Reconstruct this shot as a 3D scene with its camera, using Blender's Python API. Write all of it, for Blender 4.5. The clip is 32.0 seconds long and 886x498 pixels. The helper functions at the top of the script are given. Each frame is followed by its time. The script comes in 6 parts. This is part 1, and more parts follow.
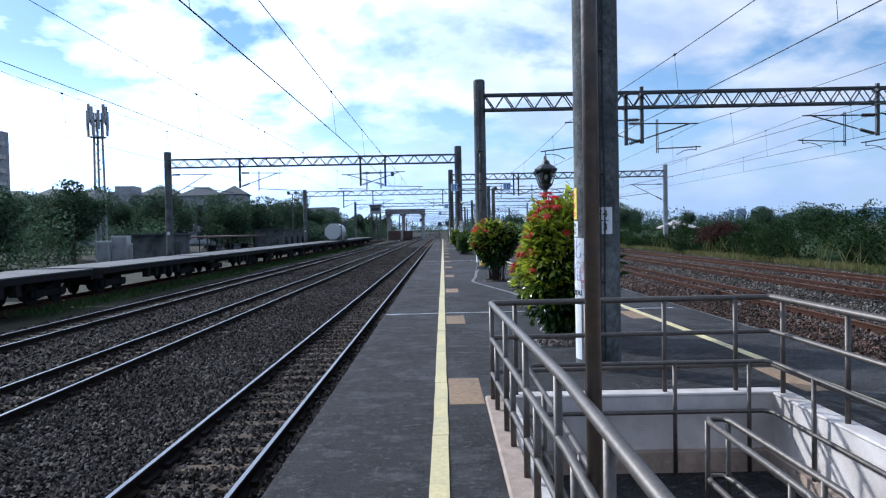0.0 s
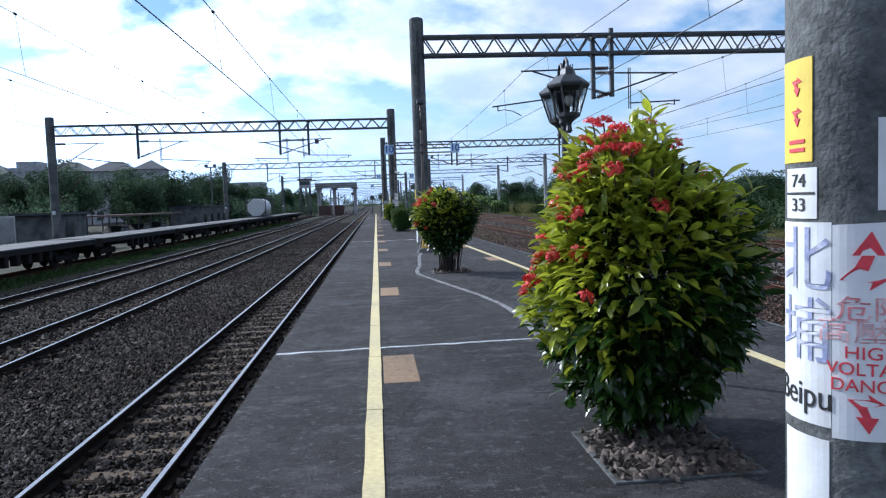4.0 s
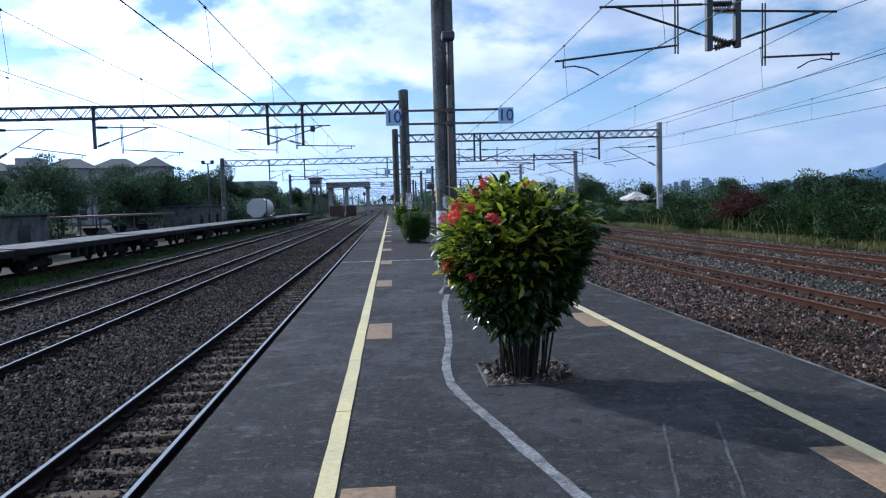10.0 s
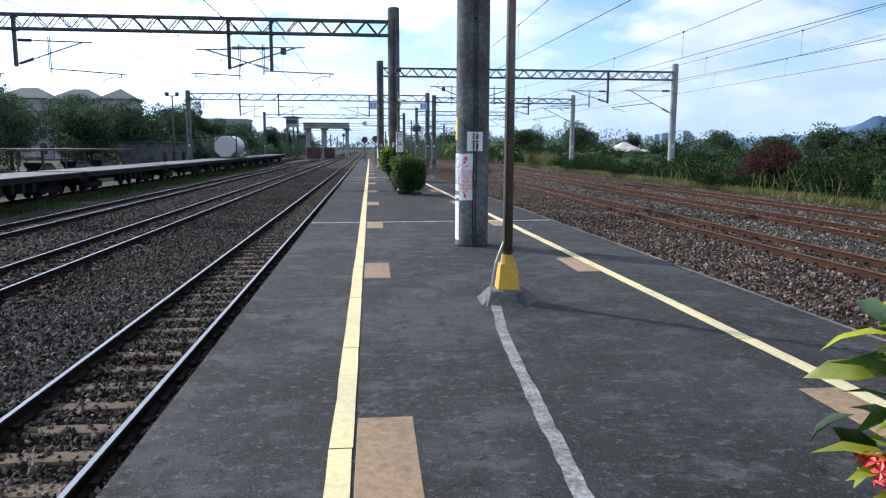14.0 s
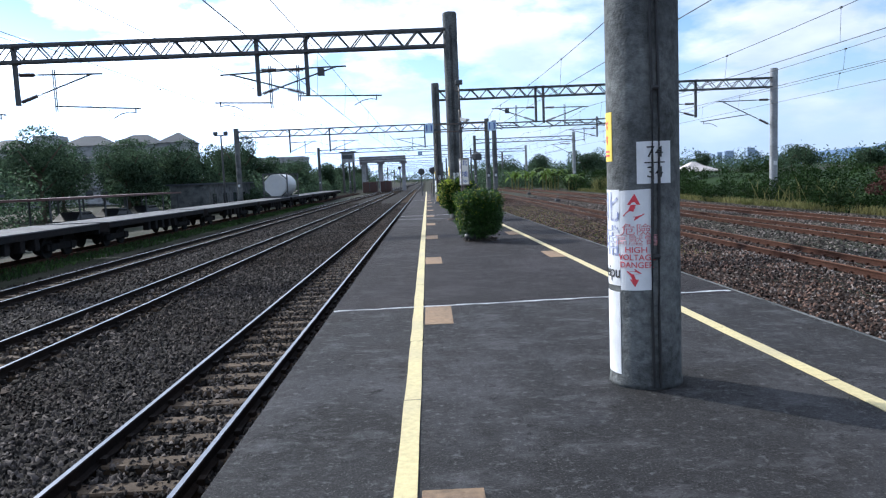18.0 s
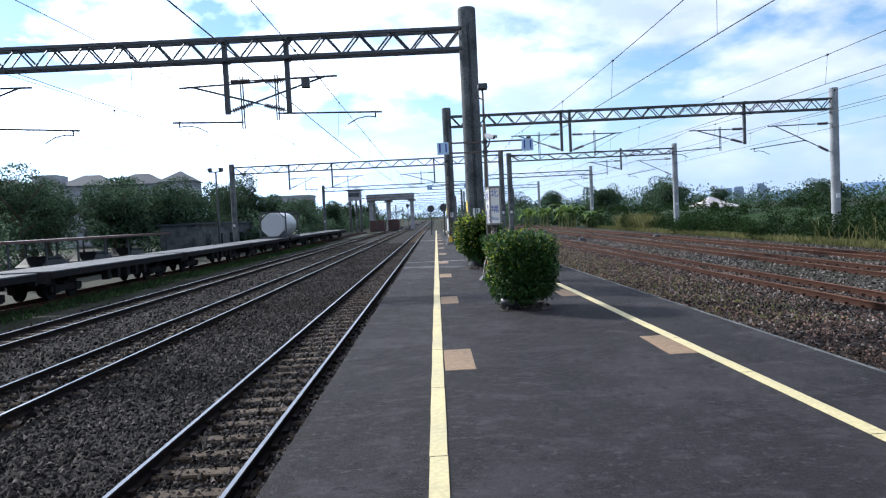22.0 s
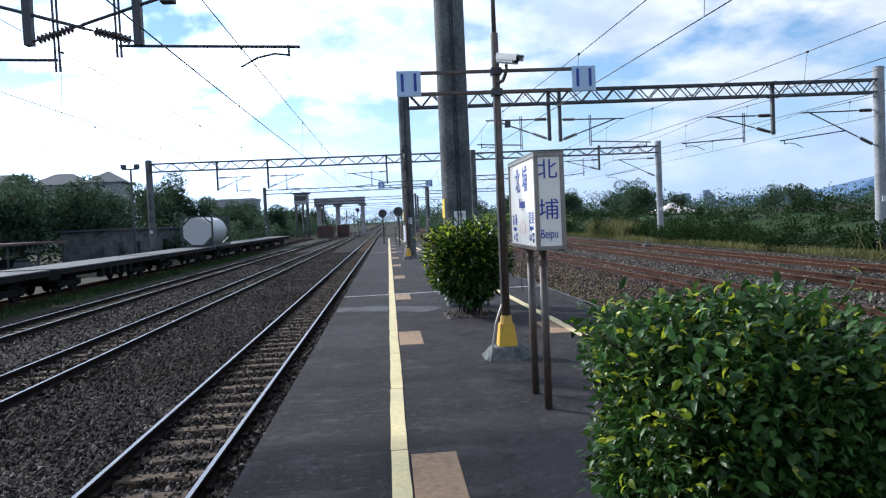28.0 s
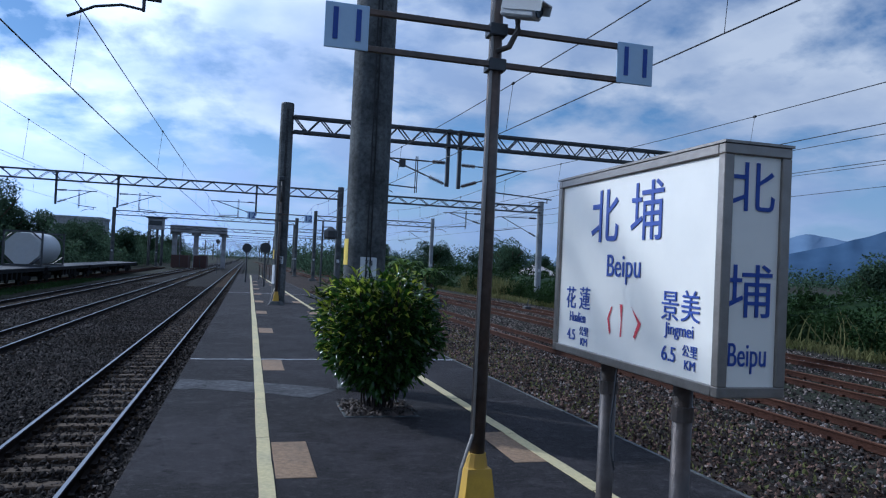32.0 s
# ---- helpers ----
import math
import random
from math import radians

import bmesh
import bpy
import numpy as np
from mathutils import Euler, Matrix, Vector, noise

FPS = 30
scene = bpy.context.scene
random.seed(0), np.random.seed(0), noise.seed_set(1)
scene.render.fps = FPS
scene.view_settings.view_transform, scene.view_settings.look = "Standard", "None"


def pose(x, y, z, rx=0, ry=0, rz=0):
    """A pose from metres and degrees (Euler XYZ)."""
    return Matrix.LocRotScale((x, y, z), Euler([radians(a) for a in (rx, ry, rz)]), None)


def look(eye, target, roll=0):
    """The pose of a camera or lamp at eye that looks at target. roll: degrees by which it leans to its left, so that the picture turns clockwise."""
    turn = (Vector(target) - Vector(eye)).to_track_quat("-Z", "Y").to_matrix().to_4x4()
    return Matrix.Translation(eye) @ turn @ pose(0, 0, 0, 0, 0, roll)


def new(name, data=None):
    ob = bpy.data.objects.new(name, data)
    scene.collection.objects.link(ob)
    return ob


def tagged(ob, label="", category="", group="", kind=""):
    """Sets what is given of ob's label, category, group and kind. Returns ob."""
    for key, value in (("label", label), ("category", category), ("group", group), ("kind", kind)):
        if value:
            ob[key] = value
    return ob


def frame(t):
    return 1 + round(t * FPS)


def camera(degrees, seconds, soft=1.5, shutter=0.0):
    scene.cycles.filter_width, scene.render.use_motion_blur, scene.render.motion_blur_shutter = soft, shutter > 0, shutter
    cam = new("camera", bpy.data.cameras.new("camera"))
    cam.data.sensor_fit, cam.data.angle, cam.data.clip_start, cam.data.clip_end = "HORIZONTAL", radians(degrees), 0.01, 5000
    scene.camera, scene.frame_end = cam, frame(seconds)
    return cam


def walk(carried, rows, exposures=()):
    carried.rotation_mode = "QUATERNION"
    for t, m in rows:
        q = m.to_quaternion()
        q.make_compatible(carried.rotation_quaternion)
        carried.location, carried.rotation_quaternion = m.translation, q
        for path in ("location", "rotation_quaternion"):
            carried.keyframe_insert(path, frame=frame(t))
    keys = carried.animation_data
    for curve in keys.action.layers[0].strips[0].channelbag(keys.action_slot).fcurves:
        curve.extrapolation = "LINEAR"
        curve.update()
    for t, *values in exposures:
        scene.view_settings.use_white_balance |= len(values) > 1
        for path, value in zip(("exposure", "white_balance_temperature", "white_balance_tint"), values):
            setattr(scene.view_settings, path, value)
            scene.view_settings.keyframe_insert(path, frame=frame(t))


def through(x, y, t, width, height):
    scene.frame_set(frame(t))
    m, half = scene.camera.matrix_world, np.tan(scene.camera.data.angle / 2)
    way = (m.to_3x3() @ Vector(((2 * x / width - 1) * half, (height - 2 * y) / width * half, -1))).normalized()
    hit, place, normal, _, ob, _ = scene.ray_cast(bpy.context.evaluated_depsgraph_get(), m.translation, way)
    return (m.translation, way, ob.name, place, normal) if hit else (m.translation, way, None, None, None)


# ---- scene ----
cam = camera(63.4, 32.0, 1.2)
PATH = [
    (0, (0.048, -2.191, 1.54), (0.047, -0.191, 1.485), -1.1),
    (0.5, (0.033, -1.639, 1.528), (0.104, 0.359, 1.492), 0.5),
    (1, (0.023, -0.911, 1.524), (0.085, 1.085, 1.419), -0.8),
    (1.5, (0.023, -0.213, 1.53), (0.277, 1.765, 1.387), -1.0),
    (2, (0.014, 0.495, 1.52), (0.199, 2.483, 1.412), 0.3),
    (2.5, (-0.003, 1.221, 1.53), (0.295, 3.194, 1.393), -1.0),
    (3, (-0.008, 1.948, 1.531), (0.068, 3.942, 1.394), 0.7),
    (3.4, (-0.007, 2.495, 1.53), (0.166, 4.483, 1.395), -1.5),
    (3.5, (0.018, 2.644, 1.534), (0.192, 4.632, 1.399), -1.8),
    (5.5, (0.137, 5.995, 1.518), (0.335, 7.982, 1.411), -2.2),
    (6, (0.277, 7.029, 1.562), (0.688, 8.986, 1.528), -0.1),
    (6.5, (0.3, 7.589, 1.619), (0.939, 9.481, 1.735), -0.6),
    (7, (0.36, 8.3, 1.615), (0.866, 10.235, 1.597), 0.2),
    (7.5, (0.453, 8.695, 1.632), (0.957, 10.631, 1.6), -1.3),
    (8, (0.574, 9.359, 1.623), (0.881, 11.332, 1.514), 1.4),
    (8.5, (0.546, 10.1, 1.607), (0.926, 12.058, 1.459), -0.3),
    (9, (0.511, 10.851, 1.629), (0.646, 12.845, 1.542), 0.5),
    (9.5, (0.484, 11.664, 1.621), (0.797, 13.637, 1.535), -0.1),
    (10, (0.425, 12.269, 1.621), (0.565, 14.26, 1.49), -1.6),
    (10.5, (0.345, 13.097, 1.603), (0.599, 15.073, 1.428), 0.5),
    (11, (0.288, 13.704, 1.664), (0.363, 15.699, 1.544), -1.2),
    (11.5, (0.178, 14.539, 1.592), (0.38, 16.52, 1.406), -0.3),
    (12, (0.06, 15.231, 1.639), (0.184, 17.212, 1.394), 0.0),
    (12.5, (0.012, 15.988, 1.584), (0.193, 17.966, 1.349), 0.6),
    (13, (0.039, 16.579, 1.618), (0.185, 18.564, 1.424), -2.2),
    (13.5, (0.056, 17.468, 1.602), (0.228, 19.438, 1.302), -1.0),
    (14, (0.162, 18.044, 1.512), (0.361, 20.014, 1.231), 0.2),
    (14.5, (0.166, 18.954, 1.526), (0.334, 20.933, 1.288), 0.7),
    (15, (0.2, 19.415, 1.541), (0.288, 21.403, 1.345), -1.6),
    (15.5, (0.224, 20.317, 1.589), (0.274, 22.307, 1.395), -0.7),
    (17.5, (0.176, 23.225, 1.541), (0.184, 25.216, 1.347), -1.5),
    (18, (0.174, 23.946, 1.553), (0.209, 25.936, 1.356), -2.4),
    (18.5, (0.141, 24.716, 1.564), (0.135, 26.709, 1.398), -3.2),
    (19, (0.192, 25.499, 1.532), (0.237, 27.488, 1.333), -4.1),
    (19.5, (0.186, 26.261, 1.564), (0.26, 28.254, 1.407), -2.6),
    (20, (0.173, 27.043, 1.533), (0.208, 29.039, 1.415), -2.8),
    (20.5, (0.15, 27.773, 1.548), (0.156, 29.765, 1.37), -0.9),
    (21, (0.079, 28.302, 1.601), (0.055, 30.298, 1.475), -1.2),
    (22, (0.056, 29.876, 1.535), (0.071, 31.874, 1.444), -2.8),
    (22.5, (-0.005, 30.536, 1.56), (-0.02, 32.527, 1.373), -1.4),
    (23, (-0.007, 31.288, 1.576), (-0.027, 33.279, 1.387), -1.4),
    (23.5, (-0.054, 32.059, 1.572), (-0.025, 34.055, 1.443), 2.1),
    (24, (-0.018, 32.825, 1.552), (0.036, 34.823, 1.478), -1.4),
    (24.5, (0.027, 33.553, 1.614), (0.111, 35.551, 1.574), -1.7),
    (25, (0.059, 34.282, 1.618), (0.211, 36.274, 1.521), -1.1),
    (27.5, (0.057, 37.934, 1.59), (0.157, 39.927, 1.454), -0.6),
    (28, (-0.006, 38.658, 1.595), (0.143, 40.651, 1.512), -2.6),
    (28.5, (-0.099, 39.317, 1.601), (0.089, 41.304, 1.487), -0.8),
    (29, (-0.147, 40.026, 1.595), (0.13, 42.005, 1.511), -0.2),
    (29.5, (-0.145, 40.639, 1.612), (0.067, 42.627, 1.557), 1.3),
    (30, (-0.138, 41.248, 1.649), (0.199, 43.219, 1.654), 0.9),
    (30.5, (-0.113, 41.753, 1.665), (0.244, 43.72, 1.723), 0.4),
    (31, (-0.202, 42.104, 1.683), (0.268, 44.046, 1.762), 1.0),
    (31.5, (-0.229, 42.236, 1.676), (0.274, 44.171, 1.7), 2.5),
    (32, (-0.21, 42.272, 1.669), (0.31, 44.202, 1.715), 2.7),
]
walk(cam, [(t, look(eye, target, roll)) for t, eye, target, roll in PATH],
     [(0, -0.1, 5450, 10), (2, 0, 5450, 10), (3, 0, 5600, 10), (6, -0.1, 5400, 10), (7, -0.35, 5150, 10), (8, -0.3, 5250, 10), (9, -0.28, 5300, 10), (11, -0.1, 5550, 10), (13, 0.15, 5950, 10), (15, 0.35, 5900, 10), (17.5, 0.3, 5850, 10), (19, 0.15, 5800, 10), (21, 0.3, 5850, 10), (25, 0.05, 5850, 10), (28, 0.15, 5850, 10), (29.2, -0.1, 5700, 10), (30, -0.3, 5450, 10), (30.6, -0.5, 5250, 10), (31, -0.7, 5100, 10), (32, -0.8, 5000, 10)])

# ---- world, sun ----
SUN_AZ, SUN_EL = radians(-49), radians(27.5)   # azimuth from +y towards +x
SUN_DIR = Vector((math.sin(SUN_AZ) * math.cos(SUN_EL), math.cos(SUN_AZ) * math.cos(SUN_EL), math.sin(SUN_EL)))
world = bpy.data.worlds.new("world")
scene.world = world
world.use_nodes = True
wt = world.node_tree
wn, wl = wt.nodes, wt.links
bg = wn["Background"]


def wnode(kind, **kw):
    n = wn.new(kind)
    for k, v in kw.items():
        if k == "op":
            n.operation = v
        else:
            n.inputs[int(k[1:])].default_value = v
    return n


sky = wn.new("ShaderNodeTexSky")
sky.sky_type, sky.sun_disc = "NISHITA", False
sky.sun_elevation, sky.sun_rotation = SUN_EL, SUN_AZ
sky.air_density, sky.dust_density, sky.ozone_density = 1.1, 0.25, 4.0
geo = wn.new("ShaderNodeTexCoord")
sep = wn.new("ShaderNodeSeparateXYZ")
wl.new(geo.outputs["Generated"], sep.inputs[0])
# clouds lie on a flat layer: the direction divided by its height
zz = wnode("ShaderNodeMath", op="MAXIMUM", i1=0.03)
wl.new(sep.outputs[2], zz.inputs[0])
zo = wnode("ShaderNodeMath", op="ADD", i1=0.32)
wl.new(zz.outputs[0], zo.inputs[0])
dv = wnode("ShaderNodeVectorMath", op="DIVIDE")
cz = wn.new("ShaderNodeCombineXYZ")
for i in range(3):
    wl.new(zo.outputs[0], cz.inputs[i])
wl.new(geo.outputs["Generated"], dv.inputs[0])
wl.new(cz.outputs[0], dv.inputs[1])
cn = wn.new("ShaderNodeTexNoise")
cn.inputs["Scale"].default_value, cn.inputs["Detail"].default_value, cn.inputs["Roughness"].default_value = 2.6, 12, 0.55
cn.inputs["Distortion"].default_value = 0.1
wl.new(dv.outputs[0], cn.inputs["Vector"])
cr = wn.new("ShaderNodeValToRGB")
cr.color_ramp.elements[0].position, cr.color_ramp.elements[1].position = 0.40, 0.54
wl.new(cn.outputs["Fac"], cr.inputs[0])
# a second, larger field shades the clouds grey
cg = wn.new("ShaderNodeTexNoise")
cg.inputs["Scale"].default_value, cg.inputs["Detail"].default_value = 3.2, 9
wl.new(dv.outputs[0], cg.inputs["Vector"])
cc = wn.new("ShaderNodeValToRGB")
cc.color_ramp.elements[0].position, cc.color_ramp.elements[1].position = 0.35, 0.65
cc.color_ramp.elements[0].color, cc.color_ramp.elements[1].color = (0.52, 0.61, 0.77, 1), (1, 1, 1, 1)
wl.new(cg.outputs["Fac"], cc.inputs[0])
# light scattered forward round the sun
dot = wnode("ShaderNodeVectorMath", op="DOT_PRODUCT")
dot.inputs[1].default_value = SUN_DIR
wl.new(geo.outputs["Generated"], dot.inputs[0])
mx = wnode("ShaderNodeMath", op="MAXIMUM", i1=0.0)
wl.new(dot.outputs["Value"], mx.inputs[0])
pw = wnode("ShaderNodeMath", op="POWER", i1=4.0)
wl.new(mx.outputs[0], pw.inputs[0])
glow = wnode("ShaderNodeMath", op="MULTIPLY_ADD", i1=23.0, i2=7.0)
wl.new(pw.outputs[0], glow.inputs[0])
cb = wn.new("ShaderNodeVectorMath")
cb.operation = "SCALE"
wl.new(cc.outputs[0], cb.inputs[0])
wl.new(glow.outputs[0], cb.inputs["Scale"])
sm = wn.new("ShaderNodeMix")
sm.data_type = "RGBA"
wl.new(cr.outputs[0], sm.inputs["Factor"])
wl.new(sky.outputs[0], sm.inputs["A"])
wl.new(cb.outputs[0], sm.inputs["B"])
# pale haze low over the horizon
hz = wn.new("ShaderNodeMapRange")
hz.inputs["From Min"].default_value, hz.inputs["From Max"].default_value = 0.0, 0.22
hz.inputs["To Min"].default_value, hz.inputs["To Max"].default_value = 0.85, 0.0
wl.new(sep.outputs[2], hz.inputs["Value"])
hc = wn.new("ShaderNodeVectorMath")
hc.operation = "SCALE"
hc.inputs[0].default_value = (0.50, 0.66, 0.92)
wl.new(glow.outputs[0], hc.inputs["Scale"])
hm = wn.new("ShaderNodeMix")
hm.data_type = "RGBA"
wl.new(hz.outputs["Result"], hm.inputs["Factor"])
wl.new(sm.outputs["Result"], hm.inputs["A"])
wl.new(hc.outputs[0], hm.inputs["B"])
wl.new(hm.outputs["Result"], bg.inputs["Color"])
bg.inputs["Strength"].default_value = 0.14
sun = new("sun", bpy.data.lights.new("sun", "SUN"))
sun.data.energy, sun.data.angle, sun.data.color = 5.0, radians(1.2), (1.0, 0.94, 0.84)
sun.matrix_world = look((0, 0, 60), Vector((0, 0, 60)) - SUN_DIR)

# ---- materials ----


def material(name, color, rough=0.7, metal=0.0, var=0.25, scale=6.0, bump=0.15, bscale=60.0, second=None, amount=0.5, stain=1.2, island=0.0, random=0.0, spec=0.5):
    """A surface with grain and stains at two scales; second: a colour that stains towards."""
    m = bpy.data.materials.new(name)
    m.use_nodes = True
    nt = m.node_tree
    n, l = nt.nodes, nt.links
    b = n["Principled BSDF"]
    b.inputs["Roughness"].default_value, b.inputs["Metallic"].default_value = rough, metal
    b.inputs["Specular IOR Level"].default_value = spec
    tc = n.new("ShaderNodeTexCoord")
    ns = n.new("ShaderNodeTexNoise")
    ns.inputs["Scale"].default_value, ns.inputs["Detail"].default_value, ns.inputs["Roughness"].default_value = scale, 8, 0.65
    l.new(tc.outputs["Object"], ns.inputs["Vector"])
    big = n.new("ShaderNodeTexNoise")
    big.inputs["Scale"].default_value, big.inputs["Detail"].default_value = stain, 6
    l.new(tc.outputs["Object"], big.inputs["Vector"])
    r1 = n.new("ShaderNodeMapRange")
    r1.inputs["From Min"].default_value, r1.inputs["From Max"].default_value = 0.3, 0.7
    r1.inputs["To Min"].default_value, r1.inputs["To Max"].default_value = 1 - var, 1 + var
    l.new(ns.outputs["Fac"], r1.inputs["Value"])
    base = n.new("ShaderNodeMix")
    base.data_type = "RGBA"
    base.inputs["A"].default_value = (*color, 1)
    base.inputs["B"].default_value = (*(second or [c * (1 - var) for c in color]), 1)
    r2 = n.new("ShaderNodeMapRange")
    r2.inputs["From Min"].default_value, r2.inputs["From Max"].default_value = 0.42, 0.68
    r2.inputs["To Max"].default_value = amount
    l.new(big.outputs["Fac"], r2.inputs["Value"])
    l.new(r2.outputs["Result"], base.inputs["Factor"])
    mul = n.new("ShaderNodeVectorMath")
    mul.operation = "SCALE"
    l.new(base.outputs["Result"], mul.inputs[0])
    last = r1.outputs["Result"]
    for on, node, out in ((island, "ShaderNodeNewGeometry", "Random Per Island"), (random, "ShaderNodeObjectInfo", "Random")):
        if on:
            g = n.new(node)
            r3 = n.new("ShaderNodeMapRange")
            r3.inputs["To Min"].default_value, r3.inputs["To Max"].default_value = 1 - on, 1 + on * (2.4 if on > 0.8 else 1)
            pw_ = n.new("ShaderNodeMath")
            pw_.operation = "POWER"
            pw_.inputs[1].default_value = 2.6 if on > 0.8 else 1.0
            l.new(g.outputs[out], pw_.inputs[0])
            l.new(pw_.outputs[0], r3.inputs["Value"])
            mm = n.new("ShaderNodeMath")
            mm.operation = "MULTIPLY"
            l.new(last, mm.inputs[0])
            l.new(r3.outputs["Result"], mm.inputs[1])
            last = mm.outputs[0]
    l.new(last, mul.inputs["Scale"])
    l.new(mul.outputs[0], b.inputs["Base Color"])
    if bump:
        bn = n.new("ShaderNodeTexNoise")
        bn.inputs["Scale"].default_value, bn.inputs["Detail"].default_value = bscale, 5
        l.new(tc.outputs["Object"], bn.inputs["Vector"])
        bp = n.new("ShaderNodeBump")
        bp.inputs["Strength"].default_value, bp.inputs["Distance"].default_value = bump, 0.02
        l.new(bn.outputs["Fac"], bp.inputs["Height"])
        l.new(bp.outputs["Normal"], b.inputs["Normal"])
    return m




def asphalt(name="platform_asphalt", tint=(1, 1, 1)):
    """Worn asphalt: fine grit, pale scuffs dragged along and across, dark damp patches."""
    m = material(name, (0.026, 0.025, 0.026), 0.88, var=0.7, scale=70, bump=0.8, bscale=160, second=(0.012, 0.011, 0.011), amount=1.0, stain=0.55, spec=0.25)
    n, l = m.node_tree.nodes, m.node_tree.links
    b = n["Principled BSDF"]
    src = b.inputs["Base Color"].links[0].from_socket
    tc = n.new("ShaderNodeTexCoord")
    last = src
    for scale, detail, lo, hi, amount, color in (((0.45, 0.32, 1), 7, 0.50, 0.60, 0.85, (0.052, 0.051, 0.055)), ((0.7, 0.55, 1), 8, 0.46, 0.36, 0.9, (0.013, 0.011, 0.010)), ((2.0, 3.0, 1), 10, 0.52, 0.64, 0.8, (0.072, 0.070, 0.074)), ((6, 5, 1), 10, 0.44, 0.36, 0.9, (0.005, 0.005, 0.005)), ((13, 15, 1), 9, 0.55, 0.64, 0.75, (0.108, 0.105, 0.109)), ((75, 75, 1), 3, 0.58, 0.68, 0.85, (0.15, 0.145, 0.14)), ((55, 55, 7), 3, 0.42, 0.34, 0.9, (0.004, 0.004, 0.004))):
        mp = n.new("ShaderNodeMapping")
        mp.inputs["Scale"].default_value = scale
        l.new(tc.outputs["Object"], mp.inputs["Vector"])
        ns = n.new("ShaderNodeTexNoise")
        ns.inputs["Scale"].default_value, ns.inputs["Detail"].default_value, ns.inputs["Roughness"].default_value = 1.0, detail, 0.72
        l.new(mp.outputs[0], ns.inputs["Vector"])
        r = n.new("ShaderNodeMapRange")
        r.inputs["From Min"].default_value, r.inputs["From Max"].default_value, r.inputs["To Max"].default_value = lo, hi, amount
        l.new(ns.outputs["Fac"], r.inputs["Value"])
        mx_ = n.new("ShaderNodeMix")
        mx_.data_type = "RGBA"
        mx_.inputs["B"].default_value = (*color, 1)
        l.new(r.outputs["Result"], mx_.inputs["Factor"])
        l.new(last, mx_.inputs["A"])
        last = mx_.outputs["Result"]
    tone = n.new("ShaderNodeVectorMath")
    tone.operation = "MULTIPLY"
    tone.inputs[1].default_value = tint
    l.new(last, tone.inputs[0])
    l.new(tone.outputs[0], b.inputs["Base Color"])
    return m


ASPHALT = asphalt()
ASPHALT_DARK = asphalt("newer_asphalt", (0.66, 0.58, 0.60))
YELLOW = material("yellow_paint", (0.60, 0.50, 0.25), 0.7, var=0.18, scale=24, bump=0.25, bscale=90, second=(0.40, 0.35, 0.22), amount=0.6, stain=1.1)
WHITE_LINE = material("worn_white_paint", (0.50, 0.51, 0.52), 0.8, var=0.5, scale=22, bump=0.3, bscale=120, second=(0.16, 0.16, 0.17), amount=0.8, stain=2.5)
PAD = material("buff_pad", (0.26, 0.165, 0.09), 0.85, var=0.35, scale=18, bump=0.4, bscale=110, second=(0.16, 0.11, 0.07), amount=0.8, stain=1.6, random=0.12)
PATCH = material("worn_cement_patch", (0.24, 0.24, 0.24), 0.9, var=0.6, scale=40, bump=0.4, bscale=120, second=(0.09, 0.09, 0.09), amount=0.9, stain=6, spec=0.2)
WASH = material("cement_wash", (0.085, 0.085, 0.09), 0.9, var=0.6, scale=14, bump=0.4, bscale=120, second=(0.045, 0.043, 0.045), amount=0.9, stain=2.2, spec=0.2)
CONCRETE = material("column_concrete", (0.125, 0.13, 0.128), 0.9, var=0.5, scale=16, bump=0.5, bscale=50, second=(0.040, 0.044, 0.046), amount=0.95, stain=1.3, spec=0.2)
# Paler copy of column_concrete: sunlight on the right-hand masts put into the colour.
MAST_PALE = material("pale_mast_concrete", (0.30, 0.31, 0.32), 0.85, var=0.25, scale=12, bump=0.3, bscale=50, second=(0.16, 0.165, 0.17), amount=0.8, stain=0.9, spec=0.2)
KERB = material("kerb_concrete", (0.36, 0.27, 0.21), 0.85, var=0.25, scale=10, bump=0.3, second=(0.2, 0.16, 0.13), amount=0.6)
PLASTER = material("white_plaster", (0.60, 0.55, 0.52), 0.85, var=0.12, scale=5, bump=0.2, second=(0.36, 0.31, 0.28), amount=0.85, stain=1.4, spec=0.2)
STEEL = material("galvanised_steel", (0.115, 0.098, 0.085), 0.5, 0.45, var=0.25, scale=20, bump=0.1, second=(0.09, 0.08, 0.072), amount=0.6, stain=3)
DARK_STEEL = material("dark_steel", (0.075, 0.078, 0.082), 0.55, 0.5, var=0.2, scale=12, bump=0.1)
BROWN_POLE = material("brown_pole_paint", (0.10, 0.082, 0.070), 0.45, 0.3, var=0.3, scale=16, bump=0.15, second=(0.14, 0.08, 0.05), amount=0.6, stain=3)
RAIL_TOP = material("polished_rail", (0.24, 0.24, 0.255), 0.36, 1.0, var=0.12, scale=30, bump=0.05)
RAIL_SIDE = material("dark_rusty_rail", (0.014, 0.011, 0.010), 0.9, 0.0, var=0.35, scale=20, bump=0.3, second=(0.026, 0.016, 0.011), amount=0.6, spec=0.1)
RUST_RAIL = material("rusted_rail", (0.050, 0.023, 0.015), 0.9, 0.0, var=0.3, scale=14, bump=0.3, second=(0.030, 0.014, 0.010), amount=0.8, spec=0.1)
RUST_HEAD = material("rusted_rail_head", (0.105, 0.050, 0.029), 0.85, 0.0, var=0.35, scale=10, bump=0.3, second=(0.07, 0.036, 0.022), amount=0.8, stain=0.8, spec=0.15)
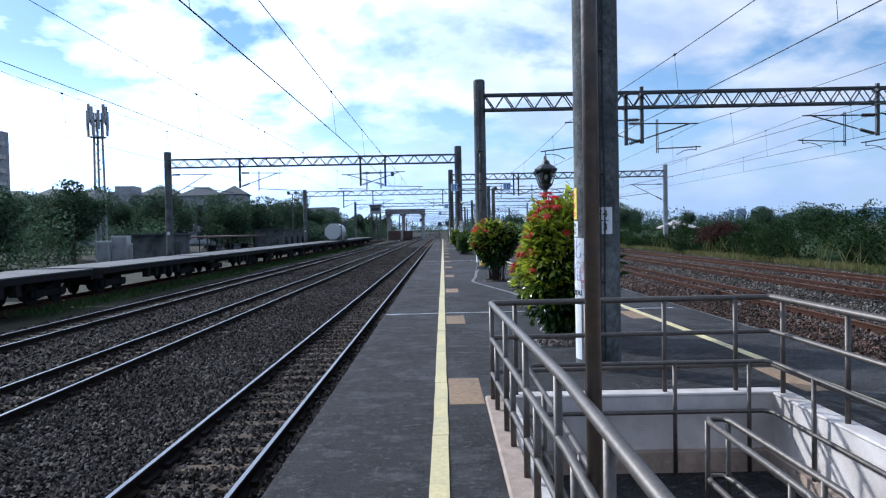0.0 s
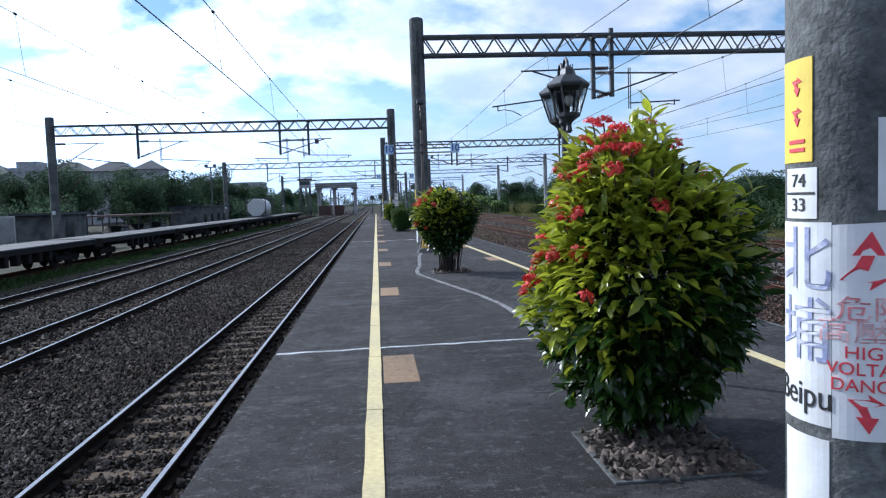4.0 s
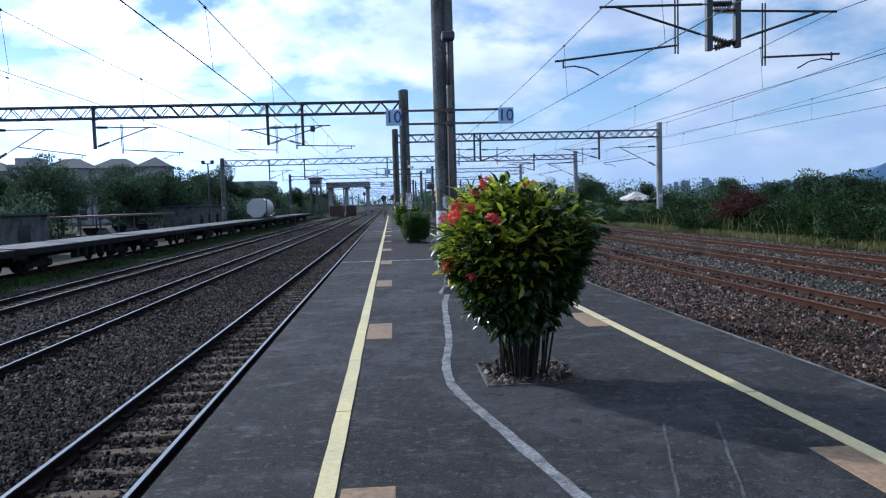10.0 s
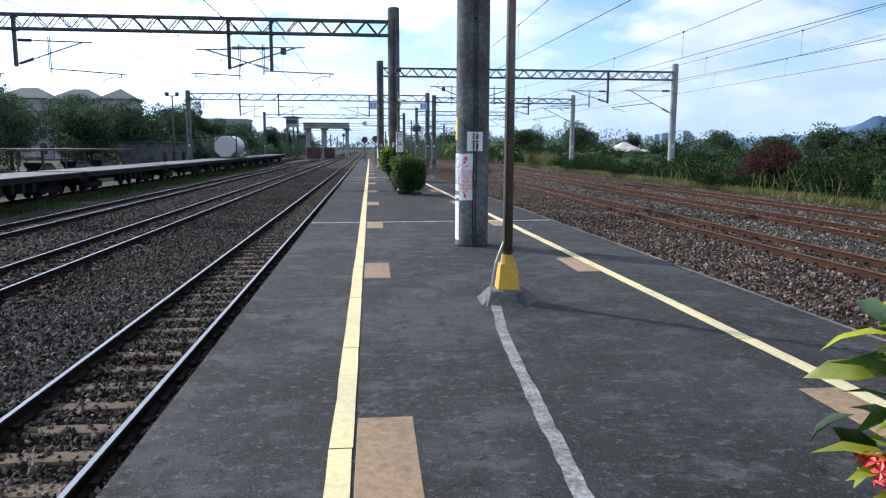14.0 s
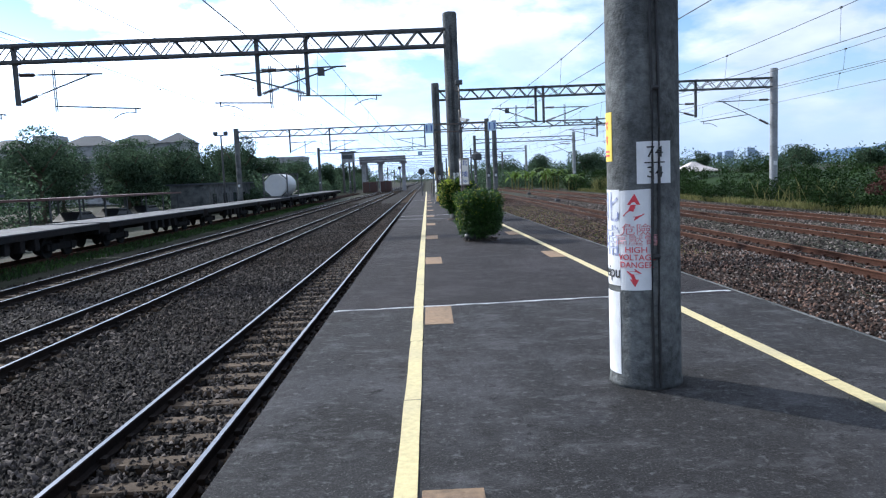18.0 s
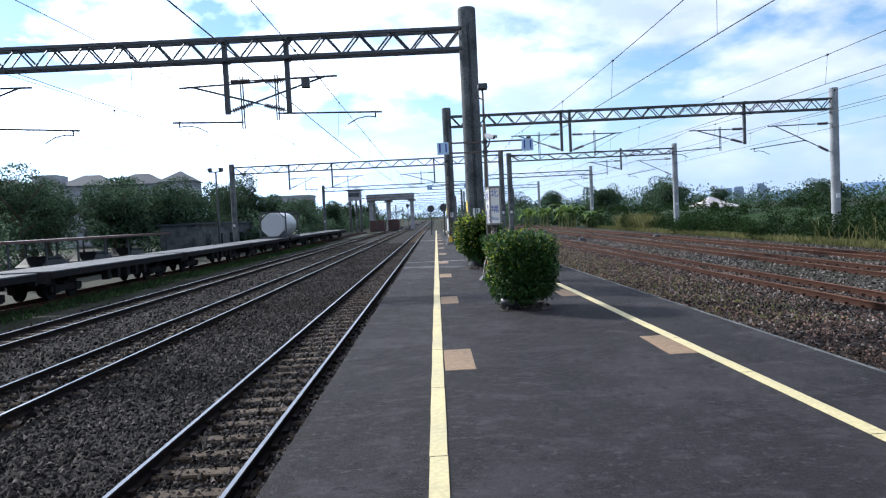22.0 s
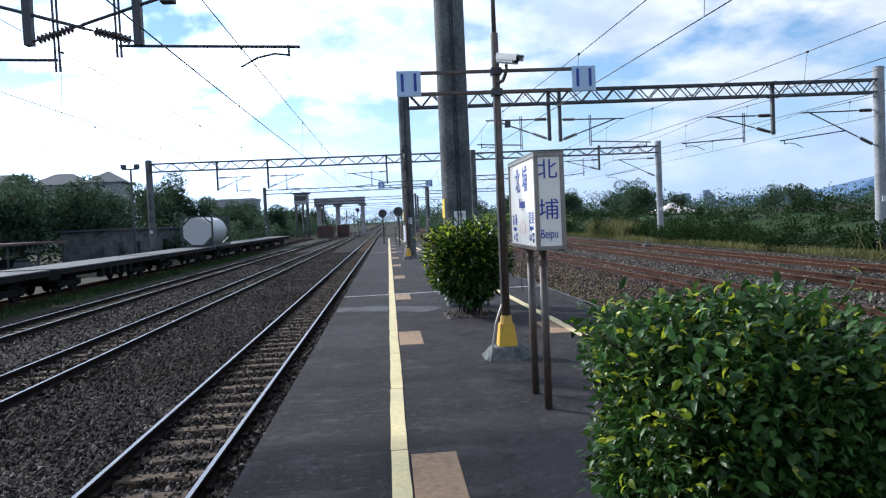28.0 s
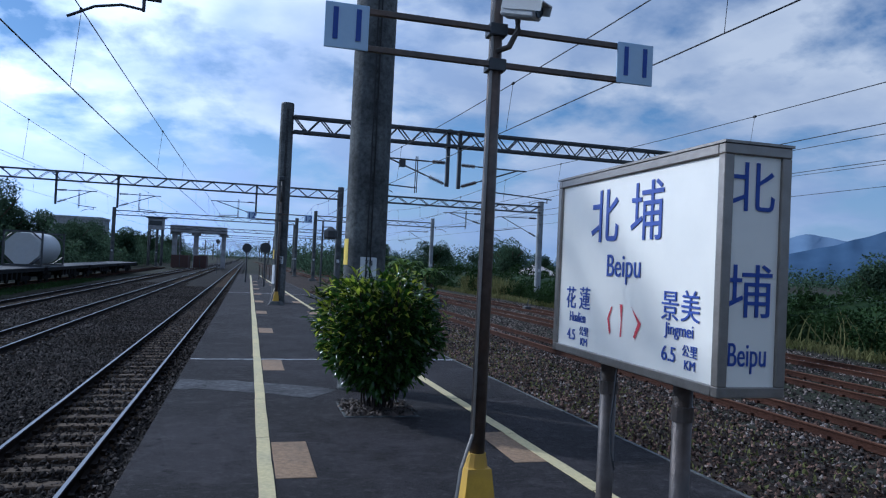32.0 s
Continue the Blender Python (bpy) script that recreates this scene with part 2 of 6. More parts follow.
SLEEPER = material("concrete_sleeper", (0.095, 0.068, 0.045), 0.9, var=0.35, scale=16, bump=0.4, second=(0.05, 0.032, 0.02), amount=0.8, stain=2.5, random=0.25, spec=0.2)
OLD_SLEEPER = material("old_sleeper", (0.042, 0.034, 0.029), 0.95, var=0.35, scale=12, bump=0.5, spec=0.1)
BALLAST_BED = material("ballast_bed", (0.024, 0.021, 0.019), 0.95, var=0.75, scale=30, bump=1.0, bscale=30, second=(0.014, 0.012, 0.010), amount=0.8, stain=0.5, spec=0.1)
BALLAST = material("ballast_stone", (0.043, 0.037, 0.034), 0.9, var=0.25, scale=18, bump=0.2, second=(0.022, 0.016, 0.013), amount=0.9, stain=0.25, island=0.85, spec=0.15)
BALLAST_R = material("ballast_stone_brown", (0.086, 0.054, 0.041), 0.9, var=0.25, scale=18, bump=0.2, second=(0.044, 0.026, 0.020), amount=0.9, stain=0.22, island=0.85, spec=0.15)
BALLAST_G = material("ballast_stone_grey", (0.10, 0.086, 0.078), 0.9, var=0.25, scale=18, bump=0.2, second=(0.065, 0.05, 0.042), amount=0.9, stain=0.22, island=0.85, spec=0.15)
BED_R = material("siding_bed", (0.048, 0.034, 0.027), 0.95, var=0.75, scale=30, bump=1.0, bscale=30, second=(0.028, 0.022, 0.018), amount=0.8, stain=0.5, spec=0.1)
SOIL = material("ground_soil", (0.040, 0.038, 0.028), 0.95, var=0.4, scale=3, bump=0.6, bscale=20, second=(0.022, 0.028, 0.013), amount=0.9, stain=0.15, spec=0.1)
WAGON = material("wagon_steel", (0.018, 0.018, 0.019), 0.85, 0.0, var=0.3, scale=8, bump=0.2, second=(0.028, 0.021, 0.018), amount=0.5, spec=0.1)
DECK = material("wagon_deck", (0.13, 0.13, 0.135), 0.85, var=0.25, scale=6, bump=0.2, second=(0.07, 0.07, 0.07), amount=0.8, stain=0.6, spec=0.2)
TANK_WHITE = material("tank_white", (0.46, 0.47, 0.47), 0.45, var=0.06, scale=4, bump=0.05, second=(0.5, 0.48, 0.44), amount=0.4)
STEM = material("dark_stem", (0.030, 0.024, 0.020), 0.9, var=0.4, scale=20, bump=0.4, spec=0.2)
BARK = material("bark", (0.09, 0.065, 0.045), 0.9, var=0.4, scale=20, bump=0.5)
ROOF_DARK = material("dark_roof", (0.05, 0.058, 0.07), 0.8, var=0.2, scale=4, bump=0.3)
HOUSE_WALL = material("house_wall", (0.36, 0.36, 0.37), 0.85, var=0.1, scale=3, second=(0.12, 0.12, 0.125), amount=0.6)
WINDOW_DARK = material("dark_window", (0.03, 0.035, 0.04), 0.15, var=0.1)
# Blue-grey instead of the hills' own colour: distance haze painted into the base colour.
MOUNTAIN = material("hazy_mountain", (0.13, 0.20, 0.31), 1.0, var=0.12, scale=0.004, bump=0, second=(0.18, 0.25, 0.36), amount=0.8, stain=0.002, spec=0)
CABLE = material("cable", (0.03, 0.03, 0.032), 0.6, 0.3)
INSULATOR = material("insulator", (0.05, 0.03, 0.028), 0.35)

# ---- mesh helpers ----


def mesh_of(bm, name, mat, smooth=False):
    me = bpy.data.meshes.new(name)
    bm.to_mesh(me)
    bm.free()
    for mm in (mat if isinstance(mat, (list, tuple)) else [mat]):
        me.materials.append(mm)
    if smooth:
        me.polygons.foreach_set("use_smooth", [True] * len(me.polygons))
    return me


def part(name, bm, mat, parent=None, label="", smooth=False):
    ob = new(name, mesh_of(bm, name, mat, smooth))
    if parent:
        ob.parent = parent
    if label:
        tagged(ob, label)
    return ob


def thing(name, label, category, at=(0, 0, 0), rz=0.0, group="", kind=""):
    ob = new(name)
    ob.empty_display_size = 0.1
    ob.matrix_basis = pose(*at, 0, 0, rz)
    return tagged(ob, label, category, group, kind)


def solid(name, bm, mat, label, category, at=(0, 0, 0), group="", kind="", smooth=False):
    ob = part(name, bm, mat, None, "", smooth)
    ob.location = at
    return tagged(ob, label, category, group, kind)


def box(bm, x0, y0, z0, x1, y1, z1, bevel=0.0):
    vs = bmesh.ops.create_cube(bm, size=1, matrix=Matrix.LocRotScale(((x0 + x1) / 2, (y0 + y1) / 2, (z0 + z1) / 2), None, (abs(x1 - x0), abs(y1 - y0), abs(z1 - z0))))["verts"]
    if bevel:
        es = list({e for v in vs for e in v.link_edges})
        bmesh.ops.bevel(bm, geom=es, offset=bevel, segments=1, affect="EDGES", clamp_overlap=True)
    return bm


def boxes(*rows, bevel=0.0):
    bm = bmesh.new()
    for r in rows:
        box(bm, *r, bevel=bevel)
    return bm


def tube(bm, p, q, r, r2=None, seg=10, caps=True):
    """A round bar from p to q."""
    p, q = Vector(p), Vector(q)
    d = q - p
    m = Matrix.Translation((p + q) / 2) @ d.to_track_quat("Z", "Y").to_matrix().to_4x4()
    bmesh.ops.create_cone(bm, cap_ends=caps, segments=seg, radius1=r, radius2=r if r2 is None else r2, depth=d.length, matrix=m)
    return bm


def pipe(bm, pts, r, seg=8):
    """A bent round bar through the points, with round joints."""
    pts = [Vector(p) for p in pts]
    rings = []
    for i, p in enumerate(pts):
        d = ((pts[min(i + 1, len(pts) - 1)] - p).normalized() + (p - pts[max(i - 1, 0)]).normalized()).normalized()
        q = d.to_track_quat("Z", "Y")
        rings.append([bm.verts.new(p + q @ Vector((r * math.cos(2 * math.pi * k / seg), r * math.sin(2 * math.pi * k / seg), 0))) for k in range(seg)])
    for a, b in zip(rings, rings[1:]):
        for k in range(seg):
            bm.faces.new((a[k], a[(k + 1) % seg], b[(k + 1) % seg], b[k]))
    bm.faces.new(rings[0][::-1])
    bm.faces.new(rings[-1])
    return bm


def arc(c, r, a0, a1, n, plane="xz"):
    out = []
    for i in range(n + 1):
        a = radians(a0 + (a1 - a0) * i / n)
        u, v = r * math.cos(a), r * math.sin(a)
        out.append(Vector(c) + (Vector((u, 0, v)) if plane == "xz" else Vector((u, v, 0)) if plane == "xy" else Vector((0, u, v))))
    return out


def lathe(bm, rows, seg=16, at=(0, 0, 0)):
    """A turned body from (radius, height) rows."""
    at = Vector(at)
    rings = [[bm.verts.new(at + Vector((r * math.cos(2 * math.pi * k / seg), r * math.sin(2 * math.pi * k / seg), z))) for k in range(seg)] for r, z in rows]
    for a, b in zip(rings, rings[1:]):
        for k in range(seg):
            bm.faces.new((a[k], a[(k + 1) % seg], b[(k + 1) % seg], b[k]))
    bm.faces.new(rings[0][::-1])
    bm.faces.new(rings[-1])
    return bm


def ribbon(bm, pts, width, z, depth=0.0, wob=0.0):
    """A flat strip along a line on the ground, with a lip down to z - depth."""
    pts = [Vector((p[0], p[1], 0)) for p in pts]
    L, R = [], []
    for i, p in enumerate(pts):
        d = (pts[min(i + 1, len(pts) - 1)] - pts[max(i - 1, 0)]).normalized()
        s = Vector((-d.y, d.x, 0)) * (width / 2)
        a, b = (1 + wob * (random.random() - 0.5), 1 + wob * (random.random() - 0.5))
        L.append((p + s * a).to_2d())
        R.append((p - s * b).to_2d())
    top = [[bm.verts.new((*v, z)) for v in side] for side in (L, R)]
    low = [[bm.verts.new((*v, z - depth)) for v in side] for side in (L, R)] if depth else None
    for i in range(len(pts) - 1):
        bm.faces.new((top[0][i], top[1][i], top[1][i + 1], top[0][i + 1]))
        if depth:
            bm.faces.new((low[0][i], top[0][i], top[0][i + 1], low[0][i + 1]))
            bm.faces.new((top[1][i], low[1][i], low[1][i + 1], top[1][i + 1]))
    return bm


def smooth_line(rows, step):
    """(y, x) knots to a fine list of (x, y)."""
    ys, xs = [r[0] for r in rows], [r[1] for r in rows]
    n = max(2, int((ys[-1] - ys[0]) / step) + 1)
    yy = np.linspace(ys[0], ys[-1], n)
    xx = np.interp(yy, ys, xs)
    k = max(1, int((14 if step > 1 else 0.4) / step))
    pad = np.concatenate([2 * xx[0] - xx[1:k + 1][::-1], xx, 2 * xx[-1] - xx[-k - 1:-1][::-1]])
    xx = np.convolve(pad, np.ones(2 * k + 1) / (2 * k + 1), "valid")
    return [(float(a), float(b)) for a, b in zip(xx, yy)]


# ---- plan ----
RAIL_Z, BED_Z = -0.92, -1.10
RAIL_ZR, BED_ZR = -0.74, -0.86


def edge_right(y):
    return 4.85 - 0.0265 * y


def yellow_right(y):
    return 3.79 - 0.0278 * y


PLAT_Y0, PLAT_Y1 = -30.0, 112.0
WELL = (0.56, -7.0, 3.02, 4.22)     # the stair well's opening x0 y0 x1 y1

# ground: one sheet to the horizon, lower on the left
gm = bmesh.new()
xs = [-4500, -1200, -300, -120, -60, -30, -18, -4.5, -0.5, 3.2, 5.2, 12, 19, 24, 40, 80, 200, 700, 4500]
zs = [-1.3, -1.3, -1.25, -1.2, -1.2, -1.2, -1.17, -1.16, -1.3, -1.3, -0.93, -0.9, -0.9, -1.0, -1.0, -1.0, -1.2, -1.3, -1.3]
ys = [-4500, -1000, -200, -40, 0, 40, 80, 120, 200, 400, 1200, 4900]
grid = [[gm.verts.new((x, y, z)) for x, z in zip(xs, zs)] for y in ys]
for a, b in zip(grid, grid[1:]):
    for i in range(len(xs) - 1):
        gm.faces.new((a[i], a[i + 1], b[i + 1], b[i]))
solid("ground", gm, SOIL, "dark soil with patches of low grass", "ground", kind="structure")

# platform slab, built round the stair well
x0, y0, x1, y1 = WELL


def slab(rows_, mat, label):
    """A stretch of the platform through the given y, open at the stair well."""
    pm = bmesh.new()
    for ya, yb in zip(rows_, rows_[1:]):
        spans = [(-1.04, None)] if not (ya >= y0 - 1e-6 and yb <= y1 + 1e-6) else [(-1.04, x0), (x1, None)]
        for xa, xb in spans:
            q = [(xa, ya), (edge_right(ya) if xb is None else xb, ya), (edge_right(yb) if xb is None else xb, yb), (xa, yb)]
            t = [pm.verts.new((*p, 0)) for p in q]
            b = [pm.verts.new((*p, -1.5)) for p in q]
            pm.faces.new(t)
            for i in range(4):
                pm.faces.new((t[i], b[i], b[(i + 1) % 4], t[(i + 1) % 4]))
    bmesh.ops.remove_doubles(pm, verts=pm.verts, dist=1e-4)
    return solid("platform_floor", pm, mat, label, "platform", kind="structure")


platform = slab([PLAT_Y0, y0, y1] + [y1 + (32.6 - y1) * i / 8 for i in range(1, 9)], ASPHALT, "dark grey worn asphalt railway platform")
slab([32.604 + (PLAT_Y1 - 32.604) * i / 20 for i in range(21)], ASPHALT_DARK, "darker brown-black asphalt railway platform")

# edge coping strips
em = bmesh.new()
ribbon(em, [(edge_right(y) - 0.02, y) for y in np.linspace(PLAT_Y0, PLAT_Y1, 60)], 0.035, 0.006, 0.05, 0.25)
part("right_edge_strip", em, CONCRETE, platform)

# painted safety lines, laid in lengths with narrow gaps
for side in (0, 1):
    em = bmesh.new()
    for k in range(75):
        ya, yb = PLAT_Y0 + 1.84 * k, PLAT_Y0 + 1.84 * (k + 1) - 0.012
        o = 0.008 * (random.random() - 0.5)
        ribbon(em, [((yellow_right(y) if side else 0) + o + 0.004 * (random.random() - 0.5), y) for y in np.linspace(ya, yb, 6)], 0.117, 0.008, 0.006, 0.09)
    tagged(part("safety_line", em, YELLOW), "worn yellow painted safety line on asphalt", "painted line", "safety lines", "structure")

# expansion joints, filled white
for y, x in ((10.86, 4.3), (32.52, 3.9), (54.3, 3.4), (76.2, 2.8)):
    em = bmesh.new()
    ribbon(em, [(-1.02 + (x + 1.02) * i / 40, y + 0.025 * random.random() + 0.006 * i) for i in range(41)], 0.06, 0.005, 0.004, 1.1)
    tagged(part("expansion_joint", em, WHITE_LINE), "thin pale filler joint across the platform", "joint", "joints", "structure")
# trench patch that wanders along the platform
em = bmesh.new()
pts = smooth_line([(9.0, 1.78), (11.0, 1.80), (12.4, 1.88), (13.6, 1.84), (14.8, 1.66), (16.1, 1.38), (17.2, 1.16), (18.4, 0.90), (19.2, 0.90), (20.5, 1.05), (22.0, 1.13), (23.6, 1.22), (24.8, 1.36)], 0.1)
ribbon(em, pts, 0.085, 0.005, 0.004, 0.35)
tagged(part("cable_trench_patch", em, PATCH), "pale cement patch over a cable trench", "cement patch", kind="structure")

# thin cement wash beside the far joint
em = bmesh.new()
ribbon(em, [(-1.02 + 1.8 * i / 12, 52.0 - 0.7 * (i / 12) ** 2) for i in range(13)], 0.7, 0.004, 0.003, 0.35)
tagged(part("cement_wash", em, WASH), "pale worn cement wash across the platform", "cement patch", kind="structure")
# pale scrape marks
for xa, ya, xb, yb in ((1.83, 15.67, 2.41, 17.48), (1.88, 14.78, 2.69, 17.14), (0.86, 13.32, 1.26, 14.16)):
    em = bmesh.new()
    ribbon(em, [(xa + (xb - xa) * i / 20, ya + (yb - ya) * i / 20 + 0.01 * math.sin(i)) for i in range(21)], 0.02, 0.0025, 0.0015, 0.9)
    tagged(part("scrape_mark", em, WASH), "thin pale scrape on the asphalt", "scrape", "scrapes", "structure")

# buff pads beside both safety lines
pad_mesh = mesh_of(boxes((-0.155, 0, -0.02, 0.155, 1.10, 0.004), bevel=0.003), "pad", PAD)
PAD_Y = [-12.3, -6.85, -1.4, 4.06, 9.41, 15.2, 20.83, 26.3, 31.5, 36.95, 42.4, 47.85, 53.2, 58.6, 64.1, 69.5, 75.0, 80.4, 85.9, 91.3]
for side in (0, 1):
    for y in PAD_Y:
        x = 0.235 if side == 0 else yellow_right(y + 0.55) - 0.19
        y += 0.25 * side
        ob = tagged(new("platform_pad", pad_mesh), "buff worn pad set in the asphalt", "pad", "platform pads", "structure")
        ob.matrix_basis = pose(x + 0.02 * (random.random() - 0.5), y, 0, 0, 0, random.uniform(-0.4, 0.4))

# ---- tracks ----


def rail_bm(line, z, head=True):
    """One rail along a line: foot, web, head."""
    prof = [(-0.065, -0.15), (0.065, -0.15), (0.065, -0.138), (0.012, -0.118), (0.012, -0.045), (0.034, -0.035), (0.034, -0.010), (0.024, 0.0), (-0.024, 0.0), (-0.034, -0.010), (-0.034, -0.035), (-0.012, -0.045), (-0.012, -0.118), (-0.065, -0.138)]
    bm = bmesh.new()
    rings = []
    for i, (x, y) in enumerate(line):
        rings.append([bm.verts.new((x + u, y, z + v)) for u, v in prof])
    for a, b in zip(rings, rings[1:]):
        for k in range(len(prof)):
            f = bm.faces.new((a[k], a[(k + 1) % len(prof)], b[(k + 1) % len(prof)], b[k]))
            f.material_index = 1 if k in ((6, 7, 8) if z > -0.8 else (7,)) and head else 0
    return bm


sleeper_mesh = mesh_of(boxes((-0.78, -0.12, -0.10, 0.78, 0.12, 0.0), bevel=0.02), "sleeper", SLEEPER)
old_mesh = mesh_of(boxes((-0.85, -0.12, -0.10, 0.85, 0.12, 0.0), bevel=0.02), "old_sleeper", OLD_SLEEPER)
clip_mesh = mesh_of(boxes((-0.12, -0.05, 0, -0.07, 0.05, 0.035), (0.07, -0.05, 0, 0.12, 0.05, 0.035), bevel=0.008), "rail_clip", RAIL_SIDE)


def track(rows, z, rusty, label, near=None):
    """A pair of rails on sleepers. near: the stretch whose sleepers are objects of their own."""
    line = smooth_line(rows, 2.0)
    t = thing("railway_track", label, "railway track", group="railway tracks", kind="structure")
    for s in (-0.566, 0.566):
        part("rail", rail_bm([(x + s, y) for x, y in line], z, True), [RUST_RAIL, RUST_HEAD] if rusty else [RAIL_SIDE, RAIL_TOP], t, "rust-brown rail" if rusty else "dark rail with a polished head")
    ys, xs = [p[1] for p in line], [p[0] for p in line]
    far, clips = bmesh.new(), bmesh.new()
    y = line[0][1]
    while y < line[-1][1]:
        x = float(np.interp(y, ys, xs))
        dz = z - (0.166 if rusty else 0.150) + 0.004 * random.random()
        if near and near[0] <= y <= near[1]:
            ob = new("sleeper", old_mesh if rusty else sleeper_mesh)
            ob.parent = t
            ob.matrix_basis = pose(x, y, dz, 0, 0, random.uniform(-0.6, 0.6))
            for s in (-0.566, 0.566):
                for q in (-0.075, 0.075):
                    box(clips, x + s + q - 0.035, y - 0.05, dz - 0.01, x + s + q + 0.035, y + 0.05, dz + 0.06)
        elif y < 200:
            box(far, x - 0.78, y - 0.12, dz - 0.1, x + 0.78, y + 0.12, dz)
        y += 0.61
    tagged(part("far_sleepers", far, OLD_SLEEPER if rusty else SLEEPER, t), kind="stuff")
    if near:
        tagged(part("rail_clips", clips, RUST_RAIL if rusty else RAIL_SIDE, t, "iron rail fastenings"), kind="stuff")
    else:
        clips.free()
    return line


T1 = track([(-40, -2.585), (700, -2.585)], RAIL_Z, False, "railway track with polished rails on concrete sleepers", (-3, 75))
T2 = track([(-40, -6.70), (700, -6.70)], RAIL_Z, False, "railway track with polished rails on concrete sleepers", (2, 50))
T3 = track([(-40, -10.6), (120, -10.6), (200, -9.6), (300, -7.2), (700, -7.2)], RAIL_Z, False, "duller railway track half sunk in ballast")
T4 = track([(-60, -15.3), (180, -15.3)], RAIL_Z, True, "rusty siding under flat wagons")
R1 = track([(-40, 10.3), (20, 10.05), (50, 9.9), (65, 9.55), (80, 9.5), (110, 9.3), (400, 2.0)], RAIL_ZR, True, "rusty siding track beside the platform", (5, 60))
R2 = track([(-40, 14.1), (25, 13.95), (55, 13.65), (80, 13.6), (110, 13.3), (300, 8.0)], RAIL_ZR, True, "rusty siding track", (18, 60))
R3 = track([(-40, 17.6), (30, 17.4), (60, 16.9), (120, 16.4), (260, 13)], RAIL_ZR, True, "old rusty track at the edge of the undergrowth")



def bed(name, x0, x1, y0, y1, z, label, hump=()):
    """A ballast bed with shoulders."""
    bm = bmesh.new()
    nx, ny = 48, int((y1 - y0) / 4)
    vs = [[bm.verts.new((x0 + (x1 - x0) * i / nx, y0 + (y1 - y0) * j / ny, (z if 0 < i < nx else z - 0.35) + 0.04 * noise.noise(Vector((i * 0.7, j * 1.3, 3)))
                         + sum(0.055 * max(0, 1 - abs(x0 + (x1 - x0) * i / nx - h) / 1.5) for h in hump))) for i in range(nx + 1)] for j in range(ny + 1)]
    for j in range(ny):
        for i in range(nx):
            bm.faces.new((vs[j][i], vs[j][i + 1], vs[j + 1][i + 1], vs[j + 1][i]))
    return solid(name, bm, BED_R if x0 > 0 else BALLAST_BED, label, "ballast", kind="structure", smooth=True)


bed("ballast_bed_left", -12.4, -0.9, -40, 420, BED_Z - 0.04, "grey-brown crushed stone track bed")
bed("ballast_bed_right", 3.0, 19.0, -40, 300, BED_ZR - 0.055, "brown crushed stone track bed")


def stones(name, n, region, zfun, mat, size, label, seed):
    """Loose stones: irregular lumps bedded in the track, in one mesh."""
    rng = np.random.default_rng(seed)
    px, py = region(rng, n)
    pz = zfun(px, py)
    base = np.array([(1, 0, -0.25), (-1, 0, -0.25), (0, 1, -0.25), (0, -1, -0.25), (0.22, 0.1, 0.85), (-0.25, -0.1, 0.75)], float)
    v = base[None] * rng.uniform(0.6, 1.25, (n, 6, 1)) + rng.normal(0, 0.16, (n, 6, 3))
    s = rng.uniform(size[0], size[1], (n, 1, 1)) * rng.uniform(0.75, 1.3, (n, 1, 3))
    v = v * s
    a = rng.uniform(0, 6.283, n)
    b = rng.uniform(-0.8, 0.8, n)
    ca, sa, cb_, sb = np.cos(a)[:, None], np.sin(a)[:, None], np.cos(b)[:, None], np.sin(b)[:, None]
    x, y, z = v[..., 0], v[..., 1] * cb_ - v[..., 2] * sb, v[..., 1] * sb + v[..., 2] * cb_
    v = np.stack([x * ca - y * sa, x * sa + y * ca, z], -1) + np.stack([px, py, pz], -1)[:, None]
    f = np.array([(0, 2, 4), (2, 5, 4), (2, 1, 5), (1, 3, 5), (3, 4, 5), (3, 0, 4)])
    faces = (np.arange(n)[:, None, None] * 6 + f[None]).reshape(-1, 3)
    me = bpy.data.meshes.new(name)
    me.vertices.add(n * 6)
    me.vertices.foreach_set("co", v.reshape(-1))
    m = len(faces)
    me.loops.add(m * 3)
    me.loops.foreach_set("vertex_index", faces.reshape(-1).astype(np.int32))
    me.polygons.add(m)
    me.polygons.foreach_set("loop_start", np.arange(0, m * 3, 3, dtype=np.int32))
    me.polygons.foreach_set("loop_total", np.full(m, 3, np.int32))
    me.materials.append(mat)
    me.update(calc_edges=True)
    return tagged(new(name, me), label, "ballast", kind="stuff")


def left_region(rng, n):
    y = -4 + 110 * rng.random(n) ** 1.6
    x = rng.uniform(-5.6, -1.15, n)
    return x, y


def left_far_region(rng, n):
    y = 2 + 110 * rng.random(n) ** 1.3
    return rng.uniform(-12.2, -5.4, n), y


def right_region(rng, n):
    y = 6 + 95 * rng.random(n) ** 1.5
    return edge_right(y) + 0.05 + (10.2 - edge_right(y)) * rng.random(n) ** 1.15, y


def right_far_region(rng, n):
    y = 27 + 60 * rng.random(n) ** 1.1
    return edge_right(y) + 0.9 + (9.0 - edge_right(y)) * rng.random(n) ** 0.8, y


def siding_region(rng, n):
    y = 8 + 95 * rng.random(n) ** 1.3
    return rng.uniform(8.6, 19.5, n), y


def left_z(px, py):
    z = np.full(len(px), BED_Z + 0.015)
    for c in (-2.585, -6.70):
        d = np.abs(px - c)
        z = np.where(d < 0.46, RAIL_Z - 0.158 if c > -4 else RAIL_Z - 0.125, z)
        z = np.where((d > 0.46) & (d < 0.66), RAIL_Z - 0.22, z)
        z = np.where((d > 0.68) & (d < 1.25), RAIL_Z - 0.135, z)
    return z + np.random.default_rng(5).uniform(-0.02, 0.02, len(px))


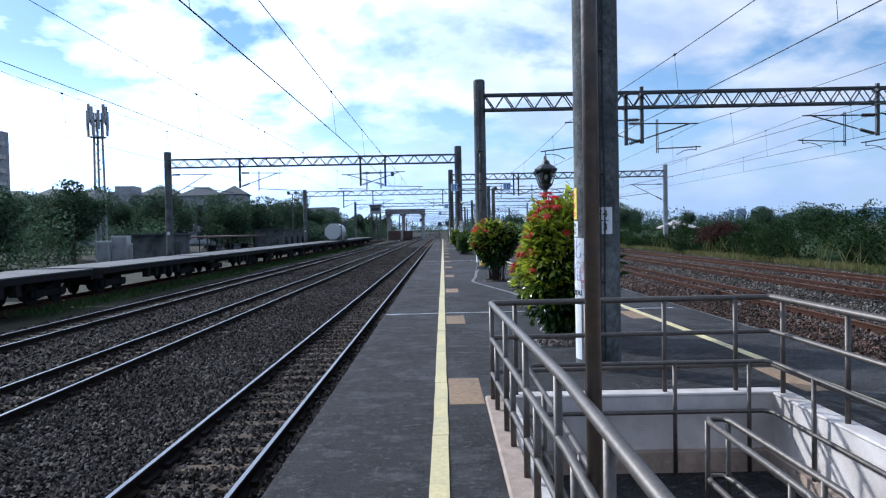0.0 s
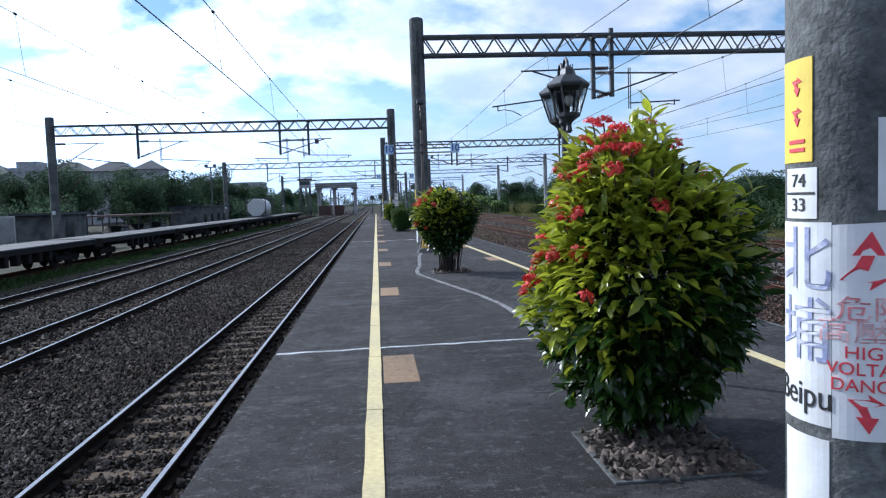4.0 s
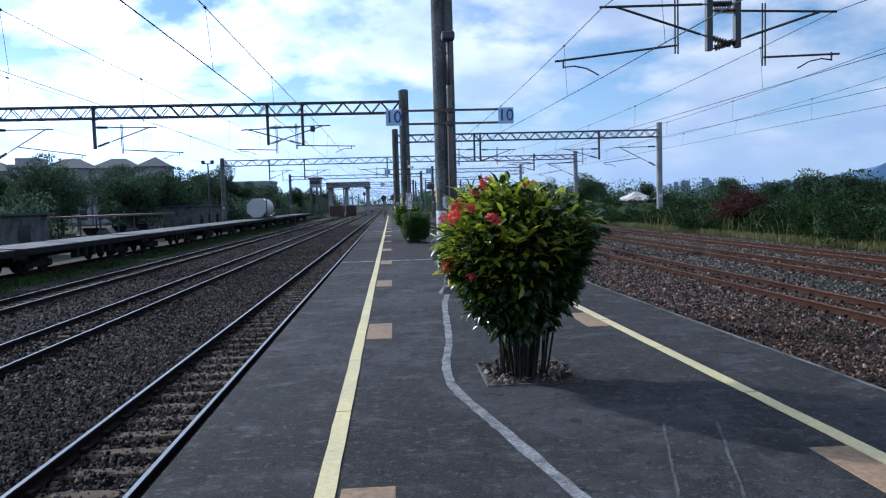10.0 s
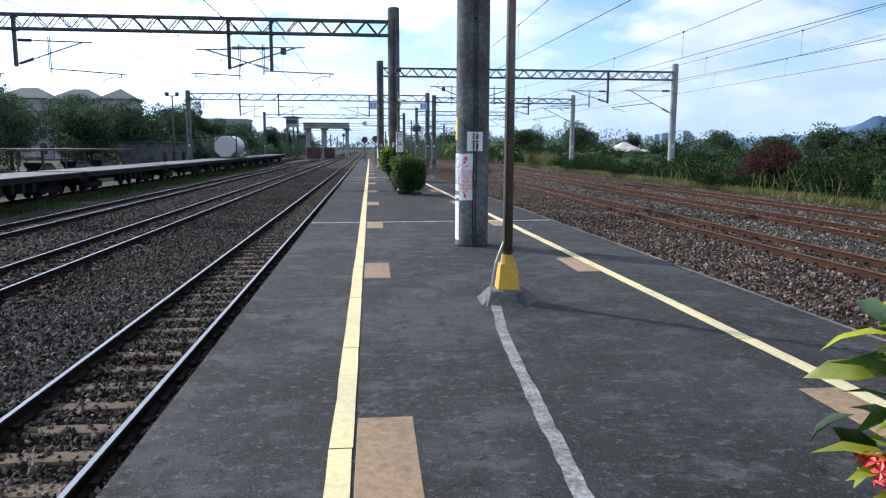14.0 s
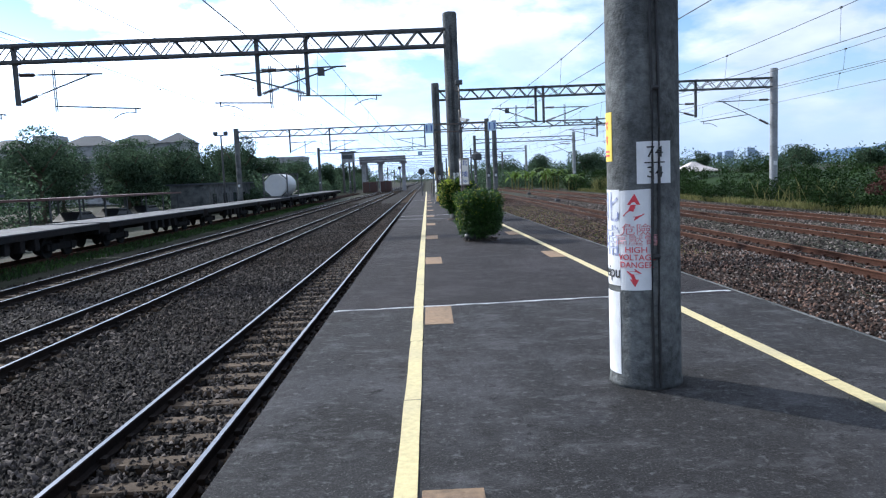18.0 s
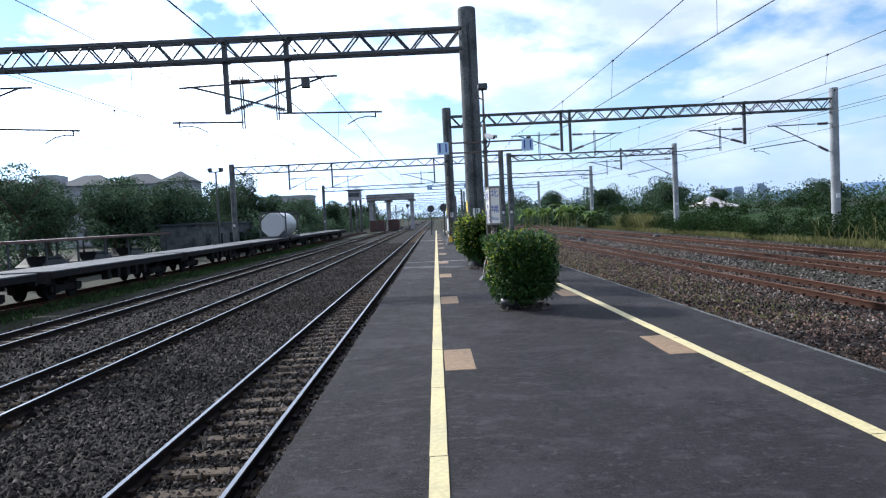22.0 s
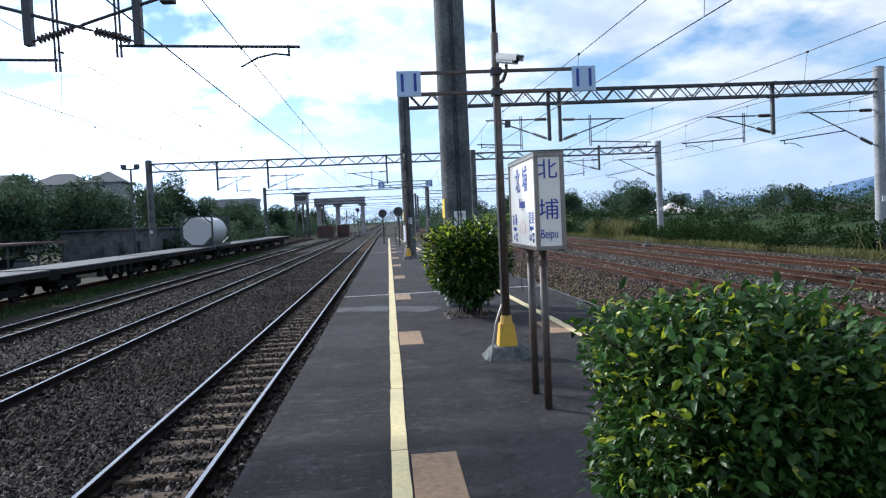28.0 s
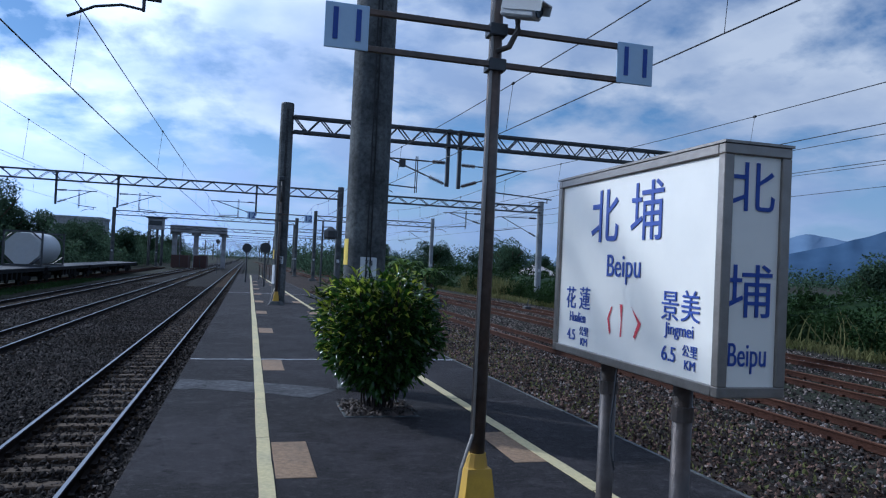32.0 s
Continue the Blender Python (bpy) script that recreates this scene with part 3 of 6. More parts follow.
def right_z(px, py):
    z = np.full(len(px), BED_ZR - 0.03)
    for line in (R1, R2):
        cx = np.interp(py, [p[1] for p in line], [p[0] for p in line])
        z = np.where((np.abs(px - cx) > 0.4) & (np.abs(px - cx) < 0.75), BED_ZR - 0.06, z)
    return z + np.random.default_rng(6).uniform(-0.02, 0.025, len(px))


stones("ballast_stones", 150000, left_region, left_z, BALLAST, (0.016, 0.042), "grey-brown crushed ballast stones between the rails", 11)
stones("ballast_stones", 60000, left_far_region, left_z, BALLAST, (0.025, 0.055), "grey-brown crushed ballast stones", 12)
stones("ballast_stones", 95000, right_region, right_z, BALLAST_R, (0.016, 0.042), "brown crushed ballast stones beside the platform", 13)
stones("ballast_stones", 22000, right_far_region, right_z, BALLAST_G, (0.016, 0.040), "pale grey crushed stones scattered beside the platform", 15)
stones("ballast_stones", 80000, siding_region, right_z, BALLAST_G, (0.020, 0.048), "pale grey crushed stones between the sidings", 14)

# ---- columns and gantries ----


SHEET_PLATE = material("white_plate", (0.6, 0.6, 0.62), 0.6, var=0.1)


def column(x, y, r, z0, z1, label, conduit=False, mat=None):
    c = thing("catenary_mast", label, "mast", (x, y, 0), group="catenary masts")
    bm = lathe(bmesh.new(), [(r * 1.04, z0), (r * 1.02, z0 + 0.03), (r, z0 + 0.06), (r * 0.97, z1 - 0.05), (r * 0.93, z1)], 28)
    part("shaft", bm, mat or (MAST_PALE if x > 20 else CONCRETE), c, smooth=True)
    bm = bmesh.new()
    tube(bm, (0, 0, z1 - 0.01), (0, 0, z1 + 0.02), r * 0.96, r * 0.9, 24)
    part("cap", bm, DARK_STEEL, c)
    if z0 < -0.5:
        part("footing", boxes((-0.42, -0.42, z0 - 0.15, 0.42, 0.42, z0 + 0.22), bevel=0.03), CONCRETE, c, "square concrete footing")
        part("plate", boxes((-0.10, -r - 0.02, 1.5, 0.10, -r + 0.01, 1.75)), SHEET_PLATE, c, "small white plate")
    return c


def truss(xa, xb, y, zlo, zhi, label, pitch=0.55, near=True, w=0.4):
    """A lattice beam with four chords and zigzag lacing."""
    t = thing("catenary_beam", label, "lattice beam", (0, y, 0), group="lattice beams")
    s = 0.045 if near else 0.06
    for sy in (-w / 2, w / 2) if near else (0,):
        for z in (zlo, zhi):
            part("chord", boxes((xa, sy - s, z - s, xb, sy + s, z + s)), DARK_STEEL, t)
    bm = bmesh.new()
    n = max(2, int((xb - xa) / pitch))
    for sy in (-w / 2, w / 2) if near else (0,):
        for i in range(n):
            p, q = xa + (xb - xa) * i / n, xa + (xb - xa) * (i + 1) / n
            a, b = (zlo, zhi) if i % 2 else (zhi, zlo)
            tube(bm, (p, sy, a), (q, sy, b), 0.028, seg=4, caps=False)
    part("lacing", bm, DARK_STEEL, t)
    if near:
        bm = bmesh.new()
        for i in range(n + 1):
            p = xa + (xb - xa) * i / n
            z, z2 = (zhi, zlo)
            tube(bm, (p, -w / 2, z), (p, w / 2, z), 0.022, seg=4, caps=False)
            tube(bm, (p, -w / 2, z2), (p, w / 2, z2), 0.022, seg=4, caps=False)
        part("tie_bars", bm, DARK_STEEL, t)
    return t


def insulator(bm, p, q, r=0.06, n=7):
    p, q = Vector(p), Vector(q)
    tube(bm, p, q, 0.02, seg=6)
    for i in range(n):
        a = p + (q - p) * (0.2 + 0.6 * i / (n - 1))
        d = (q - p).normalized() * 0.018
        tube(bm, a - d, a + d, r, r * 0.6, 8)


def cantilever(root, y, z_top, z_low, bar, tip, z_tip, z_reg, reg_tip, z_reg_tip, weight=False):
    """A catenary arm out to tip from a post at x = root: level tube and slanted stay on ribbed insulators, a drop bar at x = bar, register tube and bowed steady arm. bar None: the register tube hangs from the stay."""
    c = thing("catenary_cantilever", "grey tubular catenary arm with ribbed insulators", "cantilever", (root, y, 0), group="cantilevers")
    s = 1 if tip > root else -1
    reach = abs(tip - root)
    a = s * min(0.85, 0.6 * abs(bar - root) if bar is not None else 0.85)
    zt = z_top + (z_tip - z_top) * abs(a) / reach
    bm = bmesh.new()
    insulator(bm, (0, 0, z_top), (a, 0, zt), 0.085, 9)
    part("insulator", bm, INSULATOR, c)
    part("upper_tube", tube(bmesh.new(), (a, 0, zt), (s * reach, 0, z_tip), 0.030, seg=8), DARK_STEEL, c)
    e = Vector((s * (reach - 0.38), 0, z_tip + (z_top - z_tip) * 0.38 / reach))
    p = Vector((0, 0, z_low))
    m = p.lerp(e, 0.95 / (e - p).length)
    bm = bmesh.new()
    insulator(bm, p, m, 0.085, 9)
    part("insulator", bm, INSULATOR, c)
    part("stay_tube", tube(bmesh.new(), m, e, 0.030, seg=8), DARK_STEEL, c)
    if bar is not None:
        b = bar - root
        for k in (-0.035, 0.035):
            part("drop_bar", tube(bmesh.new(), (b + k, 0, z_top + 0.16), (b + k, 0, z_reg - 0.2), 0.020, seg=6), DARK_STEEL, c)
    else:
        k = 0.45
        b = p.lerp(e, k).x
        z_reg = p.lerp(e, k).z
    q = reg_tip - root
    part("register_tube", tube(bmesh.new(), (b, 0, z_reg), (q, 0, z_reg_tip), 0.026, seg=8), DARK_STEEL, c)
    part("hook", tube(bmesh.new(), (q - 0.2 * s, 0, z_reg_tip + 0.04), (q - 0.2 * s, 0, z_reg_tip - 0.16), 0.022, seg=6), DARK_STEEL, c)
    bm = bmesh.new()
    pipe(bm, [(q - 0.2 * s, 0, z_reg_tip - 0.14), (q - 0.45 * s, 0, z_reg_tip - 0.11), (q - 0.75 * s, 0, z_reg_tip - 0.17), (q - 1.05 * s, 0, z_reg_tip - 0.33)], 0.017, 6)
    part("steady_arm", bm, DARK_STEEL, c)
    if weight:
        part("tension_box", boxes((s * (reach - 0.95) - 0.12, -0.09, z_tip - 0.32, s * (reach - 0.95) + 0.12, 0.09, z_tip - 0.05), bevel=0.01), DARK_STEEL, c)
    return c


CHORD_Z = {29.1: 6.66, 69.7: 6.42, 51.74: 6.52, 99.7: 6.55, 96: 6.25}


def drop_post(x, y, z0, z1, label="dark steel drop post clamped to a lattice beam"):
    """A post hung from the lattice beam by two clamp plates."""
    z = CHORD_Z[y]
    return solid("drop_post", boxes((x - 0.07, y - 0.07, z0, x + 0.07, y + 0.07, z1), (x - 0.09, y - 0.27, z - 0.07, x + 0.09, y + 0.27, z + 0.03), (x - 0.09, y - 0.27, z + 0.50, x + 0.09, y + 0.27, z + 0.62)), DARK_STEEL, label, "drop post", group="drop posts")


MAST = "grey round concrete catenary mast on the platform"
P1 = column(1.745, 5.72, 0.245, 0, 8.1, "grey concrete mast with paper notices, beside the stair rail")
P2 = column(1.73, 29.12, 0.255, 0, 7.95, "grey concrete mast with paper notices, standing on the platform")
P3 = column(1.27, 51.74, 0.275, 0, 7.72, MAST)
P4 = column(0.90, 69.7, 0.25, 0, 7.45, MAST)
# right-hand gantries
truss(1.95, 22.1, 29.1, 6.66, 7.30, "dark steel lattice beam over the sidings", 0.42)
column(22.3, 29.1, 0.22, -0.9, 7.9, "grey concrete mast at the edge of the undergrowth")
truss(1.15, 22.15, 69.7, 6.42, 6.98, "dark steel lattice beam over the sidings", 0.5)
column(22.35, 69.7, 0.24, -0.9, 7.55, "grey concrete mast at the edge of the undergrowth")
# left-hand gantries
truss(-20.3, 1.05, 51.74, 6.52, 7.12, "dark steel lattice beam over the main tracks", 0.5)
column(-20.55, 51.9, 0.27, -1.2, 7.7, "grey concrete mast beyond the flat wagons")
truss(-19.2, 6.4, 99.7, 6.55, 7.2, "dark steel lattice beam across all tracks", 0.8)
column(-19.45, 99.7, 0.27, -1.2, 7.5, "grey concrete mast beyond the flat wagons")
column(6.6, 99.7, 0.25, -0.9, 7.5, "grey concrete mast between the tracks")
truss(7.2, 22.1, 96, 6.25, 6.75, "dark steel lattice beam over the sidings", 0.8)
column(7.0, 96, 0.24, -0.9, 7.0, "grey concrete mast between the tracks")
column(22.25, 96, 0.25, -0.9, 7.15, "grey concrete mast at the edge of the undergrowth")
for i, y in enumerate((148, 196, 246, 300, 360, 430, 520)):
    truss(-18, 6, y, 6.5, 7.1, "far lattice beam over the tracks", 1.1, near=False)
    column(-18.2, y, 0.25, -1.2, 7.5, "grey concrete mast far down the line")
    column(6.2, y, 0.25, -1.0, 7.5, "grey concrete mast far down the line")
for y, xr in ((130, 21.7), (172, 20.4), (210, 19.5)):
    truss(7.5, xr, y, 6.4, 6.95, "far lattice beam over the sidings", 1.1, near=False)
    column(7.3, y, 0.22, -0.9, 7.5, "grey concrete mast far down the line")
    column(xr + 0.2, y, 0.24, -0.9, 7.5, "grey concrete mast far down the line")

for x, y, z0, z1 in ((8.08, 29.1, 5.03, 7.32), (8.77, 29.1, 5.1, 7.55), (19.0, 29.1, 5.25, 7.5), (7.2, 69.7, 4.8, 7.05), (7.68, 69.7, 4.75, 7.0), (17.35, 69.7, 4.7, 6.95),
                     (-6.05, 51.74, 4.92, 7.15), (-4.2, 51.74, 4.88, 7.15), (-15.1, 51.74, 4.92, 7.15), (-13.95, 99.7, 4.8, 7.25), (-9.8, 99.7, 4.8, 7.25), (0.1, 99.7, 4.8, 7.25), (17.3, 96, 5.0, 7.0)):
    drop_post(x, y, z0, z1)
cantilever(8.77, 29.1, 6.13, 5.13, 7.29, 5.44, 6.07, 5.17, 4.36, 4.83)
cantilever(8.08, 29.1, 5.97, 5.05, 9.43, 11.24, 5.92, 4.86, 11.32, 4.92)
cantilever(19.0, 29.1, 6.14, 5.3, 17.58, 15.75, 6.17, 5.02, 15.55, 5.11)
cantilever(22.1, 29.1, 6.2, 4.6, None, 18.9, 6.2, 0, 18.3, 4.95)
cantilever(-4.2, 51.74, 5.87, 4.93, -5.6, -7.47, 5.76, 4.66, -7.74, 4.74)
cantilever(-6.05, 51.74, 5.88, 4.97, -4.55, -2.72, 5.92, 4.88, -1.42, 4.78, True)
cantilever(-15.1, 51.74, 6.05, 5.0, -13.69, -11.88, 5.99, 4.85, -10.54, 4.64)
cantilever(-20.3, 51.74, 6.0, 4.4, None, -17.2, 6.0, 0, -15.6, 4.6)
cantilever(7.2, 69.7, 5.74, 4.86, 5.95, 4.42, 5.76, 4.66, 4.0, 4.75, True)
cantilever(7.68, 69.7, 5.7, 4.8, 9.02, 10.55, 5.66, 4.72, 11.72, 4.58)
cantilever(17.35, 69.7, 5.56, 4.78, 15.99, 14.3, 5.58, 4.6, 13.12, 4.46)
cantilever(22.12, 69.7, 5.64, 4.05, None, 18.67, 5.62, 0, 17.66, 4.41)
cantilever(-13.95, 99.7, 5.85, 4.9, -12.4, -11.22, 5.89, 4.8, -11.2, 4.7)
cantilever(-9.8, 99.7, 5.85, 4.9, -8.3, -6.8, 5.85, 4.8, -7.1, 4.7)
cantilever(0.1, 99.7, 5.85, 4.9, -1.2, -3.22, 5.79, 4.8, -2.6, 4.7)
cantilever(17.3, 96, 5.85, 5.05, 16.0, 14.2, 5.8, 4.8, 13.4, 4.6)
cantilever(22.0, 96, 5.8, 4.3, None, 18.6, 5.75, 0, 17.8, 4.5)
cantilever(21.5, 130, 5.8, 4.3, None, 18.4, 5.75, 0, 17.6, 4.5)

# ---- overhead wires ----


def wire(rows, lower, r=0.011, sag=0.12):
    """A carrier wire through (y, x, z) supports, a contact wire at the height lower (None: no such wire) and droppers with small clamps."""
    w = thing("overhead_wire", "thin overhead contact wire with its carrier and droppers" if lower else "thin single overhead wire", "overhead wire", group="overhead wires")
    top = []
    for (ya, xa, za), (yb, xb, zb) in zip(rows, rows[1:]):
        top += [Vector((xa + (xb - xa) * u, ya + (yb - ya) * u, za + (zb - za) * u - sag * 4 * u * (1 - u))) for u in [i / 12 for i in range(12)]]
    top.append(Vector((rows[-1][1], rows[-1][0], rows[-1][2])))
    part("carrier_wire", pipe(bmesh.new(), top, r, 5), CABLE, w)
    if lower:
        low = [Vector((p.x + 0.12 * math.sin(p.y * 0.077), p.y, lower)) for p in top]
        part("contact_wire", pipe(bmesh.new(), low, r, 5), CABLE, w)
        for k in range(1, len(top) - 1):
            if k % 12 in (1, 4, 6, 8, 11) and top[k].y < 150:
                bm = bmesh.new()
                tube(bm, top[k], low[k], 0.005, seg=4)
                tube(bm, top[k] - Vector((0, 0.04, 0)), top[k] + Vector((0, 0.04, 0)), 0.03, seg=6)
                part("dropper", bm, CABLE, w)
    return w


SL = (-46, 3.0, 51.74, 99.7, 148, 196, 246, 300)
wire([(y, -3.2, 5.8) for y in SL], 4.42)
wire([(y, -7.2, 5.8) for y in SL], 4.42, 0.007)
wire([(y, -11.2, 5.9) for y in SL[1:]], 4.5, 0.006)
SR = (-52, -12, 29.1, 69.7, 96, 130, 172)
for xs_, zs_, low in (((7.2, 6.3, 5.5, 4.55, 4.3, 4.0, 3.8), (6.0, 6.0, 6.05, 5.75, 5.7, 5.7, 5.7), 4.5), ((12.6, 11.9, 11.2, 10.5, 10.1, 9.8, 9.5), (5.9, 5.9, 5.92, 5.66, 5.7, 5.7, 5.7), 4.6),
                      ((18, 16.9, 15.8, 14.3, 14.2, 13.5, 13), (6.1, 6.1, 6.15, 5.6, 5.8, 5.7, 5.7), 4.75), ((20.6, 19.8, 18.95, 18.67, 18.6, 18.4, 18), (6.2, 6.2, 6.2, 5.62, 5.75, 5.75, 5.7), 4.75)):
    wire(list(zip(SR, xs_, zs_)), low, 0.010, 0.4)

# ---- flat wagons and tank container ----


def wagon(y0, length):
    w = thing("flat_wagon", "dark steel flat wagon with a pale deck", "wagon", (-15.3, y0, 0), group="flat wagons")
    L = length
    part("deck", boxes((-1.4, 0, 0.20, 1.4, L, 0.25), bevel=0.01), DECK, w, "pale worn deck")
    part("side_sill", boxes((1.30, 0, -0.02, 1.38, L, 0.196)), WAGON, w)
    part("side_sill", boxes((-1.38, 0, -0.02, -1.30, L, 0.196)), WAGON, w)
    part("centre_sill", boxes((-0.3, 0.1, -0.3, 0.3, L - 0.1, 0.196)), WAGON, w)
    for yy in (0, L):
        part("buffer_beam", boxes((-1.35, yy - 0.06, -0.2, 1.35, yy + 0.06, 0.196)), WAGON, w)
    for c in (L * 0.16, L * 0.84):
        bm = bmesh.new()
        for s in (-1, 1):
            box(bm, s * 0.78 - 0.06, c - 1.15, -0.62, s * 0.78 + 0.06, c + 1.15, -0.36, bevel=0.02)
            for d in (-0.8, 0.8):
                box(bm, s * 0.78 - 0.1, c + d - 0.16, -0.66, s * 0.78 + 0.1, c + d + 0.16, -0.34, bevel=0.02)
        box(bm, -0.8, c - 0.15, -0.55, 0.8, c + 0.15, -0.25)
        b = part("bogie", bm, WAGON, w)
        for s in (-0.566, 0.566):
            for d in (-0.8, 0.8):
                bm = bmesh.new()
                tube(bm, (s - 0.06, c + d, RAIL_Z + 0.42), (s + 0.06, c + d, RAIL_Z + 0.42), 0.42, seg=18)
                part("wheel", bm, WAGON, b)
    for k in range(5):
        yy = L * (0.36 + 0.07 * k)
        part("brake_box", boxes((1.0, yy - 0.15, -0.45, 1.3, yy + 0.15, 0.0), bevel=0.02), WAGON, w)
    return w


wy = -30.0
for k in range(12):
    wagon(wy, 13.4)
    wy += 14.3

tank = thing("tank_container", "white tank container in a dark frame on a flat wagon", "tank container", (-15.3, 97.6, 0.275))
vessel = part("vessel", lathe(bmesh.new(), [(0.3, 0), (0.8, 0.06), (1.08, 0.25), (1.15, 0.5), (1.15, 5.3), (1.08, 5.6), (0.8, 5.85), (0.3, 5.95)], 24), TANK_WHITE, tank, smooth=True)
vessel.matrix_basis = pose(0, 0.05, 1.22, -90, 0, 0)
for yy in (0.0, 6.0):
    bm = bmesh.new()
    for s in (-1, 1):
        box(bm, s * 1.2 - 0.06, yy - 0.06, 0, s * 1.2 + 0.06, yy + 0.06, 2.45)
    box(bm, -1.2, yy - 0.06, 0, 1.2, yy + 0.06, 0.12)
    box(bm, -1.2, yy - 0.06, 2.33, 1.2, yy + 0.06, 2.45)
    for sx, sz in ((-1, 0), (1, 0), (-1, 1), (1, 1)):
        tube(bm, (sx * 1.2, yy, 0.65 if sz == 0 else 1.8), (sx * 0.55, yy, 0.08 if sz == 0 else 2.37), 0.05, seg=6)
    part("end_frame", bm, DARK_STEEL, tank)
for s in (-1, 1):
    part("side_rail", boxes((s * 1.2 - 0.05, 0.06, 0, s * 1.2 + 0.05, 5.94, 0.1)), DARK_STEEL, tank)
bm = bmesh.new()
tube(bm, (0, -0.09, 1.22), (0, -0.03, 1.22), 1.16, seg=8)
bmesh.ops.rotate(bm, verts=bm.verts, cent=(0, 0, 1.22), matrix=Matrix.Rotation(radians(22.5), 3, "Y"))
part("end_plate", bm, TANK_WHITE, tank)

# ---- plants ----
def leafy(name, color, rough, second, stain=4, island=0.35, random=0.25, through=0.4, spec=0.4):
    """A leaf that also lets light through."""
    m = material(name, color, rough, var=0.2, scale=30, bump=0, second=second, amount=0.8, stain=stain, island=island, random=random, spec=spec)
    n, l = m.node_tree.nodes, m.node_tree.links
    b = n["Principled BSDF"]
    tr = n.new("ShaderNodeBsdfTranslucent")
    l.new(b.inputs["Base Color"].links[0].from_socket, tr.inputs["Color"])
    ms = n.new("ShaderNodeMixShader")
    ms.inputs[0].default_value = through
    l.new(b.outputs[0], ms.inputs[1])
    l.new(tr.outputs[0], ms.inputs[2])
    l.new(ms.outputs[0], n["Material Output"].inputs["Surface"])
    return m


# Own greens pushed apart: sun and shade are put into the leaf colours.
LEAF_Y = leafy("leaf_bright_sunlit", (0.40, 0.44, 0.035), 0.3, (0.19, 0.29, 0.022), through=0.5, spec=0.6)
LEAF_D = leafy("leaf_dark_shaded", (0.034, 0.078, 0.012), 0.26, (0.016, 0.042, 0.008), through=0.35, spec=0.6)
LEAF_B = leafy("leaf_box", (0.034, 0.080, 0.015), 0.45, (0.014, 0.038, 0.008), through=0.3, island=0.6, spec=0.3)
# Lighter and bluer than LEAF_HEDGE: haze and glare put into the colour.
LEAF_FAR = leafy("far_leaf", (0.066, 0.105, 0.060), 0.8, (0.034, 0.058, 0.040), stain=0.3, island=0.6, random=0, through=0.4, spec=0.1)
LEAF_HEDGE = leafy("hedge_leaf", (0.030, 0.058, 0.017), 0.7, (0.011, 0.023, 0.009), stain=0.25, island=0.45, random=0, through=0.2, spec=0.1)
LEAF_RED = leafy("withered_leaf", (0.075, 0.035, 0.030), 0.9, (0.045, 0.025, 0.02), stain=0.4, island=0.4, random=0, through=0.2, spec=0.1)
LEAF_BANANA = leafy("banana_leaf", (0.16, 0.24, 0.06), 0.5, (0.10, 0.17, 0.04), stain=0.8, random=0.2, through=0.4, spec=0.3)
DRY_GRASS = leafy("dry_grass", (0.19, 0.18, 0.075), 0.8, (0.09, 0.11, 0.035), stain=0.4, island=0.3, random=0, through=0.3, spec=0.1)
FLOWER = material("red_flower", (0.82, 0.055, 0.05), 0.5, var=0.2, scale=20, bump=0.1, island=0.3, random=0.2)


def leaf_cloud(name, pts, dirs, length, width, mat, seed, parent=None, bend=0.25, label="", plain=False):
    """Leaves in one mesh: folded blades that point along dirs. plain: four-cornered ones, for foliage far off."""
    rng = np.random.default_rng(seed)
    n = len(pts)
    d = dirs / np.linalg.norm(dirs, axis=1, keepdims=True)
    up = rng.normal(0, 0.45, (n, 3)) + np.array((0, 0, 1.0))
    s = np.cross(d, up)
    s /= np.linalg.norm(s, axis=1, keepdims=True) + 1e-6
    u = np.cross(s, d)
    L = length * rng.uniform(0.65, 1.25, (n, 1))
    W = width * rng.uniform(0.7, 1.2, (n, 1))
    v = np.stack([pts, pts + d * L * 0.35 - s * W * 0.5 + u * W * 0.18, pts + d * L * 0.35 + s * W * 0.5 + u * W * 0.18,
                  pts + d * L * 0.7 - s * W * 0.42 - u * L * bend * 0.25 + u * W * 0.15, pts + d * L * 0.7 + s * W * 0.42 - u * L * bend * 0.25 + u * W * 0.15,
                  pts + d * L - u * L * bend, pts + d * L * 0.36, pts + d * L * 0.7 - u * L * bend * 0.3], 1)
    if plain:
        v = v[:, (0, 1, 2, 5)]
    f = [(0, 3, 1), (0, 2, 3)] if plain else [(0, 6, 1), (0, 2, 6), (1, 6, 7), (1, 7, 3), (6, 2, 4), (6, 4, 7), (3, 7, 5), (7, 4, 5)]
    corners = v.shape[1]
    faces = (np.arange(n)[:, None, None] * corners + np.array(f)[None]).reshape(-1, 3)
    me = bpy.data.meshes.new(name)
    me.vertices.add(n * corners)
    me.vertices.foreach_set("co", v.reshape(-1))
    m = len(faces)
    me.loops.add(m * 3)
    me.loops.foreach_set("vertex_index", faces.reshape(-1).astype(np.int32))
    me.polygons.add(m)
    me.polygons.foreach_set("loop_start", np.arange(0, m * 3, 3, dtype=np.int32))
    me.polygons.foreach_set("loop_total", np.full(m, 3, np.int32))
    me.polygons.foreach_set("use_smooth", np.ones(m, bool))
    me.materials.append(mat)
    me.update(calc_edges=True)
    ob = new(name, me)
    if parent:
        ob.parent = parent
    return ob


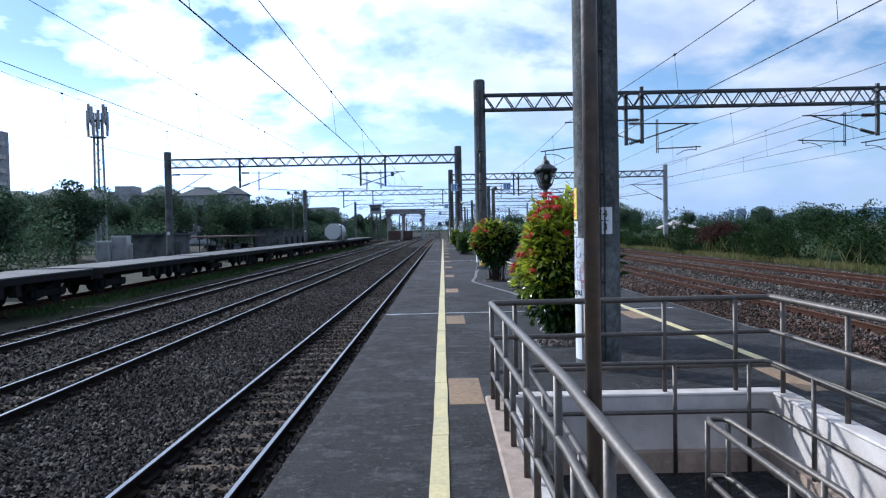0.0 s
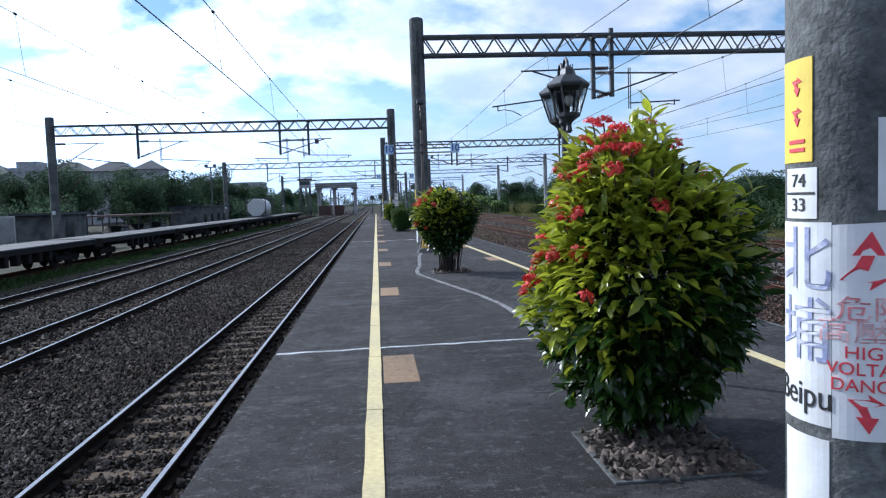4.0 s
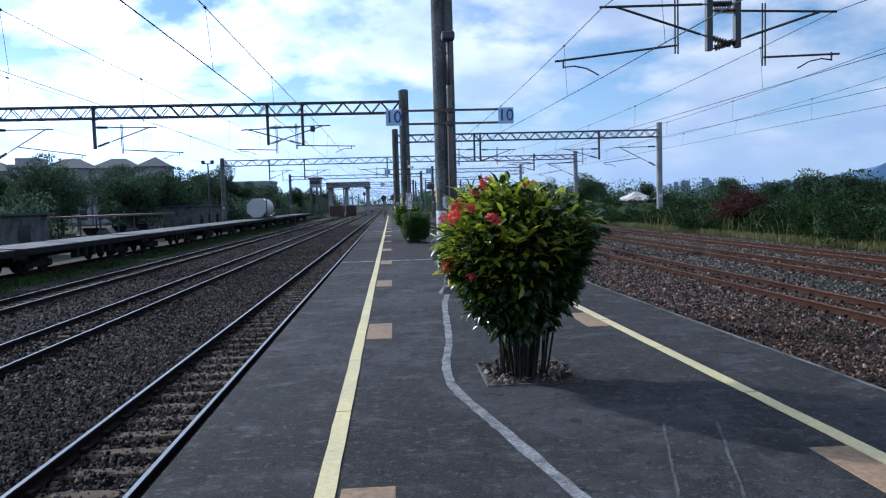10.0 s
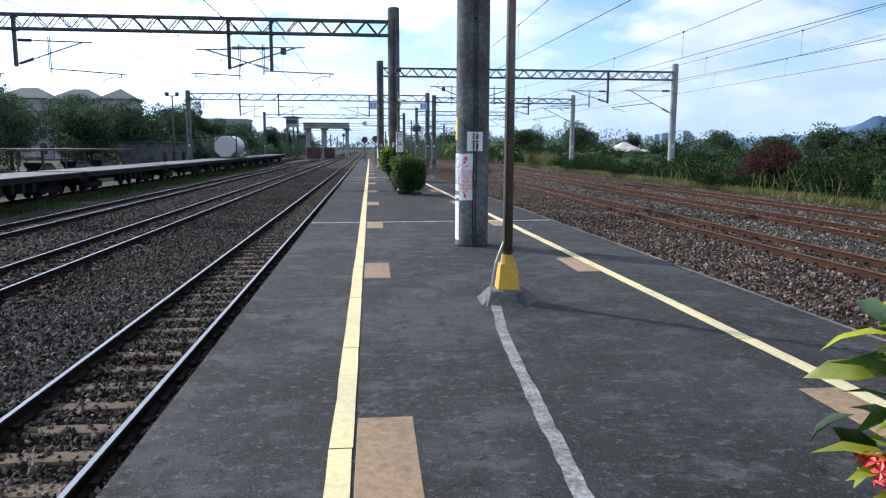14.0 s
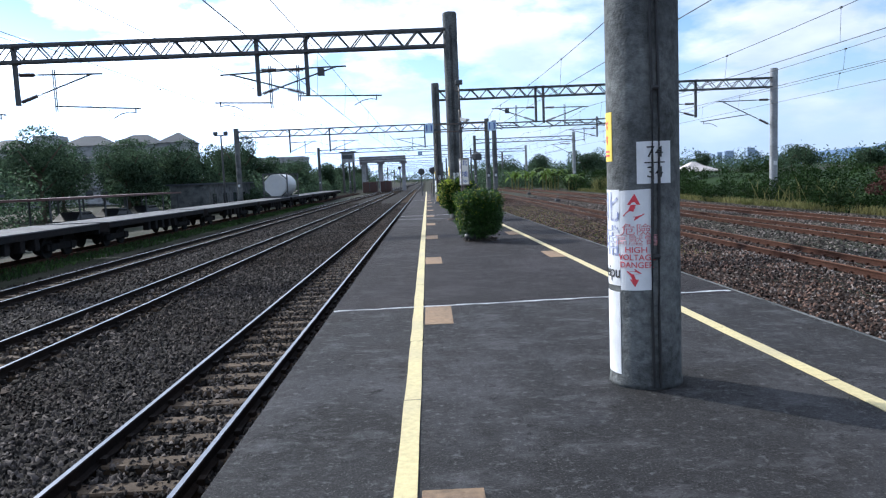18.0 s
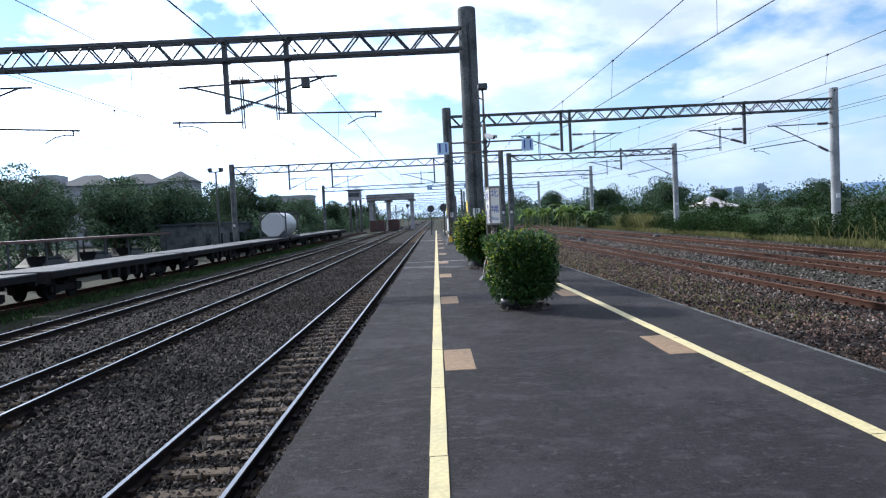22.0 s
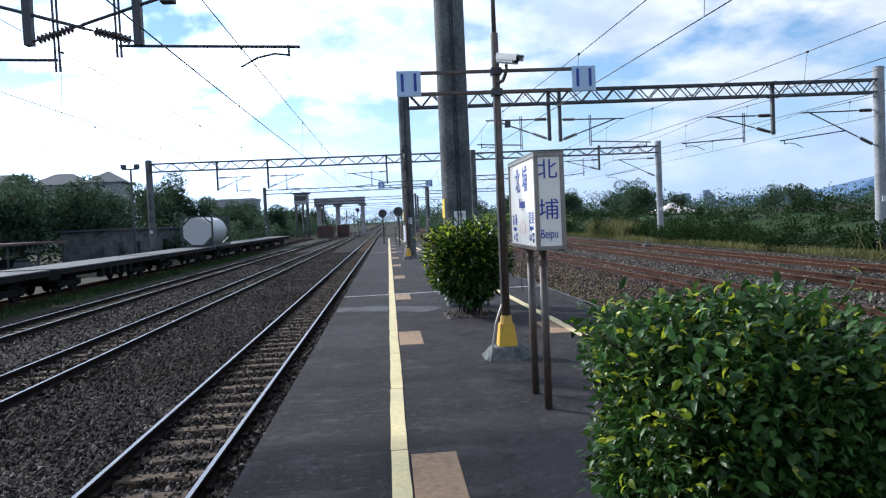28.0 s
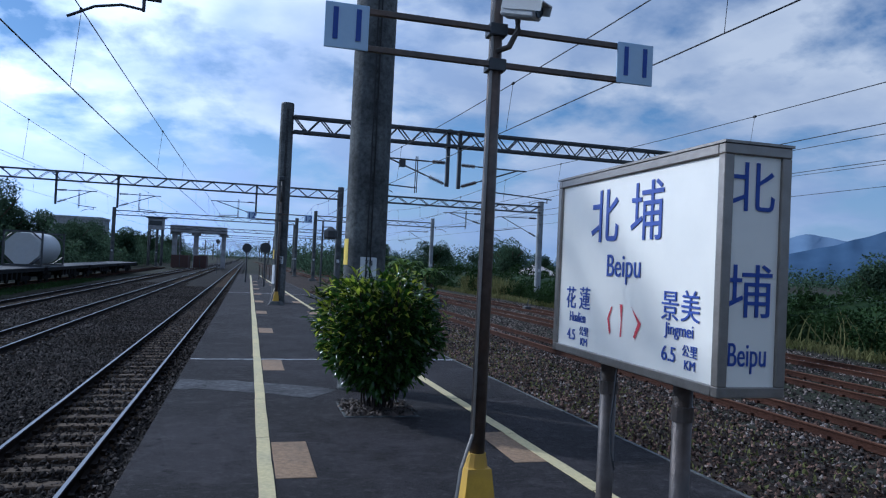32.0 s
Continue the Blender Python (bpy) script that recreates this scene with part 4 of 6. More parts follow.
def far_tree(x, y, z, h, w, seed, mat=None, label="dark leafy tree", trunk=True, n=700, leaf=0.5, group="trees"):
    """A tree seen from afar: trunk, limbs and clumps of leaves with gaps."""
    rng = np.random.default_rng(seed)
    t = thing("tree", label, "tree", (x, y, z), group=group)
    bm = bmesh.new()
    tube(bm, (0, 0, 0), (0, 0, h * 0.55), 0.05 * h * 0.5, 0.02 * h * 0.5, 8)
    for k in range(5):
        a = k * 1.26 + rng.random()
        tube(bm, (0, 0, h * (0.3 + 0.05 * k)), (w * 0.32 * math.cos(a), w * 0.32 * math.sin(a), h * (0.55 + 0.06 * k)), 0.014 * h, 0.006 * h, 6)
    part("trunk", bm, BARK, t)
    c = rng.normal(0, 1, (26, 3))
    c /= np.linalg.norm(c, axis=1, keepdims=True)
    c = c * rng.uniform(0.2, 1.0, (26, 1)) * np.array((w * 0.42, w * 0.42, h * 0.36)) + np.array((0, 0, h * 0.58))
    k = rng.integers(0, 26, n)
    d = rng.normal(0, 1, (n, 3))
    d /= np.linalg.norm(d, axis=1, keepdims=True)
    rad = rng.uniform(0.10, 0.22, 26)[k][:, None] * np.array((w, w, h * 0.75))
    p = c[k] + d * rad * rng.uniform(0.35, 1.0, (n, 1)) ** 0.5
    leaf_cloud("crown", p, d + rng.normal(0, 0.5, (n, 3)) + np.array((0, 0, -0.2)), leaf, leaf * 0.65, mat or LEAF_FAR, seed, t, plain=True)
    return t

# ---- writing ----
INK_BLUE = material("blue_lettering", (0.03, 0.07, 0.34), 0.6, var=0.15, scale=30, bump=0)
INK_FADED = material("faded_blue_print", (0.26, 0.29, 0.46), 0.7, var=0.4, scale=40, bump=0, second=(0.55, 0.56, 0.62), amount=0.9, stain=12)
INK_PALE_RED = material("faded_red_print", (0.58, 0.20, 0.22), 0.7, var=0.3, scale=40, bump=0, second=(0.65, 0.5, 0.5), amount=0.9, stain=12)
INK_RED = material("red_lettering", (0.62, 0.05, 0.07), 0.6, var=0.2, scale=30, bump=0)
INK_BLACK = material("black_lettering", (0.02, 0.02, 0.022), 0.6, bump=0)
SHEET = material("white_sheet", (0.72, 0.73, 0.75), 0.6, var=0.06, scale=12, bump=0.05, second=(0.5, 0.5, 0.5), amount=0.5, stain=4)
SHEET_Y = material("yellow_sheet", (0.75, 0.55, 0.06), 0.6, var=0.1, scale=12, bump=0.05)
SIGN_BLUE = material("pale_blue_sign", (0.46, 0.62, 0.80), 0.5, var=0.08, scale=8, bump=0.03, second=(0.45, 0.55, 0.65), amount=0.5, stain=4)
LIGHT_PANEL = material("white_acrylic", (0.92, 0.87, 0.77), 0.35, var=0.03, scale=4, bump=0.0, second=(0.82, 0.78, 0.70), amount=0.6, stain=2.2)
ALU = material("aluminium_frame", (0.28, 0.25, 0.22), 0.4, 0.7, var=0.15, scale=14, bump=0.08, second=(0.25, 0.22, 0.19), amount=0.5, stain=4)
BASE_YELLOW = material("yellow_base_paint", (0.60, 0.36, 0.03), 0.55, var=0.15, scale=10, bump=0.15, second=(0.28, 0.17, 0.05), amount=0.7, stain=5)
CAMERA_WHITE = material("camera_housing", (0.62, 0.62, 0.60), 0.5, var=0.05)
LAMP_IRON = material("lamp_iron", (0.05, 0.055, 0.062), 0.5, 0.4, var=0.2, scale=10, bump=0.1)
POT_BLACK = material("black_pot", (0.02, 0.02, 0.022), 0.45)

GLASS = bpy.data.materials.new("lantern_glass")
GLASS.use_nodes = True
gb = GLASS.node_tree.nodes["Principled BSDF"]
gb.inputs["Transmission Weight"].default_value, gb.inputs["Roughness"].default_value, gb.inputs["IOR"].default_value = 1.0, 0.12, 1.1
gb.inputs["Base Color"].default_value = (0.9, 0.93, 0.95, 1)


def letters(name, text, height, mat, parent, m, squeeze=1.0, curve=None, bold=0.0):
    """Flat raised lettering. m: its pose under the parent, reading along x, up along y. curve: (radius, angle, z) to wrap it round a mast."""
    cu = bpy.data.curves.new(name, "FONT")
    cu.body, cu.size, cu.align_x, cu.align_y, cu.extrude, cu.offset = text, height * 1.38, "CENTER", "CENTER", 0.0012, bold
    tmp = bpy.data.objects.new("tmp", cu)
    scene.collection.objects.link(tmp)
    bpy.context.view_layer.update()
    me = bpy.data.meshes.new_from_object(tmp.evaluated_get(bpy.context.evaluated_depsgraph_get()))
    bpy.data.objects.remove(tmp)
    me.name = name
    for v in me.vertices:
        v.co.x *= squeeze
        if curve:
            r, a, z = curve
            w = radians(a) - v.co.x / r
            v.co = Vector((-(r + v.co.z) * math.sin(w), -(r + v.co.z) * math.cos(w), z + v.co.y))
    me.materials.clear()
    me.materials.append(mat)
    ob = new(name, me)
    ob.parent = parent
    if m is not None:
        ob.matrix_basis = m
    return ob


def wrap_sheet(name, parent, r, a0, a1, z0, z1, mat, label, skew=0.0):
    """A paper sheet wrapped round a mast between two angles."""
    bm = bmesh.new()
    n = 10
    rows = []
    for i in range(n + 1):
        a = radians(a0 + (a1 - a0) * i / n)
        d = skew * (i / n - 0.5)
        rows.append([bm.verts.new((-rr * math.sin(a), -rr * math.cos(a), z)) for rr, z in ((r + 0.003, z0 + d), (r + 0.003, z1 + d), (r - 0.002, z1 + d), (r - 0.002, z0 + d))])
    for p, q in zip(rows, rows[1:]):
        for k in range(4):
            bm.faces.new((p[k], p[(k + 1) % 4], q[(k + 1) % 4], q[k]))
    bm.faces.new(rows[0])
    bm.faces.new(rows[-1][::-1])
    bmesh.ops.recalc_face_normals(bm, faces=bm.faces)
    return part(name, bm, mat, parent, label)


def bolt_shape(name, parent, r, a, z, s, up=True):
    """A red zigzag arrow wrapped on a sheet: head, shaft and two strokes."""
    bm = bmesh.new()
    for pts in (((0.07, 1.0), (0.27, 0.59), (-0.21, 0.59)), ((-0.07, 0.59), (0.12, 0.59), (0.02, 0.33), (-0.17, 0.39)), ((-0.40, 0.17), (-0.17, 0.39), (0.42, 0.25), (0.09, 0.14)), ((0.09, 0.14), (0.42, 0.25), (0.04, 0.0))):
        loops = [[bm.verts.new((-rr * math.sin(radians(a) - x * s / r), -rr * math.cos(radians(a) - x * s / r), z + (y if up else 1 - y) * s)) for x, y in pts] for rr in (r + 0.0035, r + 0.006)]
        for k in range(len(pts)):
            j = (k + 1) % len(pts)
            bm.faces.new((loops[0][k], loops[0][j], loops[1][j], loops[1][k]))
        bm.faces.new(loops[1])
    bmesh.ops.recalc_face_normals(bm, faces=bm.faces)
    return part(name, bm, INK_RED, parent)


def notices(mast, r, low, number_plate):
    """Notices, number plate and cables on a mast."""
    hv = wrap_sheet("warning_sheet", mast, r, 56, 5, 0.71, 1.415, SHEET, "white paper warning sheet with red print", 0.01)
    bolt_shape("red_arrow", hv, r, 33, 1.20, 0.19)
    letters("warning_text", "危險", 0.062, INK_PALE_RED, hv, None, 1.25, (r + 0.005, 29, 1.135))
    letters("warning_text", "高壓電", 0.062, INK_PALE_RED, hv, None, 1.3, (r + 0.005, 29, 1.06))
    letters("warning_text", "HIGH", 0.042, INK_RED, hv, None, 1.15, (r + 0.005, 29, 0.995))
    letters("warning_text", "VOLTAGE", 0.042, INK_RED, hv, None, 1.05, (r + 0.005, 29, 0.942))
    letters("warning_text", "DANGER", 0.042, INK_RED, hv, None, 1.05, (r + 0.005, 29, 0.888))
    bolt_shape("red_arrow", hv, r, 33, 0.735, 0.13, False)
    ns = wrap_sheet("name_sheet", mast, r, 112, 56.6, 0.735, 1.418, SHEET, "white paper station name sheet, torn at the edge")
    letters("name_text", "北", 0.17, INK_FADED, ns, None, 1.0, (r + 0.005, 82, 1.28))
    letters("name_text", "埔", 0.17, INK_FADED, ns, None, 1.0, (r + 0.005, 82, 1.04))
    letters("name_text", "Beipu", 0.09, INK_BLACK, ns, None, 0.9, (r + 0.005, 84, 0.83))
    wrap_sheet("lower_sheet", mast, r, 106, 58, 0.09, 0.69, SHEET, "faded white paper sheet")
    ys = wrap_sheet("yellow_sheet", mast, r, 112, 72, 1.62, 1.965, SHEET_Y, "yellow warning sheet with red marks")
    bolt_shape("red_mark", ys, r, 88, 1.84, 0.065, False)
    bolt_shape("red_mark", ys, r, 88, 1.74, 0.065, False)
    for k in range(2):
        wrap_sheet("print_bar", ys, r + 0.003, 98, 79, 1.655 + 0.028 * k, 1.668 + 0.028 * k, INK_RED, "")
    plates = [(-29, 26, 1.455, 1.744)] + ([(68, 104, 1.43, 1.60)] if number_plate else [])
    for a0, a1, z0, z1 in plates:
        pl = wrap_sheet("number_plate", mast, r, a1, a0, z0, z1, SHEET, "white plate with black mast numbers")
        h = (z1 - z0) * 0.27
        for txt, z in (("74", z0 + (z1 - z0) * 0.74), (low, z0 + (z1 - z0) * 0.26)):
            letters("mast_number", txt, h, INK_BLACK, pl, None, 1.15, (r + 0.005, (a0 + a1) / 2, z))
        wrap_sheet("number_bar", pl, r + 0.003, (a0 + a1) / 2 + 16, (a0 + a1) / 2 - 16, (z0 + z1) / 2 - 0.004, (z0 + z1) / 2 + 0.004, INK_BLACK, "")
    for a in (4, -6):
        bm = bmesh.new()
        pts = []
        for i in range(16):
            w = radians(a + 1.5 * math.sin(i * 1.3))
            pts.append((-(r + 0.014) * math.sin(w), -(r + 0.014) * math.cos(w), 0.02 + i * 0.5))
        pipe(bm, pts, 0.010, 6)
        part("cable", bm, CABLE, mast, "thin black cable strapped to the mast")
    for z in (0.95, 2.1, 3.4):
        part("cable_clip", tube(bmesh.new(), (-0.02, -(r + 0.03), z), (0.025, -(r + 0.03), z), 0.018, seg=8), CABLE, mast)


notices(P1, 0.243, "33", True)
notices(P2, 0.253, "34", False)
for mst, r, n in ((P3, 0.273, 2), (P4, 0.25, 1)):
    plate = wrap_sheet("number_plate", mst, r, 20, -26, 1.45, 1.73, SHEET, "white plate with black mast numbers")
    for txt, z in (("74", 1.65), ("35" if n == 2 else "36", 1.52)):
        letters("mast_number", txt, 0.075, INK_BLACK, plate, None, 1.1, (r + 0.005, -3, z))
    wrap_sheet("yellow_sheet", mst, r, 100, 62, 1.62, 1.96, SHEET_Y, "yellow warning sheet")
    wrap_sheet("warning_sheet", mst, r, 100, 40, 0.7, 1.4, SHEET, "white paper sheet")
    for a in (4, -6):
        bm = bmesh.new()
        pipe(bm, [(-(r + 0.014) * math.sin(radians(a)), -(r + 0.014) * math.cos(radians(a)), 0.02 + i * 1.2) for i in range(7)], 0.010, 6)
        part("cable", bm, CABLE, mst)

# ---- stair well with its railing ----
x0, y0, x1, y1 = WELL
st = thing("stair_well", "white-walled stair well going down from the platform", "stair well", kind="structure")
part("far_wall", boxes((x0 + 0.104, y1 - 0.06, -2.6, x1 - 0.06, y1 - 0.004, 0.012)), PLASTER, st, "white plastered wall with stains")
part("right_wall", boxes((x1 - 0.06, y0, -2.6, x1 - 0.004, y1 - 0.004, 0.012)), PLASTER, st, "white plastered wall in sunlight")
part("left_wall", boxes((x0 + 0.004, y0, -2.6, x0 + 0.10, y1 - 0.004, 0.012)), PLASTER, st)
part("landing", boxes((x0 + 0.1, 1.6, -0.85, x1 - 0.06, y1 - 0.06, -0.64)), ASPHALT, st, "dark landing")
part("skirting_ledge", boxes((x0 + 0.1, y1 - 0.16, -0.64, x1 - 0.06, y1 - 0.06, -0.46)), KERB, st, "stained concrete ledge")
part("skirting_ledge", boxes((x1 - 0.16, 1.4, -0.64, x1 - 0.06, y1 - 0.16, -0.46)), KERB, st, "stained concrete ledge")
for k in range(10):
    part("step", boxes((x0, 1.6 - 0.3 * (k + 1), -1.2 - 0.17 * k, x1, 1.6 - 0.3 * k, -0.64 - 0.17 * (k + 1)), bevel=0.01), KERB, st)
part("kerb", boxes((0.40, y0, -0.02, x0, y1 + 0.02, 0.035), bevel=0.012), KERB, st, "pale pinkish concrete kerb")
part("far_kerb", boxes((x0, y1 - 0.07, 0.0125, x1 + 0.1, y1 + 0.12, 0.04), bevel=0.01), PLASTER, st)
part("right_kerb", boxes((x1 - 0.07, y0, 0.0125, x1 + 0.1, y1 - 0.072, 0.04), bevel=0.01), PLASTER, st)

rail = thing("stair_railing", "galvanised pipe railing round the stair well", "railing")
xr = 3.0
for z in (0.874, 0.565, 0.262):
    pts = [(0.57, -6.8, z), (0.57, 0.9, z), (0.46, 4.12, z)] + [Vector((0.52, 4.12, z)) + Vector((-0.06 * math.cos(a), 0.06 * math.sin(a), 0)) for a in (0.4, 0.8, 1.2)] + [(0.52, 4.18, z), (xr - 0.06, 4.28, z)]
    pts += [Vector((xr - 0.06, 4.22, z)) + Vector((0.06 * math.sin(a), 0.06 * math.cos(a), 0)) for a in (0.4, 0.8, 1.2)] + [(xr, 4.2, z), (xr + 0.1, -6.8, z)]
    part("rail_pipe", pipe(bmesh.new(), pts, 0.026 if z > 0.8 else 0.021, 10), STEEL, rail, smooth=True)
for k in range(11):
    yy = 4.1 - k * 1.0
    for x in (0.46 + 0.11 * min(1, (4.12 - yy) / 3.22), xr + 0.02 + 0.1 * (4.2 - yy) / 11):
        part("post", tube(bmesh.new(), (x, yy, 0.0), (x, yy, 0.865), 0.021, seg=10), STEEL, rail, smooth=True)
for k in range(8):
    yy = 3.72 - k * 1.0
    xx = 0.46 + 0.11 * min(1, (4.12 - yy) / 3.22)
    part("post", tube(bmesh.new(), (xx, yy, 0.0), (xx, yy, 0.56), 0.021, seg=10), STEEL, rail, smooth=True)
for x in (0.68, 1.32, 2.02, 2.66):
    part("post", tube(bmesh.new(), (x, 4.24, 0.0), (x, 4.24, 0.865), 0.021, seg=10), STEEL, rail, smooth=True)
inner = thing("wall_handrail", "galvanised handrail along the stair well walls", "handrail")
for z in (0.335, -0.10):
    part("rail_pipe", pipe(bmesh.new(), [(x0 + 0.2, -5.0, z), (x0 + 0.2, 3.98, z), (x0 + 0.26, 4.05, z), (x1 - 0.2, 4.05, z), (x1 - 0.14, 3.98, z), (x1 - 0.14, -5.0, z)], 0.02, 8), STEEL, inner, smooth=True)
for x, y in ((1.35, 4.05), (2.05, 4.05), (2.7, 4.05), (x1 - 0.14, 3.3), (x1 - 0.14, 2.2), (x1 - 0.14, 1.1), (x0 + 0.2, 3.0), (x0 + 0.2, 1.6)):
    part("post", tube(bmesh.new(), (x, y, -0.64), (x, y, 0.335), 0.019, seg=8), STEEL, inner, smooth=True)
mid = thing("centre_handrail", "galvanised double handrail in the middle of the stairs", "handrail")
for z in (0.12, -0.30):
    part("rail_pipe", pipe(bmesh.new(), [(1.93, 0.2, z - 0.42), (1.93, 1.5, z), (1.93, 2.9, z), (1.96, 3.0, z), (2.06, 3.0, z), (2.09, 2.9, z), (2.12, 1.5, z), (2.14, 0.2, z - 0.42)], 0.022, 8), STEEL, mid, smooth=True)
for x, y in ((1.93, 2.95), (2.08, 2.95), (1.93, 1.7), (2.11, 1.7)):
    part("post", tube(bmesh.new(), (x, y, -0.64), (x, y, 0.12), 0.02, seg=8), STEEL, mid, smooth=True)

pole = thing("steel_pole", "tall dark brown steel pole beside the stair rail", "pole", (0.618, 0.56, 0))
part("shaft", tube(bmesh.new(), (0, 0, 0.0), (0, 0, 5.2), 0.031, seg=16), BROWN_POLE, pole, smooth=True)
part("base_plate", boxes((-0.07, -0.07, 0.0, 0.07, 0.07, 0.05), bevel=0.01), BROWN_POLE, pole)

# ---- lamp post with two lanterns ----
lamp = thing("lamp_post", "dark iron lamp post with two glass lanterns", "lamp post", (1.745, 9.62, 0), -5)
lamp.scale = (1, 1, 0.985)
part("post", lathe(bmesh.new(), [(0.12, 0), (0.12, 0.05), (0.095, 0.08), (0.085, 0.30), (0.065, 0.44), (0.045, 0.48), (0.055, 0.50), (0.055, 0.52), (0.040, 0.56), (0.034, 1.17), (0.044, 1.19), (0.040, 1.22), (0.044, 1.25), (0.032, 1.28), (0.030, 1.80), (0.039, 1.82), (0.035, 1.85), (0.039, 1.88), (0.028, 1.91), (0.027, 2.18), (0.045, 2.21), (0.045, 2.25)], 20), LAMP_IRON, lamp)
part("head_block", boxes((-0.045, -0.045, 2.25, 0.045, 0.045, 2.58), bevel=0.008), LAMP_IRON, lamp)
for s in (-1, 1):
    c = Vector((0, 0.235 * s, -0.09))
    bm = bmesh.new()
    pipe(bm, [Vector((0, 0.04 * s, 2.50))] + [Vector((0, 0.125 * s, 2.64)) + Vector((0, -0.11 * s * math.cos(a), 0.11 * math.sin(a))) for a in (-0.3, 0.3, 0.8, 1.3, 1.8, 2.4, 2.9, 3.5)], 0.013, 8)
    part("scroll_arm", bm, LAMP_IRON, lamp)
    body = part("lantern_frame", lathe(bmesh.new(), [(0.02, 2.27), (0.05, 2.30), (0.094, 2.33), (0.102, 2.36)], 6, c), LAMP_IRON, lamp)
    part("roof", lathe(bmesh.new(), [(0.172, 2.575), (0.182, 2.595), (0.182, 2.608), (0.115, 2.66), (0.066, 2.685), (0.055, 2.73), (0.02, 2.76)], 6, c), LAMP_IRON, body)
    part("finial", lathe(bmesh.new(), [(0.012, 2.19), (0.028, 2.21), (0.02, 2.25), (0.025, 2.272)], 8, c), LAMP_IRON, body)
    for k in range(6):
        a, b = math.pi / 3 * k, math.pi / 3 * (k + 1)
        p = [c + Vector((rr * math.cos(w), rr * math.sin(w), z)) for rr, z, w in ((0.096, 2.36, a), (0.164, 2.58, a), (0.164, 2.58, b), (0.096, 2.36, b))]
        part("bar", tube(bmesh.new(), p[0], p[1], 0.008, seg=6), LAMP_IRON, body)
        bm = bmesh.new()
        f = bm.faces.new([bm.verts.new(v) for v in p])
        bmesh.ops.solidify(bm, geom=[f], thickness=0.003)
        part("pane", bm, GLASS, body)
    bm = bmesh.new()
    bmesh.ops.create_uvsphere(bm, u_segments=12, v_segments=8, radius=0.036, matrix=Matrix.Translation(c + Vector((0, 0, 2.47))) @ Matrix.Diagonal((1, 1, 1.4, 1)))
    part("bulb", bm, LIGHT_PANEL, body, smooth=True)

# ---- number poles ----


def number_pole(x, y, number, ysign):
    p = thing("number_pole", f"brown steel pole with two {number} number boards and a yellow foot", "sign pole", (x, y, 0), group="number poles")
    bm = bmesh.new()
    lathe(bm, [(0.175, 0.0), (0.165, 0.04), (0.115, 0.36), (0.11, 0.38)], 4)
    bmesh.ops.rotate(bm, verts=bm.verts, matrix=Matrix.Rotation(radians(45), 3, "Z"))
    part("foot", bm, BASE_YELLOW, p, "chipped yellow painted foot")
    part("collar", tube(bmesh.new(), (0, 0, 0.38), (0, 0, 0.47), 0.075, 0.06, 12), BASE_YELLOW, p)
    bm = bmesh.new()
    lathe(bm, [(0.34, 0.0), (0.30, 0.03), (0.21, 0.12), (0.17, 0.13)], 5)
    part("cement_mound", bm, CONCRETE, p, "rough cement footing")
    part("shaft", tube(bmesh.new(), (0, 0, 0.45), (0, 0, 3.65), 0.050, 0.042, 14), BROWN_POLE, p, smooth=True)
    part("shaft_top", tube(bmesh.new(), (0, 0, 3.65), (0, 0, 4.45), 0.026, 0.022, 12), STEEL, p, smooth=True)
    for z in (3.22, 2.99):
        part("cross_bar", boxes((-0.9, -0.06, z - 0.018, 0.9, -0.025, z + 0.018), bevel=0.003), BROWN_POLE, p)
        part("clamp", boxes((-0.06, -0.065, z - 0.04, 0.06, 0.05, z + 0.04), bevel=0.005), DARK_STEEL, p)
    for s in (-1, 1):
        b = part("number_board", boxes((s * 0.985 - 0.135, -0.075, 2.965, s * 0.985 + 0.135, -0.06, 3.245), bevel=0.003), SIGN_BLUE, p, "pale blue board with dark blue number")
        letters("board_number", number, 0.205, INK_BLUE, b, pose(s * 0.985, -0.078, 3.105, 90, 0, 0), 1.0, None, 0.002)
    h = part("floodlight", boxes((-0.11, -0.16, 4.42, 0.11, 0.06, 4.56), bevel=0.02), DARK_STEEL, p, "dark floodlight tilted down")
    part("lens", boxes((-0.09, -0.165, 4.44, 0.09, -0.161, 4.54)), WINDOW_DARK, h)
    part("bracket", pipe(bmesh.new(), [(0, 0, 4.2), (-0.1, 0.0, 4.25), (-0.16, 0.0, 4.38)], 0.018, 6), STEEL, p)
    bm = bmesh.new()
    pipe(bm, [(-0.03, -0.03, 3.6), (-0.045, -0.045, 2.0), (-0.05, -0.05, 0.6), (-0.14, -0.12, 0.4), (-0.20, -0.2, 0.12), (-0.24, -0.24, 0.0)], 0.012, 6)
    part("cable", bm, ALU, p, "pale grey conduit hanging to the ground")
    return p


number_pole(1.5, 24.95, "10", 0)
number_pole(1.28, 46.72, "11", 0)
number_pole(0.78, 68.4, "12", 0)
cc_ = thing("security_camera", "white boxed security camera bracketed to a pole", "camera", (1.28, 46.72, 3.2))
hs = part("housing", boxes((-0.055, -0.14, 0.06, 0.055, 0.12, 0.16), bevel=0.012), CAMERA_WHITE, cc_)
part("hood", boxes((-0.063, -0.19, 0.158, 0.063, 0.11, 0.166), (-0.063, -0.19, 0.10, -0.057, 0.11, 0.158), (0.057, -0.19, 0.10, 0.063, 0.11, 0.158)), CAMERA_WHITE, hs)
part("lens", tube(bmesh.new(), (0, -0.150, 0.11), (0, -0.138, 0.11), 0.038, seg=16), WINDOW_DARK, hs)
hs.matrix_basis = pose(0.09, -0.13, 0.02, 14, 0, 38)
